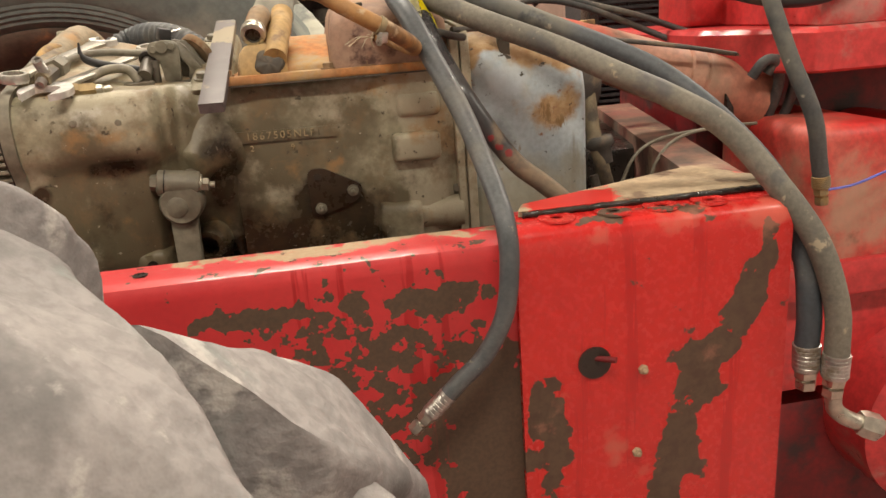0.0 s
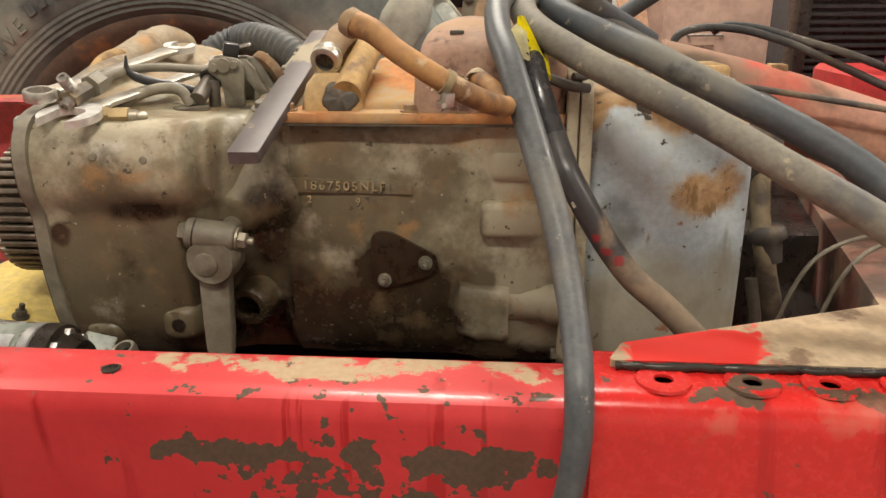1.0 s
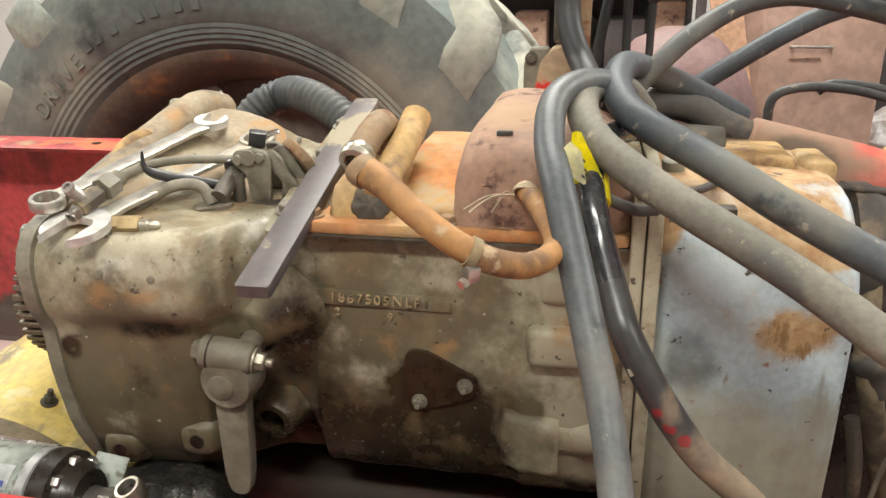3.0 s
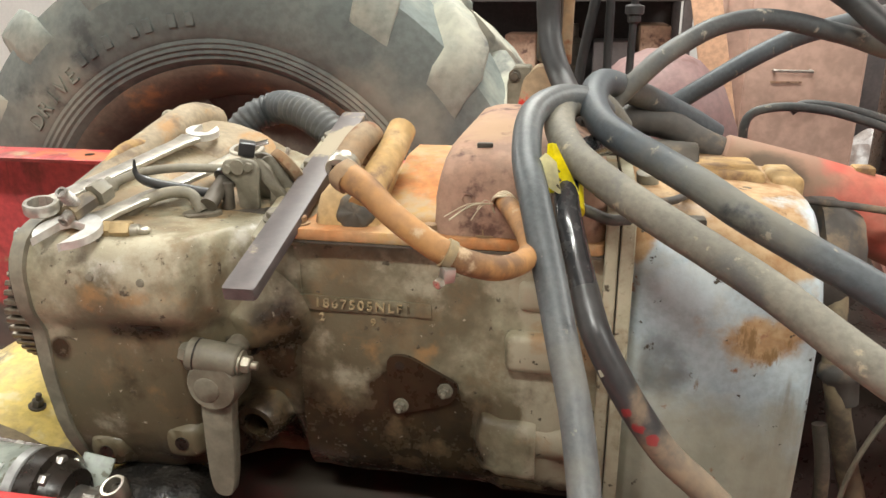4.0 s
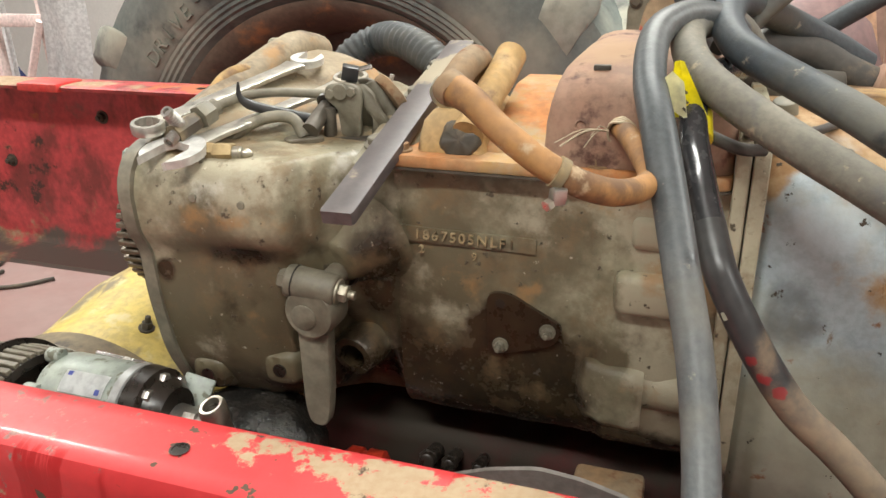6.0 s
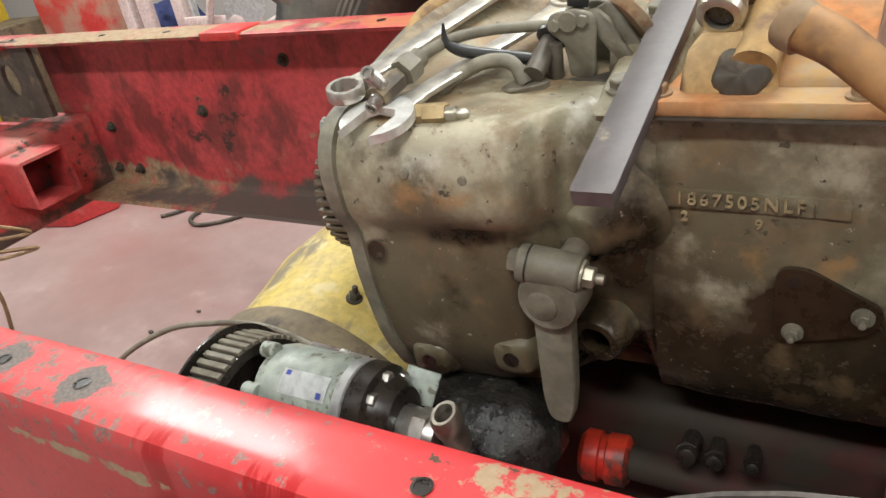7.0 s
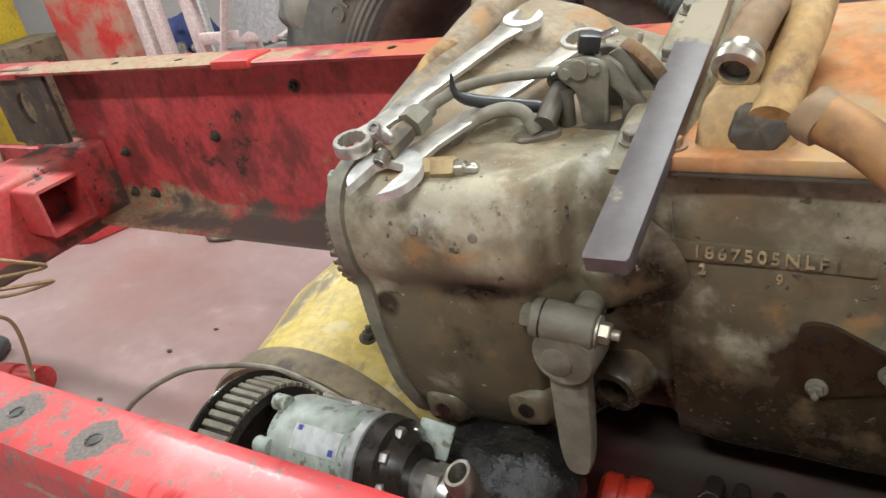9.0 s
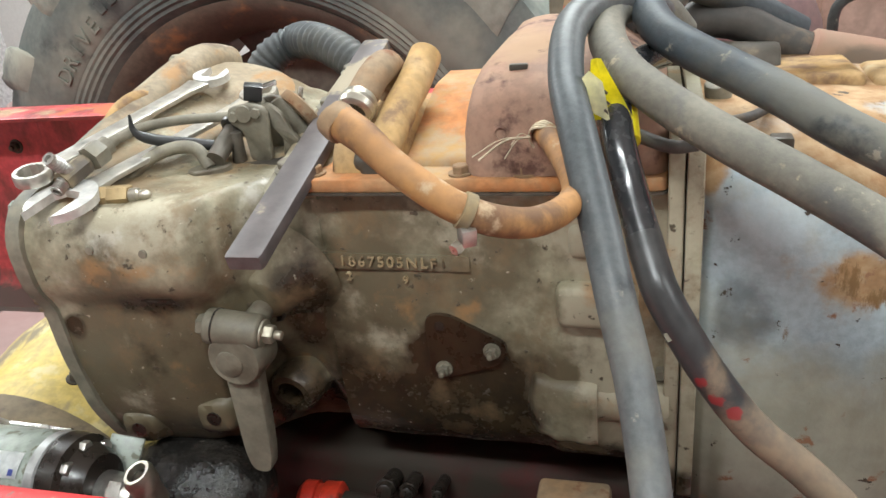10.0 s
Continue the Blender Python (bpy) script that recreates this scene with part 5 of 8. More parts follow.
def spanner(name, p_ring, p_far, up, r_ring, width, material, label, far="open", gap=0.03):
    """A combination spanner: a ring at one end, a jaw or a second ring at the other."""
    a, b, up = Vector(p_ring), Vector(p_far), Vector(up).normalized()
    way = (b - a).normalized()
    side = up.cross(way).normalized()
    up = way.cross(side).normalized()
    ob = thing(name, label, "spanner", tuple(a))
    bm = bmesh.new()
    ring_end(bm, a, up, r_ring, r_ring * 0.70, 0.015)
    part("ring_head", bm, material, ob)
    bm = bmesh.new()
    L = (b - a).length
    rings = []
    for d, w, h in ((r_ring * 0.9, width * 0.95, 0.0085), (r_ring * 1.6, width * 0.80, 0.0075), (L * 0.5, width * 0.74, 0.0075), (L - 0.045, width * 0.82, 0.0075), (L - 0.015, width * 1.1, 0.0080)):
        c = a + way * d
        prof = fillet([(-w / 2, -h / 2), (w / 2, -h / 2), (w / 2, h / 2), (-w / 2, h / 2)], h * 0.35, 2)
        rings.append([c + side * p[0] + up * p[1] for p in prof])
    loft(bm, rings)
    part("shank", bm, material, ob)
    bm = bmesh.new()
    if far == "open":
        g, R = gap / 2, gap
        tilt = 0.2
        o = []
        for i in range(21):
            t = radians(32 + 296 * i / 20)
            o.append((R * math.cos(t) * (1.0 if 60 < math.degrees(t) < 300 else 0.98), R * math.sin(t) * 0.96))
        o += [(R * 0.93, -g * 1.0), (-R * 0.15, -g), (-R * 0.38, -g * 0.62), (-R * 0.38, g * 0.62), (-R * 0.15, g), (R * 0.93, g * 1.0)]
        rows = []
        for h in (-0.0055, 0.0055):
            row = []
            for x, y in o:
                x2, y2 = x * math.cos(tilt) - y * math.sin(tilt), x * math.sin(tilt) + y * math.cos(tilt)
                row.append(b + way * (x2 + R * 0.5) + side * y2 + up * h)
            rows.append(row)
        va, vb = [bm.verts.new(p) for p in rows[0]], [bm.verts.new(p) for p in rows[1]]
        n = len(va)
        for i in range(n):
            bm.faces.new((va[i], va[(i + 1) % n], vb[(i + 1) % n], vb[i]))
        caps = [bm.faces.new(va), bm.faces.new(vb[::-1])]
        bm.normal_update()
        bmesh.ops.triangulate(bm, faces=caps, quad_method="BEAUTY", ngon_method="EAR_CLIP")
        part("jaw", bm, "jaw", ob, "bright worn jaw")
    else:
        ring_end(bm, b + way * (r_ring * 0.8), up, r_ring * 0.95, r_ring * 0.45, 0.010)
        part("ring_head", bm, material, ob)
    return ob


spanner("combination_spanner", (-0.150, 0.198, 1.458), (-0.263, -0.079, 1.412), (0.05, -0.16, 1), 0.0285, 0.034, "grimy_wrench", "worn steel combination spanner with a bright jaw, lying on the gearbox", gap=0.044)
spanner("combination_spanner", (-0.3225, -0.0785, 1.4345), (-0.252, 0.228, 1.478), (0.1, -0.15, 1), 0.0225, 0.036, "grimy_wrench", "dusty long combination spanner lying on the gearbox and a pipe", gap=0.028)

# flat bar
bm = bmesh.new()
a, b = Vector((-0.005, -0.166, 1.3645)), Vector((-0.008, 0.34, 1.4975))
w = (b - a)
side = Vector((1, 0.02, 0)).normalized()
rings = []
for t in (0, 0.01, 0.99, 1):
    c = a + w * t
    up = side.cross(w).normalized()
    k = 0.0212 if 0 < t < 1 else 0.0192
    rings.append([c + side * p[0] + up * p[1] for p in fillet([(-k, -0.0085), (k, -0.0085), (k, 0.0085), (-k, 0.0085)], 0.0018, 2)])
loft(bm, rings)
solo("flat_bar", bm, "bar", "dark flat steel bar lying across the gearbox's top", "steel bar")

# rusty tee fitting
tee = thing("tee_fitting", "rusty brown hydraulic tee fitting lying on the gearbox", "pipe fitting", (-0.29, -0.05, 1.43))
bm = bmesh.new()
a, b = Vector((-0.280, -0.080, 1.427)), Vector((-0.259, -0.010, 1.452))
hexagon(bm, a, b - a, 0.0140, 0.040)
part("body", bm, "band", tee)
bm = bmesh.new()
hexagon(bm, a + (b - a) * 0.58, b - a, 0.0175, 0.022)
rod(bm, a + (b - a) * 0.80, b, 0.012, seg=14)
part("nut", bm, "iron_grey", tee)
for p, q, r in (((-0.276, -0.066, 1.433), (-0.277, -0.094, 1.461), 0.0090), ((-0.279, -0.076, 1.428), (-0.281, -0.094, 1.419), 0.0085)):
    bm = bmesh.new()
    way = Vector(q) - Vector(p)
    n = 6
    prof = [(0, r)]
    for i in range(n):
        prof += [(way.length * (0.35 + 0.6 * i / n), r), (way.length * (0.40 + 0.6 * i / n), r * 0.86)]
    prof += [(way.length, r * 0.9), (way.length, r * 0.55), (way.length - 0.004, r * 0.5)]
    lathe(bm, p, way, prof, 14)
    part("threaded_branch", bm, "steel", tee)
# brass valve
valve = thing("brass_valve", "brass pipe fitting with a bright nipple on the gearbox", "pipe fitting", (-0.21, -0.065, 1.405))
bm = bmesh.new()
rod(bm, (-0.252, -0.078, 1.407), (-0.228, -0.074, 1.407), 0.010, seg=16, bevel=0.0015)
hexagon(bm, (-0.236, -0.075, 1.409), (1, 0.12, 0.02), 0.0155, 0.022)
part("body", bm, "brass", valve)
bm = bmesh.new()
hexagon(bm, (-0.214, -0.0725, 1.4095), (1, 0.12, 0.02), 0.0145, 0.026, 0.1)
part("nut", bm, "brass", valve)
bm = bmesh.new()
lathe(bm, (-0.188, -0.0694, 1.410), (1, 0.12, 0.02), [(0, 0.0095), (0.010, 0.009), (0.012, 0.006), (0.020, 0.0065), (0.024, 0.004), (0.026, 0.0)], 16)
part("nipple", bm, "zinc", valve)
bm = bmesh.new()
lathe(bm, (-0.232, -0.080, 1.402), (0.1, -0.9, 0.0), [(0, 0.010), (0.018, 0.010), (0.019, 0.006), (0.01, 0.005)], 16)
part("inlet", bm, "iron_grey", valve)
valve.location += Vector((-0.013, 0.004, -0.007))
# grey pipe stub arched down to a foot plate
pipe = thing("arched_pipe", "grey dusty arched pipe with a foot plate on the gearbox", "pipe", (-0.2, 0.02, 1.40))
bm = bmesh.new()
sweep(bm, [(-0.243, -0.012, 1.404), (-0.231, -0.002, 1.417), (-0.213, 0.018, 1.428), (-0.190, 0.034, 1.432), (-0.166, 0.038, 1.427), (-0.150, 0.033, 1.404)], 0.0085, 14, 6)
part("arch", bm, "iron_grey", pipe)
bm = bmesh.new()
prism(bm, fillet([(-0.178, 0.020), (-0.160, 0.008), (-0.128, 0.032), (-0.124, 0.050), (-0.150, 0.056), (-0.172, 0.044)], 0.008, 3), 2, 1.395, 1.405, 0.002)
part("foot_plate", bm, "iron_grey", pipe)
# linkage bracket
link = thing("linkage_bracket", "dark greasy linkage bracket bolted on the gearbox", "bracket", (-0.10, 0.11, 1.40))
for dy in (0.0, 0.045):
    bm = bmesh.new()
    k = 0.012 if dy else 0.0
    o = fillet([(-0.112 + k, 1.396), (-0.082 + k, 1.396), (-0.078 + k, 1.452), (-0.080 + k, 1.470), (-0.100 + k, 1.476), (-0.132 + k, 1.472), (-0.136 + k, 1.452), (-0.116 + k, 1.438)], 0.008, 3)
    prism(bm, o, 1, 0.075 + dy, 0.085 + dy, 0.002)
    bmesh.ops.subdivide_edges(bm, edges=[e for e in bm.edges if e.calc_length() > 0.01], cuts=2, use_grid_fill=True)
    rough_up(bm, 0.0016, 45, dy)
    cheek = part("cheek", bm, "iron_grey", link, "", 60)
    bolt(cheek, (-0.124 + k, 0.075 + dy, 1.459), (0, -1, 0), 0.0075, 0.006, "iron_grey", False)
    bolt(cheek, (-0.091 + k, 0.075 + dy, 1.463), (0, -1, 0), 0.0075, 0.006, "iron_grey", False)
# webs that fall from the bracket's head to its foot
for k, (y, dx) in enumerate(((0.088, 0.0), (0.112, 0.008))):
    bm = bmesh.new()
    o = fillet([(-0.100 + dx, 1.466), (-0.082 + dx, 1.474), (-0.066 + dx, 1.462), (-0.050 + dx, 1.430), (-0.030 + dx, 1.404), (-0.036 + dx, 1.396), (-0.070 + dx, 1.396), (-0.066 + dx, 1.420), (-0.080 + dx, 1.442)], 0.006, 3)
    prism(bm, o, 1, y, y + 0.009, 0.002)
    bmesh.ops.subdivide_edges(bm, edges=[e for e in bm.edges if e.calc_length() > 0.008], cuts=1, use_grid_fill=True)
    rough_up(bm, 0.0018, 50, k)
    part("web", bm, "iron_grey", link, "", 60)
bm = bmesh.new()
rod(bm, (-0.108, 0.07, 1.463), (-0.108, 0.14, 1.463), 0.011, seg=16)
part("pin", bm, "iron_grey", link)
bm = bmesh.new()
box(bm, -0.16, -0.04, 0.06, 0.15, 1.390, 1.399, 0.004)
part("base_plate", bm, "iron_dark", link)
bm = bmesh.new()
sweep(bm, [(-0.118, 0.098, 1.454), (-0.158, 0.092, 1.455), (-0.200, 0.060, 1.461), (-0.233, 0.030, 1.461), (-0.250, 0.004, 1.456), (-0.259, -0.012, 1.451)], 0.0068, 12, 6)
part("link_rod", bm, "iron_grey", link, "dusty link rod")
bm = bmesh.new()
sweep(bm, [(-0.140, 0.034, 1.414), (-0.139, 0.060, 1.426), (-0.137, 0.092, 1.440)], 0.0125, 14, 5)
part("ball_joint", bm, "iron_dark", link)
bm = bmesh.new()
lathe(bm, (-0.1372, 0.088, 1.438), (0.1, 0.8, 0.55), [(0, 0.016), (0.003, 0.0195), (0.008, 0.0195), (0.011, 0.015)], 20)
part("boot_ring", bm, "iron_black", link)
bm = bmesh.new()
lathe(bm, (-0.056, 0.122, 1.447), (0.55, 0.55, 0.5), [(0, 0.031), (0.004, 0.034), (0.013, 0.034), (0.016, 0.027), (0.017, 0.0)], 28)
part("disc", bm, "rust_pipe", link)
bolt(link, (-0.070, 0.160, 1.452), (0.2, 0.3, 1), 0.007, 0.010, "steel", False, 0.014)
bm = bmesh.new()
rod(bm, (-0.128, 0.072, 1.395), (-0.124, 0.07, 1.440), 0.010, 0.008, seg=14, bevel=0.001)
part("post", bm, "iron_dark", link)
# torn black hook of rubber and a key switch
bm = bmesh.new()
sweep(bm, [(-0.237, 0.016, 1.482), (-0.237, 0.016, 1.461), (-0.227, 0.024, 1.449), (-0.205, 0.036, 1.440), (-0.180, 0.048, 1.433), (-0.148, 0.062, 1.424)], 0.006, 10, 6, radii=lambda t: 0.0015 + 0.006 * min(1, t * 2.5))
solo("rubber_hook", bm, "black", "torn curved strip of black rubber on the gearbox", "rubber strip")
sw = thing("cable_clip", "small black plastic clip with a bright metal tongue", "clip", (-0.11, 0.14, 1.475))
bm = bmesh.new()
box(bm, -0.012, 0.012, -0.010, 0.010, -0.009, 0.012, 0.002, m=pose(-0.104, 0.100, 1.484, 8, 12, 25))
part("clip_body", bm, "black", sw)
bm = bmesh.new()
box(bm, 0.006, 0.034, -0.008, 0.008, 0.001, 0.005, 0.0015, m=pose(-0.104, 0.100, 1.484, 8, -12, 25))
part("tongue", bm, "chrome", sw)
# sloping ridge where the housing meets the main case; the flat bar rests on it
bm = bmesh.new()
dense_loft(bm, [(x, fillet([(-0.015, 1.375), (-0.012, 1.391 - d), (0.06, 1.411 - d), (0.20, 1.446 - d), (0.34, 1.478 - d), (0.36, 1.44), (0.34, 1.38)], 0.012, 3)) for x, d in ((-0.062, 0.012), (-0.056, 0.003), (-0.050, 0.0), (0.008, 0.0), (0.014, 0.004), (0.017, 0.014))], 2, 60, False)
rough_up(bm, 0.0016, 26, 2.0)
ridge = part("joint_ridge", bm, "cast", front_housing, "tan greasy ridge that slopes up to the back", 60)
for p in ((-0.035, 0.028, 1.402), (-0.036, 0.186, 1.441), (-0.036, 0.29, 1.466)):
    bolt(ridge, p, (0, -0.22, 1), 0.0125, 0.010, "iron_grey", True, turn=p[1] * 5)

# orange-brown hose that hangs free off the cover
oh = thing("coolant_hose", "rust-stained orange rubber hose with a clamp, hanging off the gearbox's cover", "hose", (0.29, 0.05, 1.42))
HC = [(0.166, -0.250, 1.535), (0.189, -0.266, 1.527), (0.214, -0.278, 1.509), (0.240, -0.287, 1.493), (0.265, -0.290, 1.478), (0.291, -0.280, 1.463), (0.316, -0.248, 1.448), (0.334, -0.190, 1.436), (0.338, -0.135, 1.432), (0.326, -0.085, 1.438), (0.309, -0.045, 1.448), (0.292, -0.005, 1.453)]
bm = bmesh.new()
sweep(bm, HC, 0.0128, 18, 6, radii=lambda t: 0.0148 - 0.0022 * min(1, t * 6))
part("hose", bm, "orange_hose", oh)
bm = bmesh.new()
lathe(bm, Vector(HC[0]) + Vector((0.004, -0.004, -0.003)), Vector(HC[0]) - Vector(HC[2]), [(0, 0.0152), (0.008, 0.0165), (0.014, 0.0160), (0.014, 0.011), (0.0, 0.0105)], 20)
rough_up(bm, 0.002, 80)
part("frayed_end", bm, "rust_pipe", oh, "", 60)
bm = bmesh.new()
lathe(bm, Vector((0.268, -0.290, 1.4765)), (0.026, 0.008, -0.0155), [(0, 0.0136), (0.0005, 0.0146), (0.009, 0.0146), (0.0095, 0.0136)], 24)
clampb = part("hose_clamp", bm, "brass", oh, "worn hose clamp band")
bm = bmesh.new()
box(bm, -0.006, 0.006, -0.007, 0.007, -0.010, 0.006, 0.0015, m=pose(0.273, -0.296, 1.460, 15, 0, 30))
part("clamp_housing", bm, "steel", clampb)
bolt(clampb, (0.268, -0.304, 1.452), (-0.5, -0.8, -0.2), 0.0055, 0.006, "zinc", False, name="clamp_screw")
tw = thing("twine", "frayed twine tied round the orange hose", "twine", (0.303, -0.015, 1.46))
bm = bmesh.new()
for k in range(4):
    pts = []
    for i in range(13):
        t = 2 * math.pi * i / 12
        pts.append(Vector((0.296 + 0.0165 * math.cos(t), -0.018 - 0.010 * math.sin(t) + 0.003 * k, 1.4475 + 0.0165 * math.sin(t) + 0.002 * math.sin(3 * t + k))))
    sweep(bm, pts, 0.0016, 6, 3)
part("knot", bm, "rope", tw)
random.seed(5)
for k in range(4):
    bm = bmesh.new()
    d = Vector((-0.036 - 0.02 * random.random(), -0.02 - 0.03 * random.random(), -0.035 + 0.03 * random.random())) * (1.0 if k < 2 else 0.5)
    s = Vector((0.282, -0.028, 1.452))
    sweep(bm, [s, s + d * 0.5 + Vector((0, 0, 0.008)), s + d], 0.0007 if k else 0.0013, 6, 5)
    part("loose_end", bm, "rope", tw)

# corrugated rubber hose behind the gearbox
bm = bmesh.new()
CC = [(-0.345, 0.52, 1.33), (-0.335, 0.53, 1.40), (-0.305, 0.55, 1.450), (-0.252, 0.565, 1.475), (-0.195, 0.52, 1.482), (-0.140, 0.485, 1.470), (-0.092, 0.462, 1.442), (-0.060, 0.45, 1.40)]
sweep(bm, CC, 0.034, 20, 18, radii=lambda t: 0.0325 + 0.0022 * math.sin(t * 126 * 1.6) * (1 if t > 0.25 else 0.35))
solo("corrugated_hose", bm, "hose", "dusty black corrugated rubber hose arching behind the gearbox", "hose", angle=70)

# ---------------------------------------------------------------- hydraulic hoses
def hydraulic(label, material, pts, r, per=8, end=None):
    ob = thing("hydraulic_hose", label, "hose", pts[0], "hydraulic hoses")
    bm = bmesh.new()
    sweep(bm, pts, r, 18, per, radii=lambda t: r + ((end or r) - r) * min(1.0, max(0.0, 1.8 * t - 0.6)))
    part("rubber_hose", bm, material, ob)
    return ob


def crimp(parent, p, way, r, length=0.055, material="steel", elbow=None):
    """A crimped sleeve with its nut at a hose's end."""
    p, way = Vector(p), Vector(way).normalized()
    bm = bmesh.new()
    prof = [(0, r * 0.9), (0.002, r * 1.22)]
    k = 6
    for i in range(k):
        d0 = 0.002 + (length - 0.004) * i / k
        d1 = 0.002 + (length - 0.004) * (i + 0.7) / k
        prof += [(d0, r * 1.22), (d1, r * 1.22), (d1 + 0.001, r * 1.14)]
    prof += [(length, r * 1.1), (length, r * 0.5)]
    lathe(bm, p, way, prof, 18)
    s = part("crimp_sleeve", bm, material, parent)
    bm = bmesh.new()
    hexagon(bm, p + way * length, way, r * 1.05, 0.014)
    rod(bm, p + way * (length + 0.013), p + way * (length + 0.020), r * 0.6, seg=14)
    hexagon(bm, p + way * (length + 0.019), way, r * 0.95, 0.016)
    part("nut", bm, "zinc" if material == "steel" else material, s)
    return p + way * (length + 0.035)


h = hydraulic("worn grey-black hydraulic hose hanging over the red rail", "hose_grey", [(0.425, 0.165, 1.540), (0.395, 0.125, 1.562), (0.355, 0.075, 1.571), (0.325, 0.02, 1.557), (0.324, -0.05, 1.520), (0.340, -0.116, 1.481), (0.361, -0.176, 1.422), (0.380, -0.237, 1.367), (0.396, -0.280, 1.317), (0.408, -0.33, 1.262), (0.414, -0.385, 1.218), (0.415, -0.428, 1.182), (0.413, -0.447, 1.130), (0.401, -0.452, 1.055), (0.368, -0.450, 0.992), (0.330, -0.450, 0.957), (0.305, -0.450, 0.934)], 0.0180, end=0.0138)
e = crimp(h, (0.309, -0.450, 0.937), (-0.74, 0, -0.67), 0.0118, 0.046)
h = hydraulic("thick mud-dusted hydraulic hose laid over the frame's corner", "hose_tan", [(0.44, 0.18, 1.515), (0.415, 0.155, 1.548), (0.390, 0.125, 1.562), (0.360, 0.08, 1.556), (0.361, 0.023, 1.537), (0.380, -0.030, 1.518), (0.410, -0.064, 1.500), (0.447, -0.090, 1.480), (0.490, -0.116, 1.459), (0.530, -0.140, 1.441), (0.590, -0.178, 1.412), (0.668, -0.235, 1.368), (0.747, -0.280, 1.325), (0.817, -0.325, 1.274), (0.872, -0.385, 1.190), (0.922, -0.43, 1.096), (0.952, -0.45, 0.990), (0.960, -0.45, 0.90)], 0.0200)
e = crimp(h, (0.960, -0.45, 0.905), (-0.02, 0, -1), 0.0185, 0.045)
bm = bmesh.new()
sweep(bm, [(0.960, -0.45, 0.835), (0.962, -0.452, 0.805), (0.981, -0.458, 0.785), (1.011, -0.466, 0.772)], 0.014, 16, 6)
el = part("elbow", bm, "zinc", h)
bm = bmesh.new()
lathe(bm, (1.002, -0.463, 0.776), (0.9, -0.25, -0.35), [(0, 0.020), (0.012, 0.0235), (0.034, 0.0235), (0.037, 0.021), (0.037, 0.0155), (0.015, 0.012)], 6)
part("union_nut", bm, "zinc", el)
bm = bmesh.new()
lathe(bm, (1.026, -0.4695, 0.7665), (0.9, -0.25, -0.35), [(0, 0.0145), (0.001, 0.0145)], 18)
part("bore", bm, "iron_black", el)
h = hydraulic("thick dark hydraulic hose laid over the frame's corner", "hose_blue", [(0.600, 0.345, 1.480), (0.558, 0.33, 1.506), (0.505, 0.30, 1.535), (0.449, 0.25, 1.564), (0.412, 0.18, 1.580), (0.399, 0.115, 1.564), (0.413, 0.065, 1.541), (0.445, 0.030, 1.523), (0.485, 0.005, 1.505), (0.530, -0.035, 1.486), (0.575, -0.070, 1.463), (0.635, -0.095, 1.434), (0.71, -0.125, 1.398), (0.785, -0.17, 1.351), (0.855, -0.245, 1.274), (0.905, -0.34, 1.176), (0.922, -0.40, 1.07), (0.925, -0.42, 0.97), (0.925, -0.42, 0.91)], 0.0200)
crimp(h, (0.925, -0.42, 0.915), (0.05, 0, -1), 0.0185, 0.05)
# tagged hose: shiny above, muddy below
h = hydraulic("black hydraulic hose with a yellow tag, wet above and muddy below", "hose_wet", [(0.42, 0.12, 1.505), (0.395, 0.06, 1.507), (0.378, 0.0, 1.503), (0.372, -0.048, 1.484), (0.376, -0.083, 1.457), (0.387, -0.108, 1.423), (0.400, -0.142, 1.387)], 0.0165)
bm = bmesh.new()
sweep(bm, [(0.3995, -0.1405, 1.3885), (0.407, -0.160, 1.369), (0.417, -0.178, 1.347), (0.441, -0.190, 1.305), (0.467, -0.195, 1.264), (0.500, -0.200, 1.222), (0.540, -0.205, 1.188), (0.58, -0.215, 1.150), (0.63, -0.225, 1.09)], 0.0167, 18, 8)
part("muddy_length", bm, "hose_tagged", h, "muddy lower length with a red paint smear")
for i in range(7):
    t = i / 6
    c = Vector((0.392, -0.122, 1.408)).lerp(Vector((0.430, -0.186, 1.325)), t)
    bm = bmesh.new()
    box(bm, -0.004, 0.004, -0.0012, 0.0012, -0.0028, 0.0028, m=Matrix.Translation(c + Vector((-0.0075, -0.0135, -0.008))) @ pose(0, 0, 0, -38, 58, -30))
    part("print_mark", bm, "iron_grey", h)
tag = thing("tape_tag", "crumpled yellow tape tag wrapped round a hose", "tag", (0.373, -0.05, 1.48))
bm = bmesh.new()
lathe(bm, (0.3725, -0.040, 1.490), (0.004, -0.030, -0.026), [(0, 0.0176), (0.0005, 0.0182), (0.034, 0.0182), (0.0345, 0.0172)], 22)
rough_up(bm, 0.0008, 60)
part("wrap", bm, "yellow_tag", tag, "", 60)
bm = bmesh.new()
rows = []
for i in range(10):
    t = i / 9
    c = Vector((0.366, -0.060, 1.490)).lerp(Vector((0.352, -0.050, 1.548)), t)
    w = 0.018 * (1 - 0.9 * t) + 0.003
    wave = 0.006 * math.sin(5 * t)
    rows.append([c + Vector((-w, -0.004 + wave, 0)), c + Vector((0, wave - 0.007, 0.002)), c + Vector((w, -0.004 + wave * 0.5, 0))])
vs = [[bm.verts.new(p) for p in r] for r in rows]
for a, b in zip(vs, vs[1:]):
    for i in range(2):
        bm.faces.new((a[i], a[i + 1], b[i + 1], b[i]))
bmesh.ops.solidify(bm, geom=bm.faces[:], thickness=0.0008)
part("flag", bm, "yellow_tag", tag)
bm = bmesh.new()
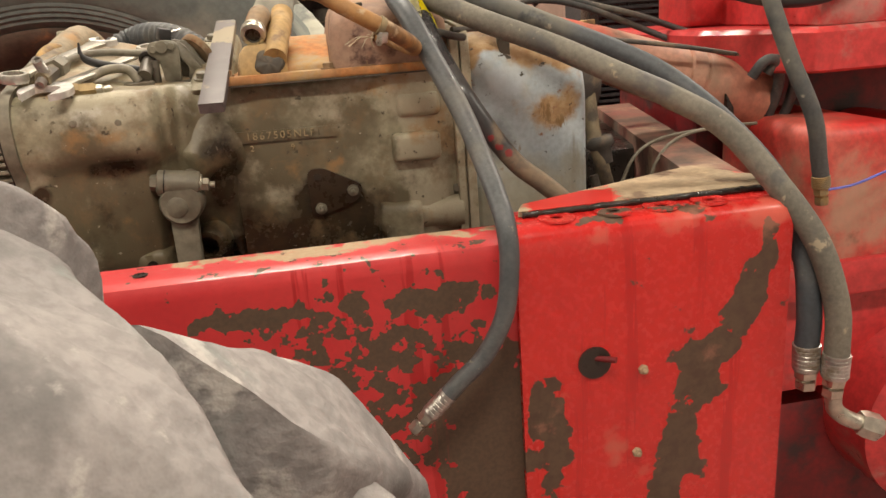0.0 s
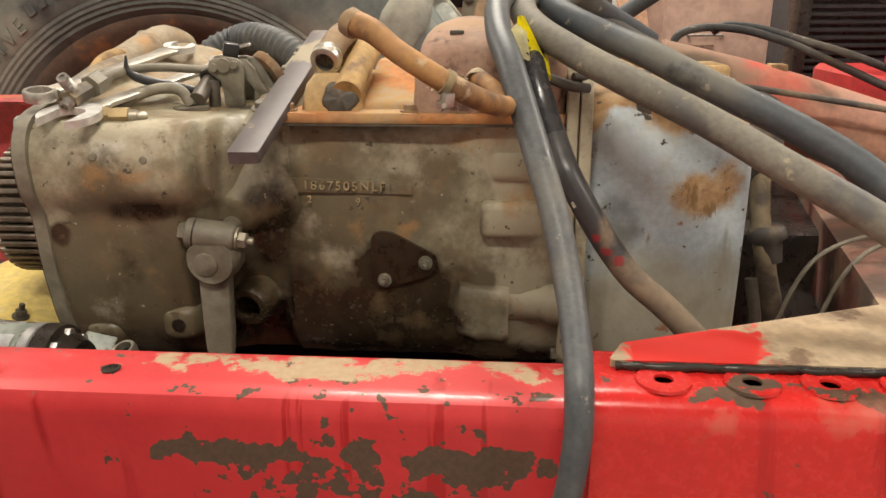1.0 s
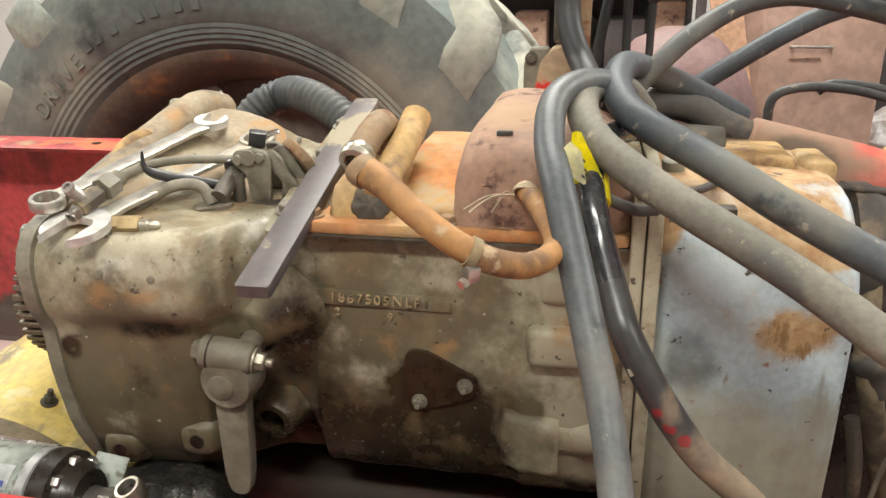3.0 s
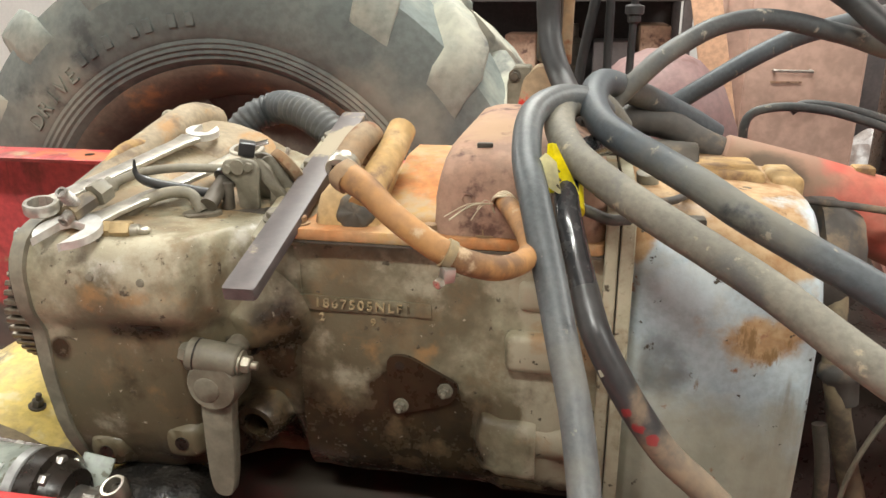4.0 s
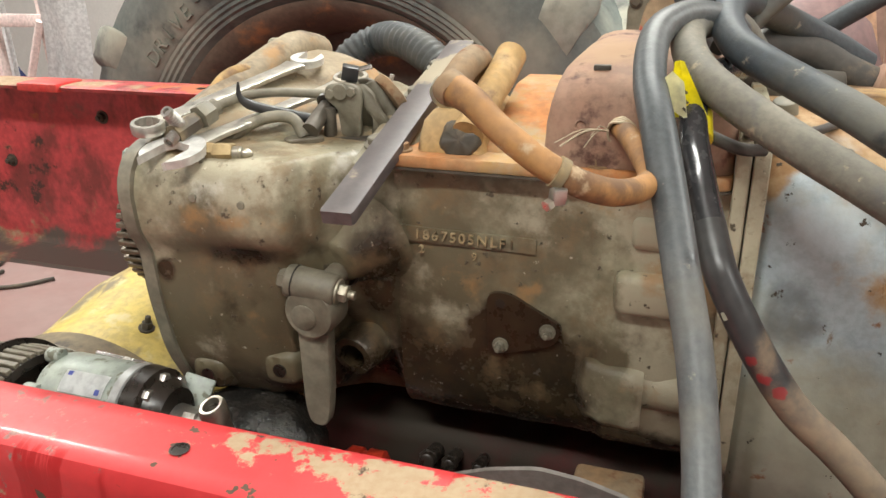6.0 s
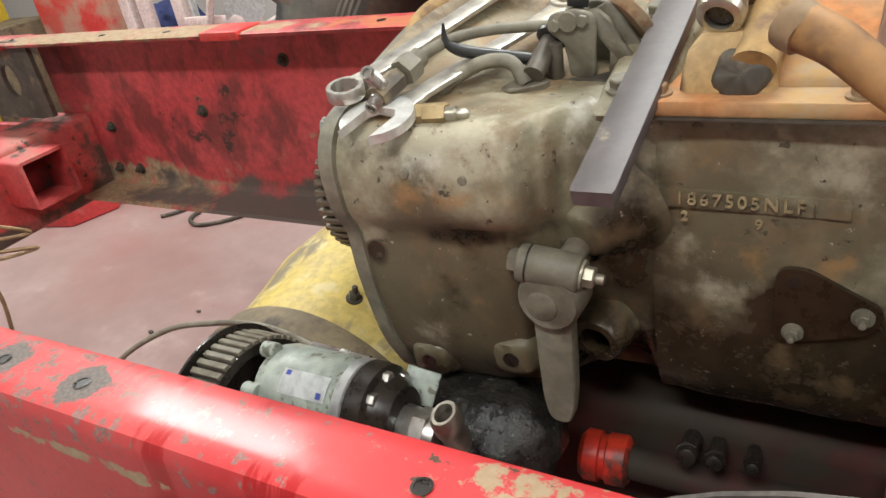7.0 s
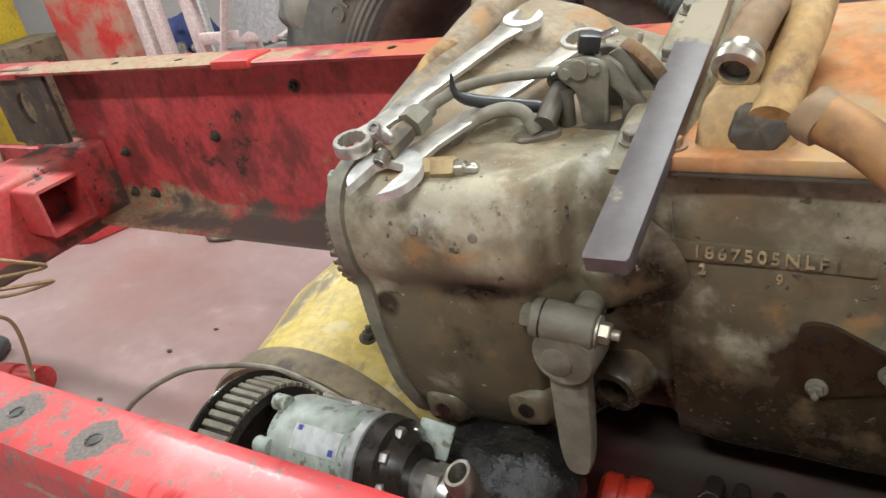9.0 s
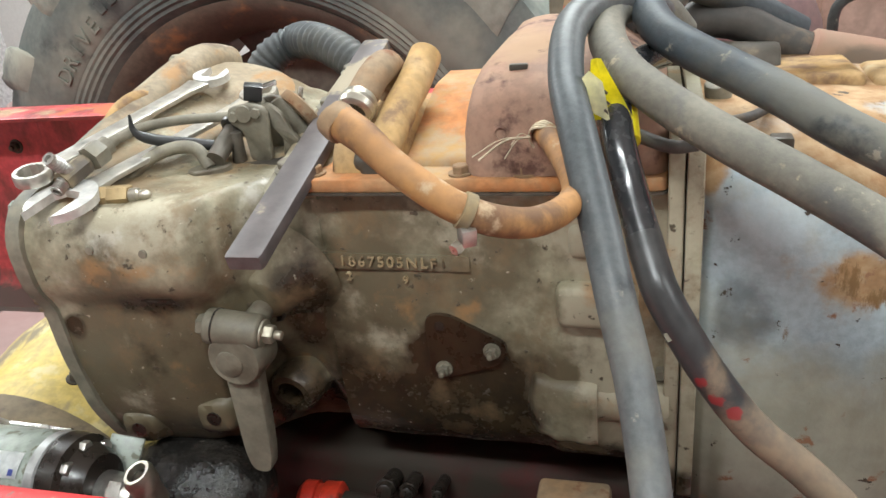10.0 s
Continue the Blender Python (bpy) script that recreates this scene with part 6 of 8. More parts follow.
vs = [bm.verts.new(p) for p in ((0.366, -0.074, 1.490), (0.359, -0.076, 1.530), (0.346, -0.070, 1.540), (0.322, -0.062, 1.514))]
bm.faces.new(vs)
bmesh.ops.solidify(bm, geom=bm.faces[:], thickness=0.0008)
part("folded_corner", bm, "tag_back", tag)
for i in range(3):
    bm = bmesh.new()
    c = Vector((0.3635 - 0.002 * i, -0.0735 + 0.002 * i, 1.500 + 0.010 * i))
    box(bm, -0.0045, 0.0045, -0.0006, 0.0006, -0.0012, 0.0012, m=Matrix.Translation(c) @ pose(0, 0, 0, 0, 40, 0))
    part("pen_mark", bm, "iron_dark", tag)
tag.location += Vector((0.002, -0.004, -0.011))

# hoses that rise from the valve behind, and the thin ones beside them
BACK = (("thick black hydraulic hose rising behind the others", "hose_dark", [(0.40, 0.24, 1.52), (0.367, 0.28, 1.545), (0.349, 0.33, 1.569), (0.331, 0.36, 1.608), (0.323, 0.38, 1.652), (0.320, 0.385, 1.706), (0.321, 0.39, 1.819), (0.34, 0.40, 2.1)], 0.0200),
        ("black hydraulic hose arching over towards the cabinet", "hose", [(0.415, 0.205, 1.525), (0.436, 0.22, 1.554), (0.463, 0.23, 1.581), (0.495, 0.25, 1.609), (0.529, 0.28, 1.629), (0.57, 0.30, 1.650), (0.614, 0.32, 1.661), (0.656, 0.33, 1.663), (0.70, 0.34, 1.657), (0.744, 0.345, 1.646), (0.787, 0.35, 1.635), (0.847, 0.355, 1.616), (0.95, 0.36, 1.60), (1.08, 0.36, 1.60), (1.3, 0.36, 1.66)], 0.0148),
        ("blue-black hydraulic hose with a cut end", "hose_blue", [(0.50, 0.45, 1.485), (0.542, 0.45, 1.515), (0.583, 0.45, 1.543), (0.645, 0.455, 1.583), (0.689, 0.46, 1.608), (0.731, 0.46, 1.629), (0.775, 0.465, 1.643), (0.819, 0.47, 1.654), (0.873, 0.48, 1.666), (1.0, 0.49, 1.70), (1.2, 0.5, 1.77)], 0.0160),
        ("short thick hose pushed into the red tube", "hose_mud", [(0.42, 0.26, 1.50), (0.46, 0.285, 1.512), (0.515, 0.30, 1.505), (0.57, 0.302, 1.476), (0.66, 0.30, 1.437)], 0.0245),
        ("dark hydraulic hose lying under the others", "hose_mud", [(0.46, 0.30, 1.46), (0.52, 0.30, 1.45), (0.58, 0.29, 1.425), (0.64, 0.28, 1.39)], 0.0190),
        ("thick dark hose looping in front of the red hood", "hose_dark", [(0.655, 0.38, 1.775), (0.719, 0.36, 1.728), (0.773, 0.33, 1.689), (0.817, 0.30, 1.648), (0.90, 0.26, 1.595), (1.02, 0.21, 1.535), (1.14, 0.15, 1.475), (1.28, 0.12, 1.462), (1.45, 0.14, 1.52), (1.6, 0.18, 1.62)], 0.0185))
for label, material, pts, r in BACK:
    hydraulic(label, material, pts, r)
h = hydraulic("dark hydraulic hose with a brass end hanging beside the tank", "hose", [(1.04, 0.05, 1.70), (1.07, 0.0, 1.52), (1.10, -0.06, 1.36), (1.135, -0.10, 1.24), (1.155, -0.10, 1.15), (1.163, -0.10, 1.11)], 0.0165)
crimp(h, (1.162, -0.10, 1.115), (0.12, 0, -1), 0.0150, 0.028, "brass")
for k, pts in enumerate(([(0.684, 0.55, 1.36), (0.683, 0.55, 1.441), (0.683, 0.55, 1.463), (0.689, 0.55, 1.481), (0.706, 0.55, 1.493), (0.74, 0.55, 1.50), (0.779, 0.55, 1.50), (0.829, 0.55, 1.494), (0.879, 0.55, 1.481), (0.938, 0.55, 1.461), (1.05, 0.54, 1.412), (1.2, 0.52, 1.345)], [(0.765, 0.565, 1.490), (0.785, 0.565, 1.503), (0.821, 0.56, 1.503), (0.87, 0.56, 1.495), (0.939, 0.56, 1.476), (1.06, 0.55, 1.44), (1.2, 0.53, 1.385)], [(0.43, -0.02, 1.455), (0.50, 0.02, 1.452), (0.56, 0.10, 1.448), (0.70, 0.16, 1.425), (0.85, 0.2, 1.40), (1.0, 0.2, 1.375), (1.15, 0.22, 1.345)])):
    bm = bmesh.new()
    sweep(bm, pts, 0.0085 if k < 2 else 0.0055, 10, 7)
    solo("control_cable", bm, "hose" if k < 2 else "hose_mud", "thin dusty black control cable running to the machine's red body", "cable", group="control cables")
bm = bmesh.new()
sweep(bm, [(0.355, -0.02, 1.465), (0.395, -0.045, 1.455), (0.425, -0.05, 1.445), (0.45, -0.03, 1.44)], 0.007, 10, 6)
solo("control_cable", bm, "hose_mud", "short dark cable crossing under the hoses", "cable")
for x0, x1, y, r in ((0.399, 0.374, 0.62, 0.0105), (0.426, 0.427, 0.62, 0.0090), (0.471, 0.469, 0.60, 0.0075)):
    bm = bmesh.new()
    sweep(bm, [(2 * x0 - x1, y, 1.85), (x0, y, 1.696), (x1, y, 1.55), (x1, y - 0.03, 1.44), (x1, y - 0.06, 1.38)], r, 10, 6)
    if y == 0.60:
        lathe(bm, (x0, y, 1.645), (0, 0, 1), [(0, 0.008), (0.004, 0.013), (0.016, 0.013), (0.018, 0.018), (0.032, 0.018), (0.036, 0.008)], 12)
    solo("control_rod", bm, "hose_dark", "dark upright control rod behind the hoses", "control rod", group="control rods")
for k, (y, z0) in enumerate(((0.05, 1.05), (0.02, 1.06))):
    bm = bmesh.new()
    x = 0.80 + 0.05 * k
    sweep(bm, [(x - 0.03, y, z0 - 0.12), (x - 0.02, y, z0), (x + 0.02, y + 0.01, z0 + 0.10), (x + 0.09, y + 0.04, z0 + 0.135), (x + 0.2, y + 0.08, z0 + 0.14), (x + 0.30, y + 0.1, z0 + 0.135)], 0.0038, 8, 7)
    solo("thin_wire", bm, "iron_grey", "thin grey wire looping over the cross rail", "wire", group="loose wires")
# crusty pipe beside the flywheel housing
st = thing("steering_pipe", "crusty dirt-caked pipe with a collar beside the flywheel housing", "pipe", (0.78, 0.1, 1.0))
bm = bmesh.new()
sweep(bm, [(0.755, 0.14, 1.30), (0.757, 0.12, 1.22), (0.763, 0.095, 1.16), (0.785, 0.09, 1.07), (0.813, 0.09, 0.98), (0.835, 0.09, 0.86)], 0.0165, 14, 6)
rough_up(bm, 0.002, 50)
part("pipe", bm, "band", st, "", 60)
bm = bmesh.new()
lathe(bm, (0.764, 0.105, 1.205), (0.15, -0.1, -1), [(0, 0.026), (0.006, 0.031), (0.020, 0.031), (0.026, 0.024), (0.06, 0.022)], 18)
rough_up(bm, 0.003, 50)
part("collar", bm, "hose_mud", st, "", 60)
bm = bmesh.new()
lathe(bm, (0.725, 0.20, 1.33), (1, 0, 0), [(0, 0.09), (0.03, 0.088), (0.06, 0.07), (0.07, 0.03)], 24)
rough_up(bm, 0.003, 30)
part("dirt_cap", bm, "hose_mud", st, "", 60)
bm = bmesh.new()
sweep(bm, [(0.735, 0.06, 1.13), (0.745, 0.05, 1.07), (0.75, 0.05, 1.01)], 0.010, 10, 5)
part("side_pipe", bm, "iron_dark", st)

# ---------------------------------------------------------------- wheels
def tread_bar(cx, cy, cz, R, width, a0, sweep_a, sgn, h, w, y_in, fall=0.16, ramp=0.62):
    """One angled tread bar, from the tyre's middle out over its shoulder."""
    bm = bmesh.new()
    rings = []
    for i in range(7):
        t = i / 6
        y = y_in + (width / 2 - y_in) * t
        a = a0 + sweep_a * t
        drop = 0.0 if t < 0.6 else fall * R * ((t - 0.6) / 0.4) ** 2
        ring = []
        for u, v in ((-w * ramp, -0.03), (-w * (0.45 + (ramp - 0.62) * 0.5), h * 0.70), (-w * 0.36, h), (w * 0.36, h), (w * 0.45, h * 0.75), (w * 0.62, -0.03)):
            aa = a + u / R
            r = R + v - drop
            ring.append((cx + r * math.sin(aa), cy + sgn * y, cz + r * math.cos(aa)))
        rings.append(ring)
    loft(bm, rings)
    return bm


# wheel beyond the far rail
wheel = thing("tractor_wheel", "large dusty tractor wheel with black tyre and rusty rim", "tractor wheel", (-0.57, 1.2, 0.0))
WX, WZ, WY = -0.57, 0.955, 1.22
bm = bmesh.new()
lathe(bm, (WX, WY, WZ), (0, -1, 0), [(-0.27, 0.56), (-0.29, 0.62), (-0.31, 0.74), (-0.26, 0.86), (-0.12, 0.905), (0.12, 0.905), (0.25, 0.865), (0.30, 0.78), (0.315, 0.70), (0.305, 0.645), (0.300, 0.640), (0.302, 0.630), (0.297, 0.625), (0.299, 0.616), (0.292, 0.611), (0.293, 0.602), (0.284, 0.597), (0.284, 0.588), (0.27, 0.580), (0.25, 0.562)], 96, False)
tyre = part("tyre", bm, "tyre", wheel, "dusty black tyre with ribs round the bead")
for i in range(20):
    for sgn, off in ((-1, 0.0), (1, 0.5)):
        a0 = 2 * math.pi * (i + off) / 20
        bm = tread_bar(WX, WY, WZ, 0.90, 0.60, a0, 0.26, sgn, 0.045, 0.135, 0.0)
        bmesh.ops.subdivide_edges(bm, edges=bm.edges[:], cuts=1, use_grid_fill=True)
        rough_up(bm, 0.008, 11, i * 1.3 + off)
        part("tread_bar", bm, "lug", tyre, "", 60)
bm = bmesh.new()
lathe(bm, (WX, WY, WZ), (0, -1, 0), [(-0.26, 0.555), (-0.265, 0.575), (-0.22, 0.50), (0.10, 0.49), (0.20, 0.51), (0.24, 0.545), (0.262, 0.572), (0.268, 0.572), (0.266, 0.560), (0.248, 0.540), (0.21, 0.500), (0.10, 0.472), (-0.22, 0.480)], 96, False)
rim = part("rim", bm, "rim", wheel, "rusty brown steel rim")
# the disc leaves slots open by the rim, between short arms
bm = bmesh.new()
lathe(bm, (WX, WY, WZ), (0, -1, 0), [(-0.05, 0.0), (-0.05, 0.20), (-0.025, 0.425), (-0.015, 0.43), (0.012, 0.43), (0.018, 0.425), (0.055, 0.22), (0.10, 0.16), (0.16, 0.14), (0.17, 0.0)], 56)
part("wheel_disc", bm, "rim", wheel)
for i in range(5):
    a = radians(-9 + 72 * i)
    bm = bmesh.new()
    m = Matrix.Translation((WX, WY, WZ)) @ Matrix.Rotation(a, 4, "Y")
    o = fillet([(-0.085, 0.15), (0.085, 0.15), (0.055, 0.40), (0.10, 0.485), (-0.10, 0.485), (-0.055, 0.40)], 0.02, 3)
    prism(bm, o, 1, -0.03, 0.03, 0.006)
    bmesh.ops.transform(bm, matrix=m, verts=bm.verts)
    part("spoke", bm, "iron_dark", rim)
# words moulded on the sidewall: one can be read, the others stay bars
for i, letter in enumerate("DRIVE"):
    a = -51.8 + 3.75 * i
    me = text_mesh(letter, 0.062, 0.004)
    me.transform(Matrix.Translation((WX, WY, WZ)) @ Matrix.Rotation(radians(a), 4, "Y") @ pose(0, -0.3135, 0.655, 90, 0, 0))
    me.materials.append(M["tyre"])
    ob = new("moulded_letter", me)
    ob.parent = tyre
    ob.matrix_parent_inverse = tyre.matrix_world.inverted()
for a in (-32, -28.7, -24.2, -17.2, -13.5, -7.6, -3.5):
    bm = bmesh.new()
    m = Matrix.Translation((WX, WY, WZ)) @ Matrix.Rotation(radians(a), 4, "Y")
    box(bm, -0.012, 0.012, -0.3170, -0.308, 0.672, 0.708, 0.002, 1)
    bmesh.ops.transform(bm, matrix=m, verts=bm.verts)
    part("moulded_mark", bm, "tyre", tyre)

# wheel on the camera's side of the frame
near = thing("tractor_wheel", "grey dusty tractor wheel with worn tread bars beside the red rail", "tractor wheel", (-0.55, -0.95, 0.0))
NX, NY, NZ = -0.459, -0.939, 0.740
bm = bmesh.new()
lathe(bm, (NX, NY, NZ), (0, -1, 0), [(-0.165, 0.35), (-0.190, 0.42), (-0.205, 0.490), (-0.185, 0.620), (-0.130, 0.658), (0.130, 0.658), (0.185, 0.620), (0.205, 0.490), (0.190, 0.42), (0.165, 0.35)], 72)
rough_up(bm, 0.006, 9)
ntyre = part("tyre", bm, "tyre_near", near, "", 60)
for i in range(10):
    for sgn, off in ((-1, 0.0), (1, 0.5)):
        bm = tread_bar(NX, NY, NZ, 0.648, 0.445, 2 * math.pi * (i + off - 0.181) / 10, 0.381, sgn, 0.100, 0.201, -0.02, 0.25, 0.80)
        bmesh.ops.subdivide_edges(bm, edges=bm.edges[:], cuts=3, use_grid_fill=True)
        for k in range(3):
            bmesh.ops.smooth_vert(bm, verts=bm.verts, factor=0.5, use_axis_x=True, use_axis_y=True, use_axis_z=True)
        rough_up(bm, 0.009, 8, i * 1.7 + off)
        rough_up(bm, 0.0035, 38, i * 1.7 + off)
        part("tread_bar", bm, "tyre_near", ntyre, "", 85)
bm = bmesh.new()
lathe(bm, (NX, NY, NZ), (0, -1, 0), [(-0.155, 0.35), (-0.16, 0.37), (-0.14, 0.33), (-0.05, 0.31), (-0.04, 0.12), (-0.02, 0.0)], 48)
lathe(bm, (NX, NY, NZ), (0, -1, 0), [(0.155, 0.35), (0.16, 0.37), (0.14, 0.33), (-0.04, 0.31)], 48, cap=False)
part("rim", bm, "rim", near)

# ---------------------------------------------------------------- pump, drum and what hangs under the gearbox
yd = thing("yellow_drum", "scuffed yellow steel drum housing with a brown band, below the gearbox", "drum housing", (-0.60, 0.15, 0.5))
bm = bmesh.new()
lathe(bm, (-0.60, 0.0, 0.770), (0, 1, 0), [(-0.005, 0.20), (-0.004, 0.256), (0.02, 0.262), (0.09, 0.272), (0.20, 0.294), (0.30, 0.292), (0.40, 0.255), (0.46, 0.18), (0.46, 0.0)], 72)
rough_up(bm, 0.003, 14)
part("shell", bm, "yellow_drum", yd, "", 60)
bm = bmesh.new()
lathe(bm, (-0.60, -0.055, 0.770), (0, 1, 0), [(0, 0.15), (0, 0.264), (0.008, 0.270), (0.048, 0.270), (0.054, 0.258)], 72)
part("band", bm, "band", yd, "brown steel band")
p = Vector((-0.5206, 0.063, 1.026))
bolt(yd, p, (0.3, 0, 0.95), 0.010, 0.012, "iron_dark", True, 0.012)
bm = bmesh.new()
box(bm, -0.85, -0.35, 0.02, 0.42, 0.46, 0.62, 0.02)
rod(bm, (-0.6, 0.2, 0.0), (-0.6, 0.2, 0.5), 0.06, seg=20)
part("stand", bm, "iron_dark", yd)

tw2 = thing("toothed_wheel", "black toothed belt wheel beside the pump", "toothed wheel", (-0.56, -0.21, 0.99))
bm = bmesh.new()
lathe(bm, (-0.552, -0.205, 0.995), (1, 0, 0), [(0, 0.0), (0, 0.110), (0.004, 0.118), (0.056, 0.118), (0.058, 0.106), (0.050, 0.100), (0.046, 0.03), (0.10, 0.028)], 56)
part("disc", bm, "iron_black", tw2)
bm = bmesh.new()
box(bm, -0.0265, 0.0265, -0.0047, 0.0047, 0.112, 0.1235, 0.0012, 1)
tooth = mesh_of("tooth", bm, "iron_grey")
for i in range(52):
    ob = new("tooth", tooth)
    ob.matrix_world = pose(-0.524, -0.205, 0.995, i * 360 / 52, 0, 0)
    ob.parent = tw2
    ob.matrix_parent_inverse = Matrix.Translation(-Vector(tw2.location))
bm = bmesh.new()
lathe(bm, (-0.558, -0.205, 0.995), (1, 0, 0), [(0, 0.112), (0, 0.131), (0.004, 0.131), (0.005, 0.112)], 56)
part("rim_plate", bm, "iron_black", tw2)

pump = thing("hydraulic_pump", "pale grey hydraulic pump with a white sticker, between rail and gearbox", "pump", (-0.36, -0.205, 1.07))
bm = bmesh.new()
lathe(bm, (-0.475, -0.205, 1.070), (1, 0.0, 0), [(0, 0.0), (0, 0.046), (0.006, 0.052), (0.02, 0.0545), (0.145, 0.0545), (0.150, 0.052)], 40)
rough_up(bm, 0.0012, 40)
body = part("body", bm, "pump", pump, "", 60)
bm = bmesh.new()
lathe(bm, (-0.333, -0.205, 1.070), (1, 0, 0), [(0, 0.0535), (0.002, 0.0555), (0.016, 0.0555), (0.018, 0.053)], 40)
part("band", bm, "grey_metal", pump)
for sy, sz in ((-0.045, 0.030), (-0.05, -0.02), (0.0, 0.055)):
    bm = bmesh.new()
    rod(bm, (-0.480, -0.205 + sy, 1.070 + sz), (-0.455, -0.205 + sy, 1.070 + sz), 0.010, seg=14, bevel=0.002)
    part("lug", bm, "pump", body)
def curved_sheet(x0, x1, a0, a1, r, n=8):
    bm = bmesh.new()
    rows = []
    for i in range(n + 1):
        a = radians(a0 + (a1 - a0) * i / n)
        rows.append([bm.verts.new((x, -0.205 - r * math.sin(a), 1.070 + r * math.cos(a))) for x in (x0, x1)])
    for p, q in zip(rows, rows[1:]):
        bm.faces.new((p[0], p[1], q[1], q[0]))
    bmesh.ops.solidify(bm, geom=bm.faces[:], thickness=0.0005)
    return bm
sticker = part("sticker", curved_sheet(-0.422, -0.342, 20, 50, 0.0562), "label", body, "white sticker with blue marks")
part("print_mark", curved_sheet(-0.416, -0.408, 22, 28, 0.0570, 3), "blue_ink", sticker)
part("print_mark", curved_sheet(-0.356, -0.348, 40, 47, 0.0570, 3), "blue_ink", sticker)
bm = bmesh.new()
lathe(bm, (-0.316, -0.205, 1.070), (1, 0, 0), [(0, 0.050), (0.004, 0.056), (0.030, 0.054), (0.034, 0.045), (0.045, 0.042), (0.06, 0.034)], 32)
head = part("end_cap", bm, "iron_black", pump)
for a in (-60, -15, 30, 75, 120):
    p = Vector((-0.284, -0.205 - 0.042 * math.sin(radians(a)), 1.070 + 0.042 * math.cos(radians(a))))
    bolt(head, p, (1, 0, 0), 0.0085, 0.010, "steel", False)
bm = bmesh.new()
rod(bm, (-0.262, -0.205, 1.060), (-0.20, -0.208, 1.055), 0.024, seg=18, bevel=0.003)
hexagon(bm, (-0.235, -0.207, 1.056), (1, 0, -0.05), 0.029, 0.022)
part("outlet", bm, "steel", pump)
bm = bmesh.new()
lathe(bm, (-0.176, -0.205, 1.050), (-0.05, -0.25, 1), [(0, 0.016), (0.030, 0.016), (0.034, 0.0185), (0.052, 0.0185), (0.058, 0.0155), (0.058, 0.0118), (0.03, 0.0115)], 24)
portp = part("port", bm, "zinc", pump, "open zinc port")
bm = bmesh.new()
lathe(bm, (-0.1785, -0.2172, 1.096), (-0.05, -0.25, 1), [(0, 0.0118), (0.001, 0.0118)], 18)
part("bore", bm, "iron_black", portp)
bm = bmesh.new()
rod(bm, (-0.432, -0.168, 1.113), (-0.332, -0.166, 1.107), 0.004, seg=10)
part("tie_rod", bm, "chrome", pump)
pump.location, pump.scale = (-0.34, -0.205, 1.073), (0.9, 1.1, 1.1)
bm = bmesh.new()
box(bm, -0.022, 0.022, -0.003, 0.003, -0.022, 0.022, 0.002, m=pose(-0.256, -0.150, 1.075, -40, 18, 12))
solo("bent_plate", bm, "pump", "pale bent sheet-metal plate by the pump", "metal plate")
bm = bmesh.new()
sweep(bm, [(-1.02, -0.22, 0.70), (-0.98, -0.2, 0.84), (-0.90, -0.16, 0.965), (-0.80, -0.11, 1.025), (-0.70, -0.085, 1.044), (-0.60, -0.075, 1.052), (-0.50, -0.085, 1.045), (-0.43, -0.10, 1.03), (-0.36, -0.12, 1.0)], 0.0048, 8, 6)
solo("thin_wire", bm, "iron_grey", "thin dull wire running from the pump over the floor", "wire")

# oily lump, coupling and axle below
bm = bmesh.new()
bmesh.ops.create_icosphere(bm, subdivisions=4, radius=1.0)
bmesh.ops.scale(bm, vec=(0.125, 0.10, 0.085), verts=bm.verts)
bmesh.ops.translate(bm, vec=(-0.235, -0.07, 0.940), verts=bm.verts)
rough_up(bm, 0.012, 20)
rough_up(bm, 0.004, 70)
axle = thing("drive_axle", "dark oily drive axle and propeller shaft under the gearbox", "axle", (0.1, 0.1, 0.8))
part("oily_casing", bm, "oily_lump", axle, "wet black oily lump", 60)
bm = bmesh.new()
lathe(bm, (-0.125, 0.025, 0.842), (1, 0.1, -0.05), [(0, 0.030), (0.008, 0.038), (0.028, 0.038), (0.030, 0.033), (0.038, 0.033), (0.040, 0.038), (0.066, 0.038), (0.072, 0.030)], 28)
part("coupling", bm, "hot_red", axle, "bright red coupling")
# Shaft, casing and fittings are coloured dark for the shade under the gearbox.
bm = bmesh.new()
rod(bm, (-0.06, 0.03, 0.84), (0.95, 0.05, 0.80), 0.024, seg=22)
part("shaft", bm, "shaded_oily_red", axle)
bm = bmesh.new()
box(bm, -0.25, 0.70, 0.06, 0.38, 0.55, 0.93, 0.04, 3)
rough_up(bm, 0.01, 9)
part("axle_casing", bm, "shaded_oily_red", axle, "dark oily red casing, coloured for the shade under the gearbox", 60)
for x, y, r in ((0.025, 0.02, 0.013), (0.06, 0.02, 0.011), (0.105, 0.025, 0.009), (0.30, 0.02, 0.014)):
    bm = bmesh.new()
    rod(bm, (x, y + 0.08, 0.87), (x + 0.01, y - 0.03, 0.915), r, seg=18, bevel=0.004)
    hexagon(bm, (x + 0.007, y - 0.005, 0.905), (0.01, -0.11, 0.045), r * 1.25, 0.012)
    part("valve_body", bm, "iron_black", axle)
bm = bmesh.new()
box(bm, 0.26, 0.36, -0.06, 0.03, 0.86, 0.94, 0.008)
part("rusty_block", bm, "rust_pipe", axle)
# Made-up black block that fills the dark space down to the floor.
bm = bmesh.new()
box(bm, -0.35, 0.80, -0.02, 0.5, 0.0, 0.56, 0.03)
part("dark_fill_block", bm, "iron_black", axle)
# grey plate leaning inside the rail
bm = bmesh.new()
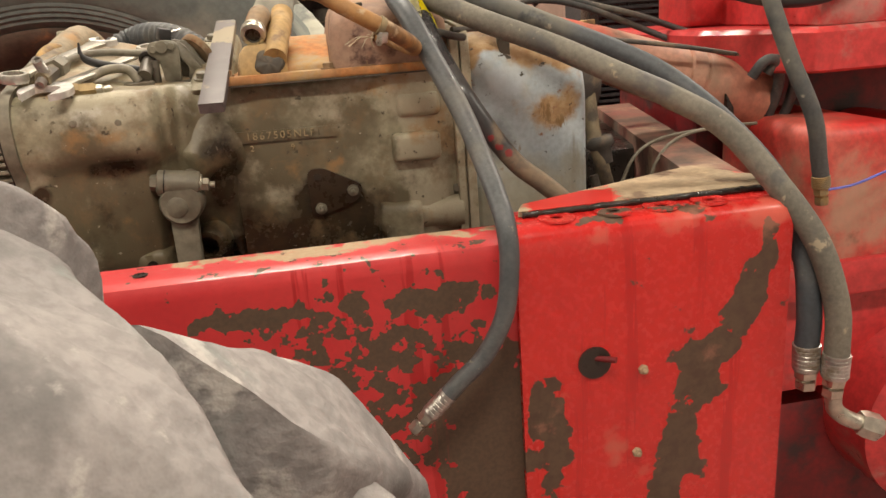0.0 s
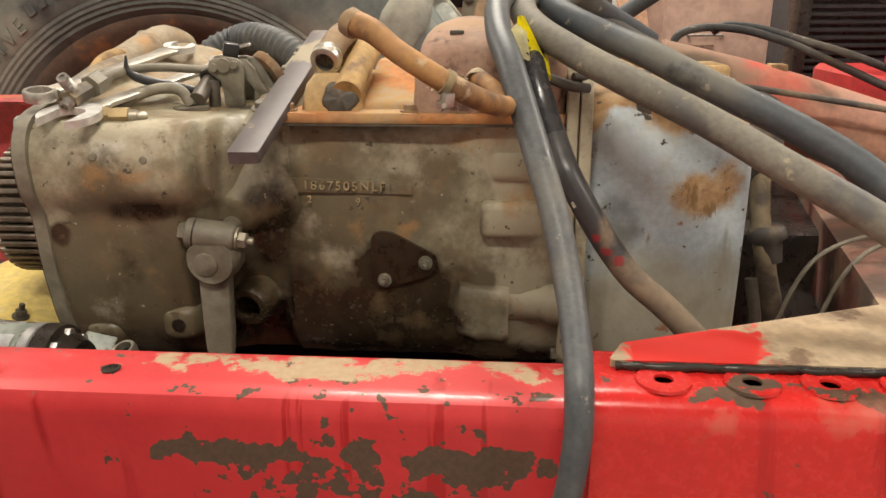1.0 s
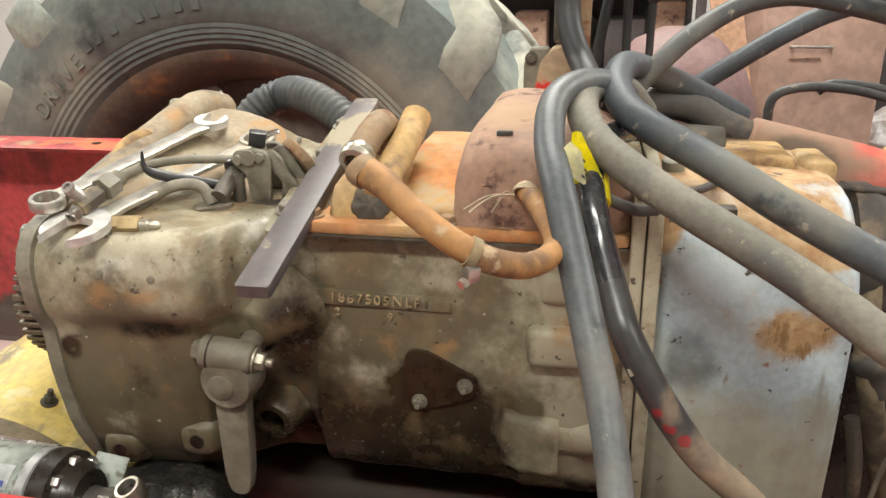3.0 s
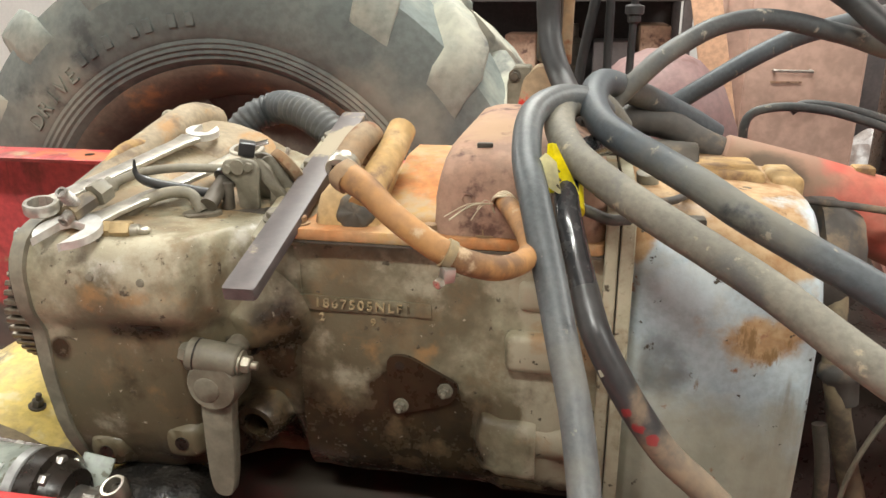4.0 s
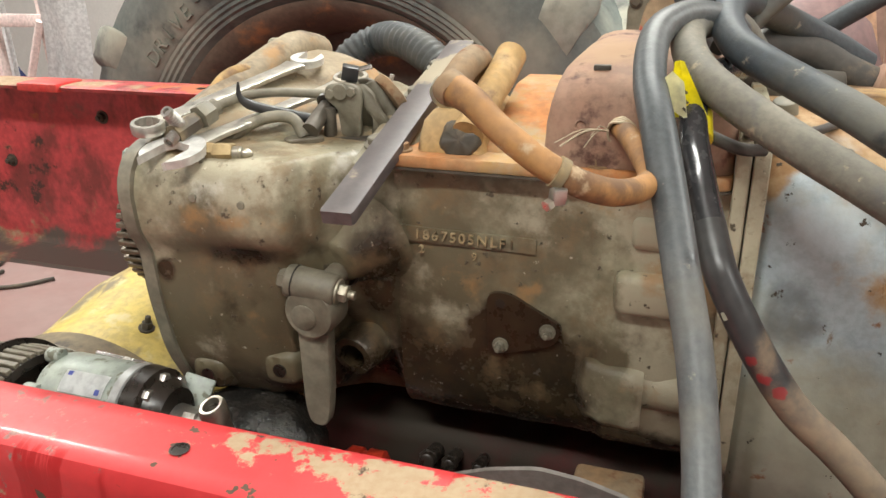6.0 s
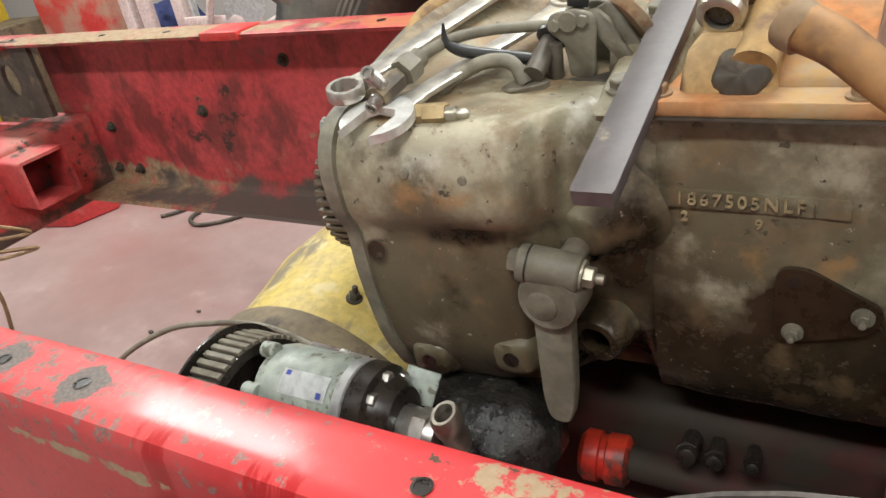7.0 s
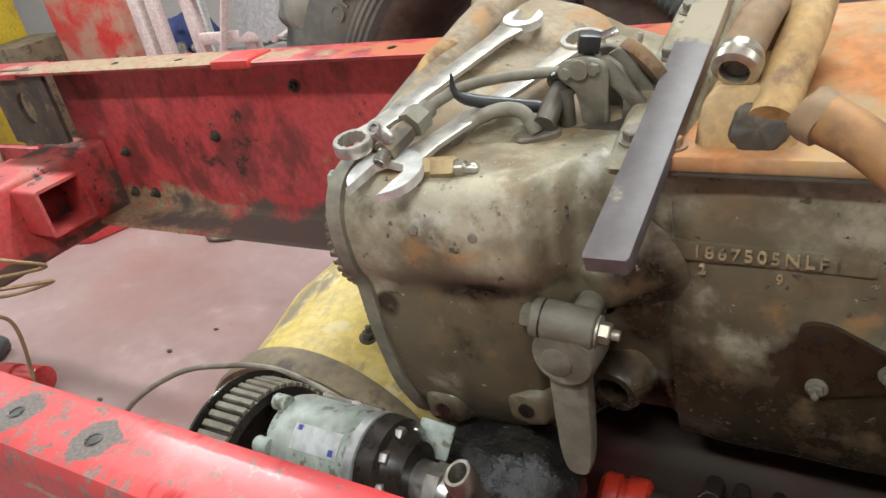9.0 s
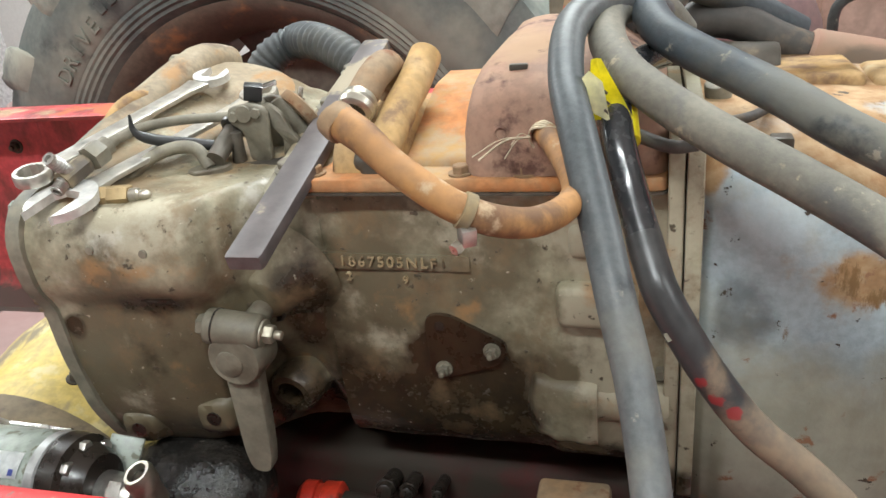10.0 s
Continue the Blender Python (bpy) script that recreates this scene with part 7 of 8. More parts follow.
o = fillet([(-0.02, 0.86), (0.03, 0.925), (0.09, 0.968), (0.16, 1.004), (0.225, 1.024), (0.28, 1.018), (0.34, 0.998), (0.41, 0.950), (0.46, 0.885), (0.46, 0.60), (-0.02, 0.60)], 0.012, 3)
prism(bm, o, 1, -0.133, -0.127, 0.0)
bmesh.ops.translate(bm, vec=(0.01, 0.0, 0.028), verts=bm.verts)
bmesh.ops.transform(bm, matrix=Matrix.Translation((0, -0.13, 1.0)) @ Matrix.Rotation(radians(14), 4, "X") @ Matrix.Translation((0, 0.13, -1.0)), verts=bm.verts)
solo("curved_plate", bm, "grey_plate", "grey dirty curved sheet leaning inside the red rail", "metal plate")

# ---------------------------------------------------------------- the machine's red rear body and what stands by it
tube = thing("red_tube", "dusty red steel tube, wide, with a collar, above the cross rail", "steel tube", (0.9, 0.35, 1.3))
bm = bmesh.new()
lathe(bm, (0.600, 0.30, 1.458), (1, 0, -0.37), [(0, 0.030), (0.004, 0.035), (0.06, 0.042), (0.14, 0.052), (0.25, 0.062), (0.40, 0.070), (0.56, 0.074), (0.565, 0.068)], 40)
part("tube", bm, "red_tube", tube)
bm = bmesh.new()
lathe(bm, (1.04, 0.30, 1.296), (1, 0, -0.37), [(0, 0.068), (0.003, 0.080), (0.035, 0.082), (0.04, 0.074), (0.046, 0.074), (0.05, 0.080), (0.22, 0.080), (0.225, 0.06)], 40)
part("collar", bm, "red_tube", tube)
bm = bmesh.new()
box(bm, 0.80, 0.83, 0.285, 0.315, 1.425, 1.447, 0.003)
part("tab", bm, "ochre", tube)
bm = bmesh.new()
prism(bm, [(1.118, 1.17), (1.132, 1.205), (1.126, 1.255), (1.146, 1.222), (1.150, 1.17)], 1, 0.212, 0.232)
part("torn_slit", bm, "iron_black", tube)

body = thing("tractor_body", "red painted tractor rear body with a hood and a tank", "tractor body", (1.6, 0.6, 0.6))
bm = bmesh.new()
rings = [[Vector((p[0], p[1], z)) for p in fillet([(1.275 + g, 0.10 + g), (1.125 + g, 0.36), (1.125 + g, 0.95), (2.6, 0.95), (2.6, 0.10 + g)], 0.012, 3)] for z, g in ((1.296, 0.006), (1.302, 0.0), (1.385, 0.0), (1.397, 0.012))]
loft(bm, rings)
part("hood", bm, "red_clean", body, "bright red hood edge")
bm = bmesh.new()
prism(bm, fillet([(1.30, 0.13), (1.30, 0.9), (2.6, 0.9), (2.6, 0.13)], 0.01, 2), 2, 1.398, 1.47, 0.004)
part("hood_side", bm, "red_clean", body)
bm = bmesh.new()
box(bm, 1.20, 1.36, 0.55, 0.75, 1.398, 2.1, 0.02, 3)
part("pillar", bm, "red_clean", body)
# Panel and base: darker red paints the shade under the hood and step.
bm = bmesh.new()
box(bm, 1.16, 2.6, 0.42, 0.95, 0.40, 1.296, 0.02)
part("rear_panel", bm, "dark_red", body, "red panel under the hood, its shade in the darker colour")
bm = bmesh.new()
box(bm, 1.215, 1.44, 0.0, 0.40, 0.80, 1.19, 0.035, 4)
tank = part("tank", bm, "red_dusty", body, "red tank with scuffed grey edges")
bm = bmesh.new()
lathe(bm, (1.62, 0.0, 1.0), (0, 1, 0), [(0, 0.14), (0.01, 0.16), (0.4, 0.16)], 32)
part("cylinder", bm, "red_clean", body)
bm = bmesh.new()
box(bm, 0.93, 2.6, -0.02, 0.06, 0.80, 0.885, 0.008)
part("step_beam", bm, "red_clean", body)
bm = bmesh.new()
box(bm, 0.93, 2.6, 0.02, 0.30, 0.55, 0.80, 0.01)
part("lower_panel", bm, "red_clean", body)
bm = bmesh.new()
lathe(bm, (1.56, -0.12, 0.48), (0, 1, 0), [(0, 0.18), (0.02, 0.23), (0.5, 0.23)], 36)
part("drum", bm, "red_clean", body)
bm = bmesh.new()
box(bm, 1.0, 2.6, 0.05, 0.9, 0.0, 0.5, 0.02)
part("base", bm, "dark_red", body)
bm = bmesh.new()
sweep(bm, [(1.172, -0.11, 1.085), (1.25, -0.09, 1.084), (1.36, -0.06, 1.10), (1.55, -0.02, 1.13)], 0.0028, 8, 6)
solo("blue_string", bm, "blue_ink", "thin blue string tied to a hose end", "string")
for k, (r, x) in enumerate(((0.095, 1.215), (0.105, 1.255))):
    bm = bmesh.new()
    pts = [Vector((x + 0.02 * math.cos(t) + 0.25 * r * math.cos(t), 0.22 - 0.04 * math.sin(t), 1.235 + r * math.sin(t))) for t in [math.pi * (-0.7 + 1.5 * i / 9) for i in range(10)]]
    sweep(bm, pts, 0.0125, 12, 6)
    solo("grey_hose", bm, "hose", "dusty grey hose looped round the red tube", "hose", group="looped hoses")

# radiator behind the hood
rad = thing("radiator", "tall black radiator core standing behind the machine", "radiator", (1.45, 1.55, 0.0))
bm = bmesh.new()
for b in ((1.22, 1.26, 1.50, 1.60, 0.0, 1.95), (1.70, 1.74, 1.50, 1.60, 0.0, 1.95), (1.26, 1.70, 1.50, 1.60, 1.88, 1.95), (1.26, 1.70, 1.50, 1.60, 0.0, 0.1)):
    box(bm, b[0] + 0.05, b[1] + 0.05, *b[2:], 0.005)
part("frame", bm, "iron_black", rad)
bm = bmesh.new()
box(bm, -0.22, 0.22, -0.004, 0.03, -0.007, 0.007, 0.002, 1)
fin = mesh_of("fin", bm, "grille")
for i in range(72):
    ob = new("fin", fin)
    ob.matrix_world = pose(1.53, 1.53, 0.12 + i * 0.0243)
    ob.parent = rad
    ob.matrix_parent_inverse = Matrix.Translation(-Vector(rad.location))
bm = bmesh.new()
box(bm, 1.30, 1.76, 1.57, 1.59, 0.05, 1.9)
part("core", bm, "iron_black", rad)

# red-brown dome, valve and bracket behind the gearbox
bm = bmesh.new()
lathe(bm, (0.585, 1.30, 0.0), (0, 0, 1), [(0, 0.24), (1.22, 0.24), (1.34, 0.225), (1.45, 0.18), (1.52, 0.11), (1.55, 0.04), (1.552, 0.0)], 40)
solo("red_dome_tank", bm, "mauve_tank", "dull red-brown upright tank with a domed top", "tank")
br = thing("tan_bracket", "tan dirty steel bracket with a valve block behind the cover", "bracket", (0.27, 0.48, 1.4))
bm = bmesh.new()
prism(bm, fillet([(0.268, 1.38), (0.350, 1.38), (0.350, 1.556), (0.340, 1.580), (0.300, 1.580), (0.276, 1.556), (0.264, 1.50)], 0.008, 3), 1, 0.45, 0.50, 0.003)
part("plate", bm, "tan_plate", br)
bm = bmesh.new()
prism(bm, fillet([(0.247, 1.40), (0.290, 1.40), (0.290, 1.578), (0.258, 1.578), (0.247, 1.55)], 0.006, 3), 1, 0.452, 0.492, 0.003)
part("side_plate", bm, "iron_grey", br)
bolt(br, (0.261, 0.452, 1.560), (0, -1, 0), 0.008, 0.006, "iron_dark")
bm = bmesh.new()
box(bm, 0.296, 0.342, 0.48, 0.56, 1.58, 1.74, 0.01)
part("valve_block", bm, "iron_dark", br)
bm = bmesh.new()
rod(bm, (0.350, 0.475, 1.58), (0.353, 0.475, 1.80), 0.010, seg=18)
part("valve_spool", bm, "rust_pipe", br)
# Made-up black block in place of the bay's deep shade.
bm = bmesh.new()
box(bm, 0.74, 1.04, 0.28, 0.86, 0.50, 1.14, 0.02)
part("bay_dark_block", bm, "iron_black", br)
bm = bmesh.new()
box(bm, 0.20, 0.70, 0.36, 0.56, 1.34, 1.42, 0.01)
part("foot", bm, "iron_dark", br)
bm = bmesh.new()
rod(bm, (0.40, 0.25, 1.46), (0.56, 0.25, 1.45), 0.035, seg=20, bevel=0.004)
part("manifold", bm, "iron_dark", br)

# cabinet, board and shelf along the far side
cab = thing("steel_cabinet", "tall pink-grey steel cabinet with a bar handle", "cabinet", (1.16, 2.4, 0.0))
bm = bmesh.new()
box(bm, 0.90, 1.42, 2.215, 2.65, 0.0, 1.95, 0.008)
part("cabinet_body", bm, "pink_cabinet", cab)
bm = bmesh.new()
box(bm, 0.985, 1.405, 2.195, 2.214, 0.05, 1.93, 0.005)
door = part("cabinet_door", bm, "pink_cabinet", cab)
bm = bmesh.new()
rod(bm, (1.081, 2.165, 1.413), (1.223, 2.165, 1.411), 0.006, seg=10)
for x in (1.086, 1.218):
    rod(bm, (x, 2.165, 1.412), (x, 2.197, 1.412), 0.006, seg=10)
part("door_handle", bm, "steel", door)
bm = bmesh.new()
box(bm, 1.081, 1.195, 2.1925, 2.1945, 1.365, 1.372)
part("label_slot", bm, "rust_cover", door)
bm = bmesh.new()
box(bm, -0.055, 0.055, -0.012, 0.012, 0.0, 1.95, 0.003, m=pose(1.165, 2.14, 0.012, -1.0, -12, 0))
solo("leaning_board", bm, "cardboard", "tan wooden board leaning beside the cabinet", "board")
sh = thing("storage_shelf", "dark steel shelf loaded with blackened parts", "shelf", (0.4, 2.8, 0.0))
for x in (-0.35, 0.80):
    for y in (2.6, 3.1):
        bm = bmesh.new()
        box(bm, x - 0.02, x + 0.02, y - 0.02, y + 0.02, 0, 2.2, 0.003)
        part("upright", bm, "dark_shelf", sh)
for z in (0.4, 0.85, 1.26, 1.68, 2.1):
    bm = bmesh.new()
    box(bm, -0.35, 0.80, 2.58, 3.12, z - 0.02, z, 0.003)
    part("shelf_board", bm, "dark_shelf", sh)
bm = bmesh.new()
box(bm, -0.35, 0.80, 3.10, 3.12, 0.0, 2.2)
part("back_panel", bm, "dark_shelf", sh)
random.seed(11)
for z in (0.85, 1.26, 1.68):
    x = -0.28
    while x < 0.68:
        w = random.uniform(0.09, 0.2)
        hgt = random.uniform(0.12, 0.33)
        bm = bmesh.new()
        if random.random() < 0.5:
            box(bm, x, x + w, 2.66, 2.66 + random.uniform(0.15, 0.35), z + 0.001, z + hgt, 0.012, 2)
        else:
            lathe(bm, (x + w / 2, 2.85, z + 0.001), (0, 0, 1), [(0, w * 0.46), (hgt * 0.7, w * 0.46), (hgt * 0.8, w * 0.3), (hgt, w * 0.28)], 20)
        solo("machine_part", bm, random.choice(["dark_shelf", "iron_dark", "rust_cover"]), "blackened machine part stored on the dark shelf", "machine part", group="parts on the shelf")
        x += w + 0.03
# clutter beside the cabinet
# Made-up locker that darkens the background right of the cabinet.
lk = thing("backdrop_locker", "tall dark locker added as a backdrop behind the tool chest", "locker", (2.0, 2.95, 0.0))
bm = bmesh.new()
box(bm, 1.46, 2.9, 2.92, 3.3, 0.0, 2.1, 0.006)
part("locker_body", bm, "dark_shelf", lk)
for k in range(3):
    bm = bmesh.new()
    box(bm, 1.475 + 0.475 * k, 1.94 + 0.475 * k, 2.90, 2.919, 0.06, 2.06, 0.005)
    part("locker_door", bm, "dark_shelf", lk)
bm = bmesh.new()
box(bm, 1.50, 2.6, 2.3, 2.9, 0.0, 0.95, 0.02)
solo("tool_chest", bm, "dark_shelf", "dark steel tool chest beside the cabinet", "tool chest")
bm = bmesh.new()
bmesh.ops.create_icosphere(bm, subdivisions=4, radius=1.0)
bmesh.ops.scale(bm, vec=(0.12, 0.10, 0.10), verts=bm.verts)
bmesh.ops.translate(bm, vec=(1.58, 2.45, 1.03), verts=bm.verts)
rough_up(bm, 0.035, 14)
solo("plastic_bag", bm, "white", "crumpled white plastic bag on the tool chest", "bag")
random.seed(3)
for i in range(5):
    bm = bmesh.new()
    x = 1.72 + 0.17 * i
    pts = [(x, 2.4, 0.96), (x + 0.05, 2.42, 1.10 + 0.05 * (i % 2)), (x + 0.14, 2.45, 1.15), (x + 0.2, 2.5, 0.98)]
    sweep(bm, pts, 0.016, 10, 6)
    solo("spare_hose", bm, "black", "coiled black spare hose on the tool chest", "hose", group="spare hoses")

# ---------------------------------------------------------------- the far left of the workshop
col = thing("upright_post", "worn cream-painted steel upright with rust and pale blue marks", "steel upright", (-3.18, 0.80, 0.76))
bm = bmesh.new()
prism(bm, fillet([(-3.27, 0.75), (-2.93, 0.75), (-2.93, 0.83), (-2.95, 0.83), (-2.95, 0.77), (-3.25, 0.77), (-3.25, 0.83), (-3.27, 0.83)], 0.006, 2), 2, 0.76, 2.6)
part("channel", bm, "post", col)
bm = bmesh.new()
box(bm, -3.08, -3.05, 0.728, 0.751, 0.99, 2.6, 0.004)
part("rib", bm, "post", col)
for z in (1.05, 1.2, 1.42, 1.65):
    bolt(col, (-3.13, 0.75, z), (0, -1, 0), 0.014, 0.012, "rust_pipe")

ch = thing("workshop_chair", "dark grey padded machine seat standing on a boxed base", "chair", (-7.7, 1.9, 0.0))
for b, mname, pname in (((-8.05, -7.35, 1.65, 2.15, 0.42, 0.55), "rubber_grey", "seat"), ((-8.15, -8.02, 1.65, 2.15, 0.5, 1.0), "rubber_grey", "backrest")):
    bm = bmesh.new()
    box(bm, *b, 0.04, 3)
    part(pname, bm, mname, ch)
bm = bmesh.new()
prism(bm, fillet([(-8.02, 0.03), (-7.44, 0.03), (-7.36, 0.40), (-8.02, 0.40)], 0.03, 3), 1, 1.67, 2.13, 0.01)
part("base_box", bm, "dark_shelf", ch)
bm = bmesh.new()
box(bm, -7.66, -7.50, 1.648, 1.668, 0.20, 0.31, 0.01)
part("side_plate", bm, "grey_metal", ch)
for y in (1.64, 2.14):
    bm = bmesh.new()
    sweep(bm, [(-8.10, y, 0.018), (-7.9, y, 0.018), (-7.5, y, 0.018), (-7.28, y, 0.018)], 0.018, 8, 4)
    part("floor_runner", bm, "dark_shelf", ch)
yb = thing("yellow_bin", "big dull ochre-yellow storage bin on the floor", "bin", (-9.1, 3.3, 0.0))
bm = bmesh.new()
o = [[Vector((p[0], p[1], z)) for p in fillet([(-9.90 + g, 3.0 + g), (-8.55 - g, 3.0 + g), (-8.55 - g, 3.6 - g), (-9.90 + g, 3.6 - g)], 0.05, 3)] for z, g in ((0.0, 0.05), (0.66, 0.0))]
i_ = [[Vector((p[0], p[1], z)) for p in fillet([(-9.86 + g, 3.04 + g), (-8.59 - g, 3.04 + g), (-8.59 - g, 3.56 - g), (-9.86 + g, 3.56 - g)], 0.04, 3)] for z, g in ((0.66, 0.0), (0.05, 0.05))]
loft(bm, o + i_)
part("tub", bm, "ochre_bin", yb)
bm = bmesh.new()
prism(bm, fillet([(-9.93, 2.97), (-8.52, 2.97), (-8.52, 3.63), (-9.93, 3.63)], 0.05, 3), 2, 0.585, 0.612)
part("rim", bm, "ochre_bin", yb)
bm = bmesh.new()
box(bm, -9.60, -9.00, 2.95, 3.3, 0.6615, 0.84, 0.01)
solo("blue_box", bm, "blue_box", "pale blue cardboard box resting on the yellow bin", "box")
bm = bmesh.new()
box(bm, -9.80, -9.35, 3.31, 3.60, 0.6615, 1.05, 0.01)
solo("orange_crate", bm, "yellow_box", "orange-yellow crate resting on the yellow bin", "crate")
bm = bmesh.new()
box(bm, -7.25, -6.75, 2.95, 3.4, 0.0, 1.35, 0.01)
solo("yellow_cabinet", bm, "yellow_box", "tall yellow cabinet standing on the floor", "cabinet")
bm = bmesh.new()
box(bm, -6.70, -6.15, 2.90, 3.4, 0.0, 0.90, 0.01)
solo("brown_crate", bm, "band", "dark brown wooden crate standing on the floor", "crate")
bm = bmesh.new()
box(bm, -6.00, -5.10, 3.2, 3.6, 0.0, 1.6, 0.01)
solo("red_cabinet", bm, "red_dusty", "dusty red tool cabinet against the bench", "cabinet")

ps = thing("parts_shelf", "tall dark steel shelf loaded with boxes along the end wall", "shelf", (-10.6, 3.0, 0.0))
for y in (0.6, 2.0, 3.4, 4.9):
    for x in (-10.9, -10.4):
        bm = bmesh.new()
        box(bm, x - 0.025, x + 0.025, y - 0.025, y + 0.025, 0, 2.3, 0.003)
        part("upright", bm, "dark_shelf", ps)
for z in (0.3, 0.8, 1.3, 1.8, 2.28):
    bm = bmesh.new()
    box(bm, -10.92, -10.38, 0.58, 4.92, z - 0.03, z, 0.003)
    part("shelf_board", bm, "dark_shelf", ps)
bm = bmesh.new()
box(bm, -10.96, -10.93, 0.55, 4.95, 0.0, 2.3)
part("back_panel", bm, "dark_shelf", ps)
random.seed(31)
for z in (0.3, 0.8, 1.3, 1.8):
    y = 0.7
    while y < 4.6:
        w, hgt = random.uniform(0.14, 0.38), random.uniform(0.14, 0.40)
        bm = bmesh.new()
        box(bm, -10.85, -10.45 + random.uniform(-0.1, 0.05), y, y + w, z + 0.001, z + hgt, 0.01)
        solo("parts_box", bm, random.choice(["grey_metal", "dark_shelf", "iron_dark", "yellow_box", "blue_box", "iron_dark", "dark_shelf"]), "worn parts box stored on the dark shelf", "box", group="boxes on the end shelf")
        y += w + random.uniform(0.02, 0.14)

bench = thing("workbench", "long grey workbench loaded with tools and scrap", "workbench", (-4.2, 3.0, 0.0))
bm = bmesh.new()
box(bm, -4.92, -2.6, 2.65, 3.45, 0.60, 0.65, 0.006)
part("top", bm, "grey_metal", bench)
for x in (-4.85, -3.7, -2.7):
    for y in (2.72, 3.38):
        bm = bmesh.new()
        box(bm, x - 0.03, x + 0.03, y - 0.03, y + 0.03, 0.0, 0.60, 0.004)
        part("leg", bm, "dark_shelf", bench)
random.seed(21)
TOOLS = ["steel", "grey_metal", "iron_dark", "rust_pipe", "zinc", "pink_metal", "navy", "iron_grey"]
for i in range(70):
    x, y = random.uniform(-4.85, -2.75), random.uniform(2.68, 3.2)
    bm = bmesh.new()
    L = random.uniform(0.10, 0.34)
    a = random.uniform(0, math.pi)
    d = Vector((math.cos(a), math.sin(a) * 0.5, 0)) * L / 2
    z = 0.665 + 0.10 * random.random() ** 1.5
    k = i % 3
    if k == 0:
        rod(bm, Vector((x, y, z)) - d, Vector((x, y, z + random.uniform(-0.01, 0.06))) + d, random.uniform(0.010, 0.022), seg=10, bevel=0.003)
    elif k == 1:
        box(bm, -L / 2, L / 2, -0.02, 0.02, -0.012, 0.012, 0.004, m=pose(x, y, z, random.uniform(-15, 15), random.uniform(-15, 15), math.degrees(a)))
    else:
        lathe(bm, (x, y, 0.651), (0, 0, 1), [(0, 0.05), (0.03, 0.055), (0.05 + L * 0.3, 0.04), (0.06 + L * 0.3, 0.02)], 14)
    solo("hand_tool", bm, random.choice(TOOLS), "small worn hand tool lying on the workbench", "tool", group="tools on the workbench")
bm = bmesh.new()
bmesh.ops.create_icosphere(bm, subdivisions=4, radius=1.0)
bmesh.ops.scale(bm, vec=(0.26, 0.16, 0.17), verts=bm.verts)
bmesh.ops.translate(bm, vec=(-4.45, 3.25, 0.80), verts=bm.verts)
rough_up(bm, 0.05, 8)
solo("navy_overalls", bm, "navy", "heap of dark navy work cloth on the workbench", "cloth")
# pale pink rack frames and a white sheet
rack = thing("steel_rack", "pale pink steel rack with crossed braces", "rack", (-3.6, 2.55, 0.0))
for x in (-4.02, -3.86, -3.55, -3.12):
    bm = bmesh.new()
    box(bm, x - 0.045, x + 0.045, 2.52, 2.58, 0.0, 2.2, 0.006)
    part("upright", bm, "pink_metal", rack)
for z in (0.62, 0.95, 1.3, 1.7):
    bm = bmesh.new()
    box(bm, -3.50, -2.90, 2.50, 2.53, z - 0.035, z + 0.035, 0.004)
    part("rail", bm, "pink_metal", rack)
bm = bmesh.new()
rod(bm, (-3.5, 2.49, 0.5), (-3.12, 2.49, 1.3), 0.022, seg=10)
part("brace", bm, "pink_metal", rack)
bm = bmesh.new()
box(bm, -3.78, -3.62, 2.70, 2.74, 0.0, 1.9, 0.005)
part("upright", bm, "white", rack)
bm = bmesh.new()
rows = [[bm.verts.new((-2.64 + 0.28 * j / 6 + 0.02 * math.sin(7 * i / 10), 2.0 + 0.02 * math.sin(j + 5 * i / 10), 1.06 + 1.2 * i / 10 + (0.03 * math.sin(j * 1.3) if i == 0 else 0))) for j in range(7)] for i in range(11)]
for a, b in zip(rows, rows[1:]):
    for j in range(6):
        bm.faces.new((a[j], a[j + 1], b[j + 1], b[j]))
bmesh.ops.solidify(bm, geom=bm.faces[:], thickness=0.004)
rod(bm, (-2.75, 2.0, 2.26), (-2.2, 2.0, 2.26), 0.012, seg=8)
rod(bm, (-2.75, 2.0, 2.26), (-2.75, 2.55, 2.26), 0.012, seg=8)
rod(bm, (-2.75, 2.55, 2.26), (-3.12, 2.55, 2.19), 0.012, seg=8)
solo("hanging_sheet", bm, "white", "pale crumpled plastic sheet hanging beside the rack", "plastic sheet")

# ---------------------------------------------------------------- on the floor inside and beside the frame
def lump(name, c, s, mat, label, cat, amp=0.02, sc=12, group=""):
    bm = bmesh.new()
    bmesh.ops.create_icosphere(bm, subdivisions=4, radius=1.0)
    bmesh.ops.scale(bm, vec=s, verts=bm.verts)
    bmesh.ops.translate(bm, vec=c, verts=bm.verts)
    rough_up(bm, amp, sc)
    for v in bm.verts:
        v.co.z = max(v.co.z, 0.002) if c[2] < 0.3 else v.co.z
    return solo(name, bm, mat, label, cat, group=group)


rp = thing("red_casting", "bright red painted casting lying on the floor", "casting", (-4.1, 1.6, 0.0))
bm = bmesh.new()
prism(bm, fillet([(-4.30, 1.50), (-3.96, 1.58), (-3.86, 1.86), (-4.02, 1.98), (-4.16, 1.80), (-4.34, 1.74)], 0.03, 3), 2, 0.0, 0.12, 0.01)
part("base", bm, "red_clean", rp)
bm = bmesh.new()
prism(bm, fillet([(-4.10, 1.72), (-3.90, 1.76), (-3.88, 1.92), (-4.04, 1.94)], 0.03, 3), 2, 0.115, 0.20, 0.012)
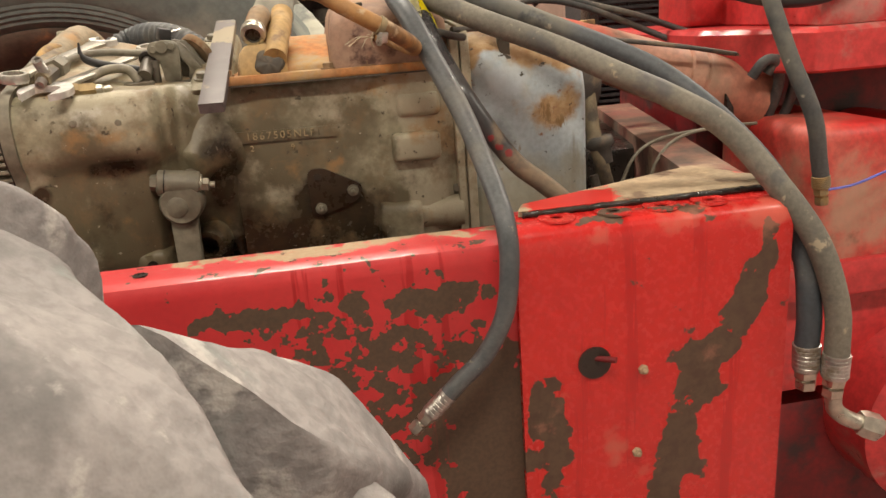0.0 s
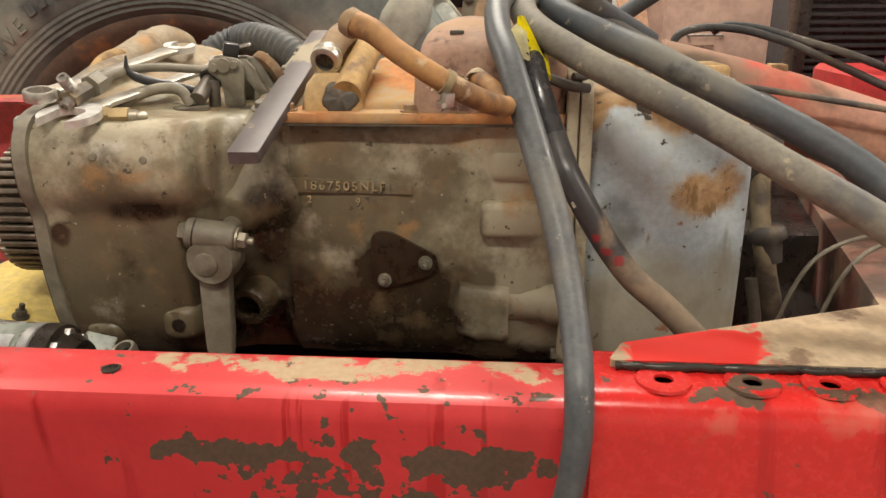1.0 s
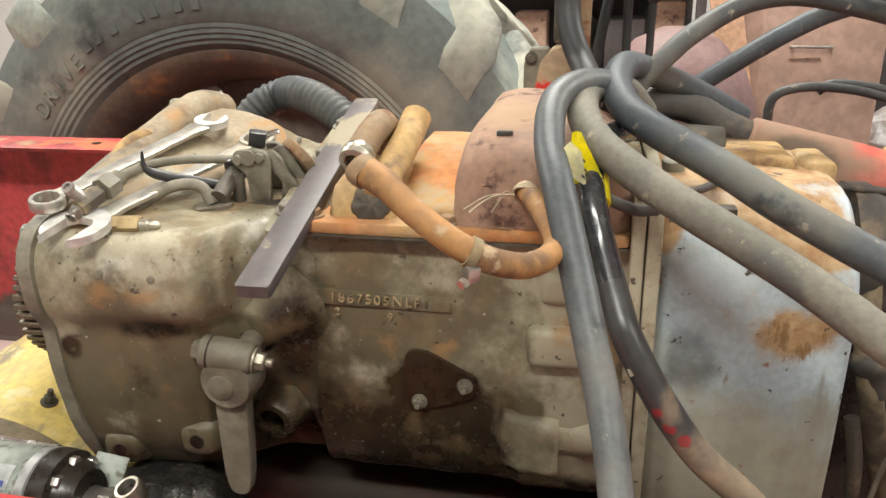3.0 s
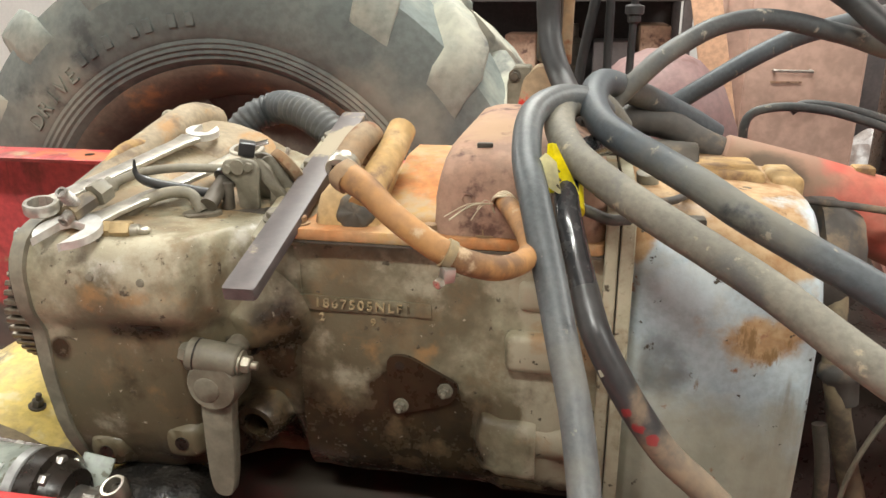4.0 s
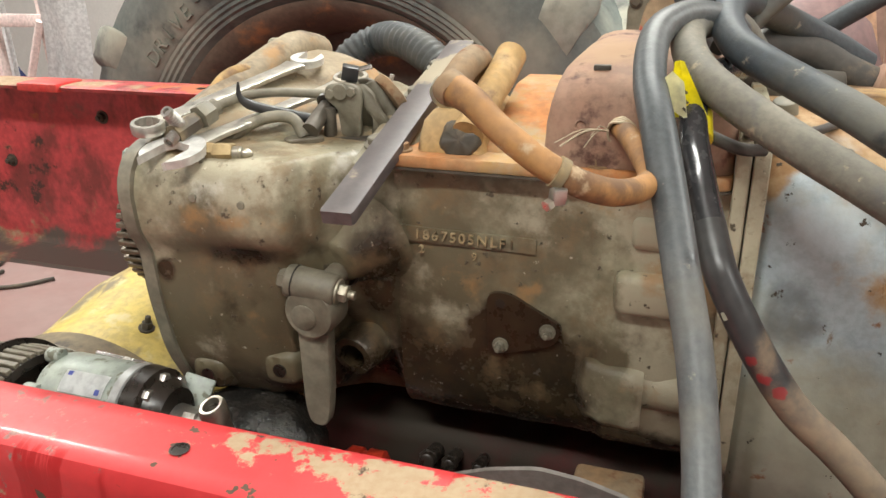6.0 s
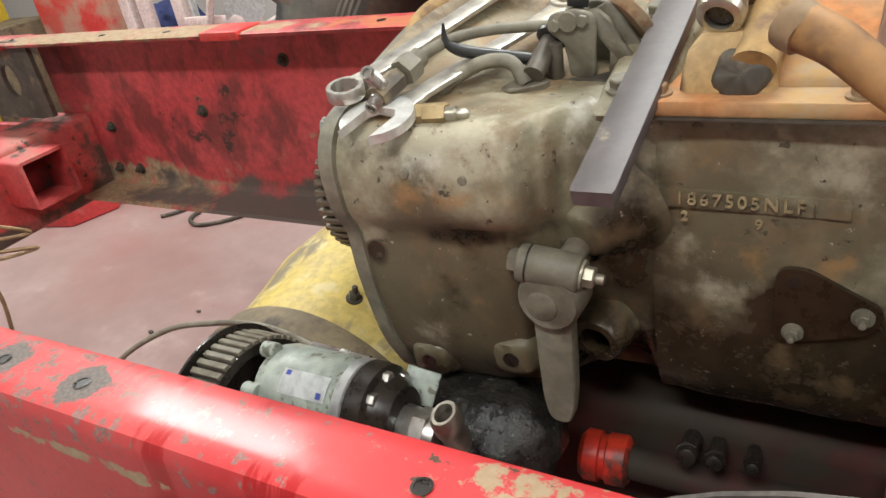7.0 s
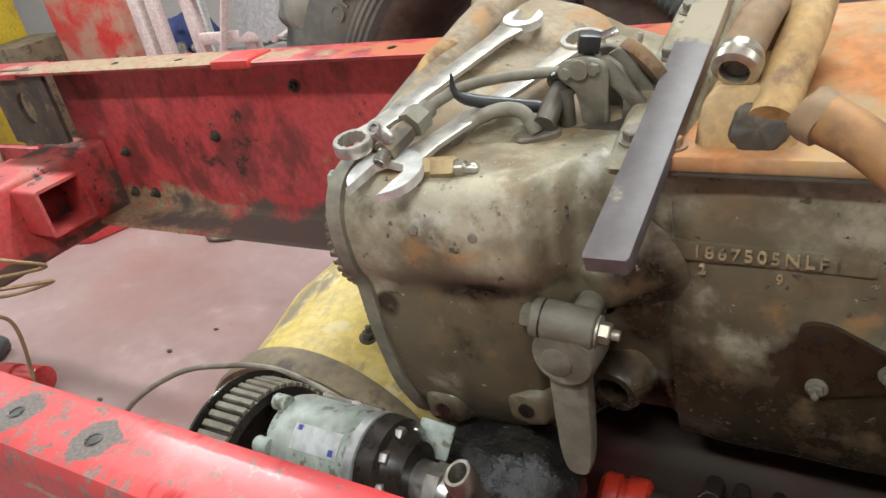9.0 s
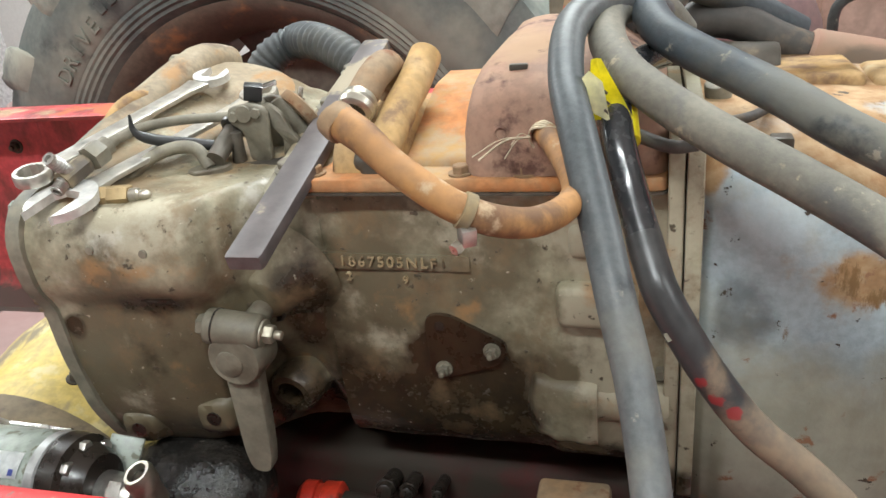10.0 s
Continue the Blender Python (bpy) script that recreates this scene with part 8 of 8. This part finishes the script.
part("block", bm, "red_clean", rp)
rc = thing("red_valve", "red painted valve with a black hose end on the floor", "valve", (-2.9, 0.47, 0.0))
bm = bmesh.new()
lathe(bm, (-2.80, 0.50, 0.065), (-1, -0.1, 0), [(0, 0.03), (0.01, 0.062), (0.10, 0.062), (0.11, 0.045), (0.16, 0.045), (0.17, 0.055), (0.26, 0.05), (0.27, 0.02)], 26)
part("body", bm, "red_clean", rc)
bm = bmesh.new()
sweep(bm, [(-2.93, 0.44, 0.05), (-2.95, 0.38, 0.04), (-2.93, 0.30, 0.035), (-2.86, 0.24, 0.035)], 0.032, 12, 5)
part("hose_end", bm, "black", rc)
for k, (x, y, turn) in enumerate(((-3.52, 0.50, 35), (-3.14, 0.28, 25))):
    th = thing("rubber_block", "grey notched rubber mounting block lying on the floor", "rubber block", (x, y, 0), "rubber blocks")
    bm = bmesh.new()
    o = fillet([(-0.22, 0.0), (0.22, 0.0), (0.23, 0.06), (0.17, 0.10), (0.10, 0.06), (0.05, 0.05), (-0.01, 0.09), (-0.07, 0.095), (-0.11, 0.05), (-0.17, 0.055), (-0.22, 0.09)], 0.02, 4)
    prism(bm, o, 1, -0.055, 0.055, 0.005)
    bmesh.ops.transform(bm, matrix=pose(x, y, 0.001, 0, 0, turn), verts=bm.verts)
    part("block", bm, "rubber_grey", th)
for pts in ([(-3.42, 1.80, 0.012), (-3.36, 1.86, 0.012), (-3.30, 1.98, 0.012), (-3.34, 2.1, 0.012)], [(-3.20, 1.95, 0.012), (-3.19, 1.82, 0.012), (-3.08, 1.76, 0.012), (-2.95, 1.82, 0.012), (-2.84, 1.95, 0.012)]):
    bm = bmesh.new()
    sweep(bm, pts, 0.012, 8, 6)
    solo("wire_hook", bm, "iron_dark", "bent dark wire hook lying on the floor", "wire", group="wire hooks")
random.seed(8)
for i in range(4):
    lump("grit_crumb", (random.uniform(-2.6, -1.6), random.uniform(0.35, 1.1), 0.006), (0.013, 0.009, 0.007), "iron_dark", "small dark crumb of dirt on the floor", "dirt", 0.004, 30, "crumbs of dirt")
# copper pipe, spring-like, hung on the cross member
cp = thing("copper_pipe", "dull copper pipe bent into loops with a brass union", "pipe", (-1.5, 0.0, 1.1))
bm = bmesh.new()
sweep(bm, [(-1.56, 0.06, 1.36), (-1.53, 0.03, 1.25), (-1.50, -0.012, 1.15), (-1.49, -0.008, 1.115), (-1.46, 0.03, 1.085), (-1.44, 0.08, 1.045), (-1.48, 0.0, 1.06), (-1.53, -0.085, 1.085), (-1.52, -0.092, 1.065), (-1.46, 0.0, 1.035), (-1.43, 0.075, 1.01), (-1.47, 0.0, 1.015), (-1.52, -0.09, 1.045), (-1.515, -0.10, 1.025), (-1.48, -0.05, 0.99), (-1.47, -0.03, 0.95), (-1.47, -0.04, 0.86), (-1.49, -0.07, 0.70), (-1.8, 0.0, 0.45), (-2.4, 0.25, 0.15), (-2.8, 0.42, 0.02)], 0.0046, 8, 7)
part("pipe", bm, "copper", cp)
bm = bmesh.new()
hexagon(bm, (-1.503, 0.0, 1.165), (0.3, -0.5, -1), 0.014, 0.026)
part("union", bm, "brass", cp)
# things on the cross member
bm = bmesh.new()
bmesh.ops.create_grid(bm, x_segments=22, y_segments=22, size=0.5)
for v in bm.verts:
    u, w = v.co.x, v.co.y
    n1 = noise.noise(Vector((u * 7, w * 7, 0.3))) + 0.6 * noise.noise(Vector((u * 15, w * 15, 2.0)))
    v.co = Vector((-2.01 + u * 0.20 + 0.02 * n1, -0.15 + w * 0.24 + 0.02 * noise.noise(Vector((u * 9, w * 9, 5))), 1.085 + 0.035 * n1 - 0.10 * max(0, abs(u) + abs(w) - 0.62)))
    v.co.z = max(v.co.z, 1.059)
bmesh.ops.solidify(bm, geom=bm.faces[:], thickness=0.002)
solo("blue_rag", bm, "rag", "crumpled pale blue rag lying on the tube stub", "rag", angle=80)
bm = bmesh.new()
lathe(bm, (-2.16, -0.06, 1.105), (0, 1, 0.02), [(0, 0.0), (0, 0.022), (0.02, 0.026), (0.46, 0.026), (0.47, 0.02)], 18)
solo("dark_bar", bm, "iron_dark", "dark round bar lying on the cross member", "bar")
lump("black_bulb", (-2.13, -0.085, 1.125), (0.05, 0.055, 0.048), "black", "black rubber bulb lying on the cross member", "rubber bulb", 0.003, 20)
bm = bmesh.new()
rod(bm, (-2.20, 0.345, 1.100), (-2.15, 0.36, 1.105), 0.024, seg=16, bevel=0.004)
rod(bm, (-2.16, 0.36, 1.105), (-2.13, 0.365, 1.105), 0.018, seg=16, bevel=0.003)
solo("red_connector", bm, "hot_red", "red and silver connector on the cross member", "connector")
bm = bmesh.new()
sweep(bm, [(-2.26, 0.40, 1.082), (-2.27, 0.25, 1.10), (-2.28, 0.05, 1.11), (-2.29, -0.2, 1.09)], 0.006, 8, 6)
solo("bright_rod", bm, "chrome", "thin bright steel rod lying on the cross member", "rod")
bm = bmesh.new()
prism(bm, [(-1.75, -0.36), (-1.96, -0.26), (-2.02, -0.12), (-1.88, -0.10), (-1.62, -0.22)], 2, 1.060, 1.064)
bmesh.ops.transform(bm, matrix=Matrix.Translation((-1.85, -0.2, 1.06)) @ Matrix.Rotation(radians(7), 4, "Y") @ Matrix.Translation((1.85, 0.2, -1.06)), verts=bm.verts)
solo("red_sheet_piece", bm, "red_clean", "bent red sheet-metal piece on the frame's corner", "sheet metal")

# blue rack with bright sockets, and tools beside it
sr = thing("socket_tray", "blue tool tray full of bright sockets on the floor", "tool tray", (-3.5, -0.35, 0.0))
bm = bmesh.new()
TR = pose(-3.55, -0.35, 0.0, 0, 0, 20)
for b in ((-0.55, 0.55, -0.36, 0.36, 0.0, 0.03), (-0.55, 0.55, -0.40, -0.36, 0.0, 0.12), (-0.55, 0.55, 0.36, 0.40, 0.0, 0.12), (-0.59, -0.55, -0.40, 0.40, 0.0, 0.12), (0.55, 0.59, -0.40, 0.40, 0.0, 0.12)):
    box(bm, *b, 0.004, 1, TR)
part("tray", bm, "navy", sr)
bm = bmesh.new()
lathe(bm, (-0.05, 0, 0.017), (1, 0, 0), [(0, 0.010), (0.001, 0.0165), (0.04, 0.0165), (0.045, 0.013), (0.098, 0.013), (0.10, 0.008)], 12)
sock = mesh_of("socket", bm, "jaw")
for i in range(8):
    for j in range(16):
        ob = new("socket", sock)
        ob.matrix_world = TR @ pose(-0.46 + i * 0.13, -0.32 + j * 0.042, 0.031) @ Matrix.Diagonal((0.8 + 0.4 * ((i * 7 + j * 3) % 5) / 4, 1, 1, 1))
        ob.parent = sr
        ob.matrix_parent_inverse = Matrix.Translation(-Vector(sr.location))
for k in range(4):
    bm = bmesh.new()
    x = -2.75 - 0.10 * k
    rod(bm, (x, -0.05 - 0.05 * k, 0.016), (x - 0.25, -0.42 - 0.05 * k, 0.016), 0.013, seg=10, bevel=0.002)
    lathe(bm, (x, -0.05 - 0.05 * k, 0.018), (0.55, 0.8, 0), [(-0.02, 0.016), (0.03, 0.017), (0.032, 0.010)], 12)
    solo("long_spanner", bm, "chrome", "long bright steel spanner lying on the floor", "spanner", group="spanners on the floor")
bm = bmesh.new()
sweep(bm, [(-2.75, 0.0, 0.02), (-2.6, -0.06, 0.025), (-2.45, -0.12, 0.02)], 0.02, 10, 6)
solo("crank_handle", bm, "grey_metal", "bent grey steel handle lying on the floor", "handle")
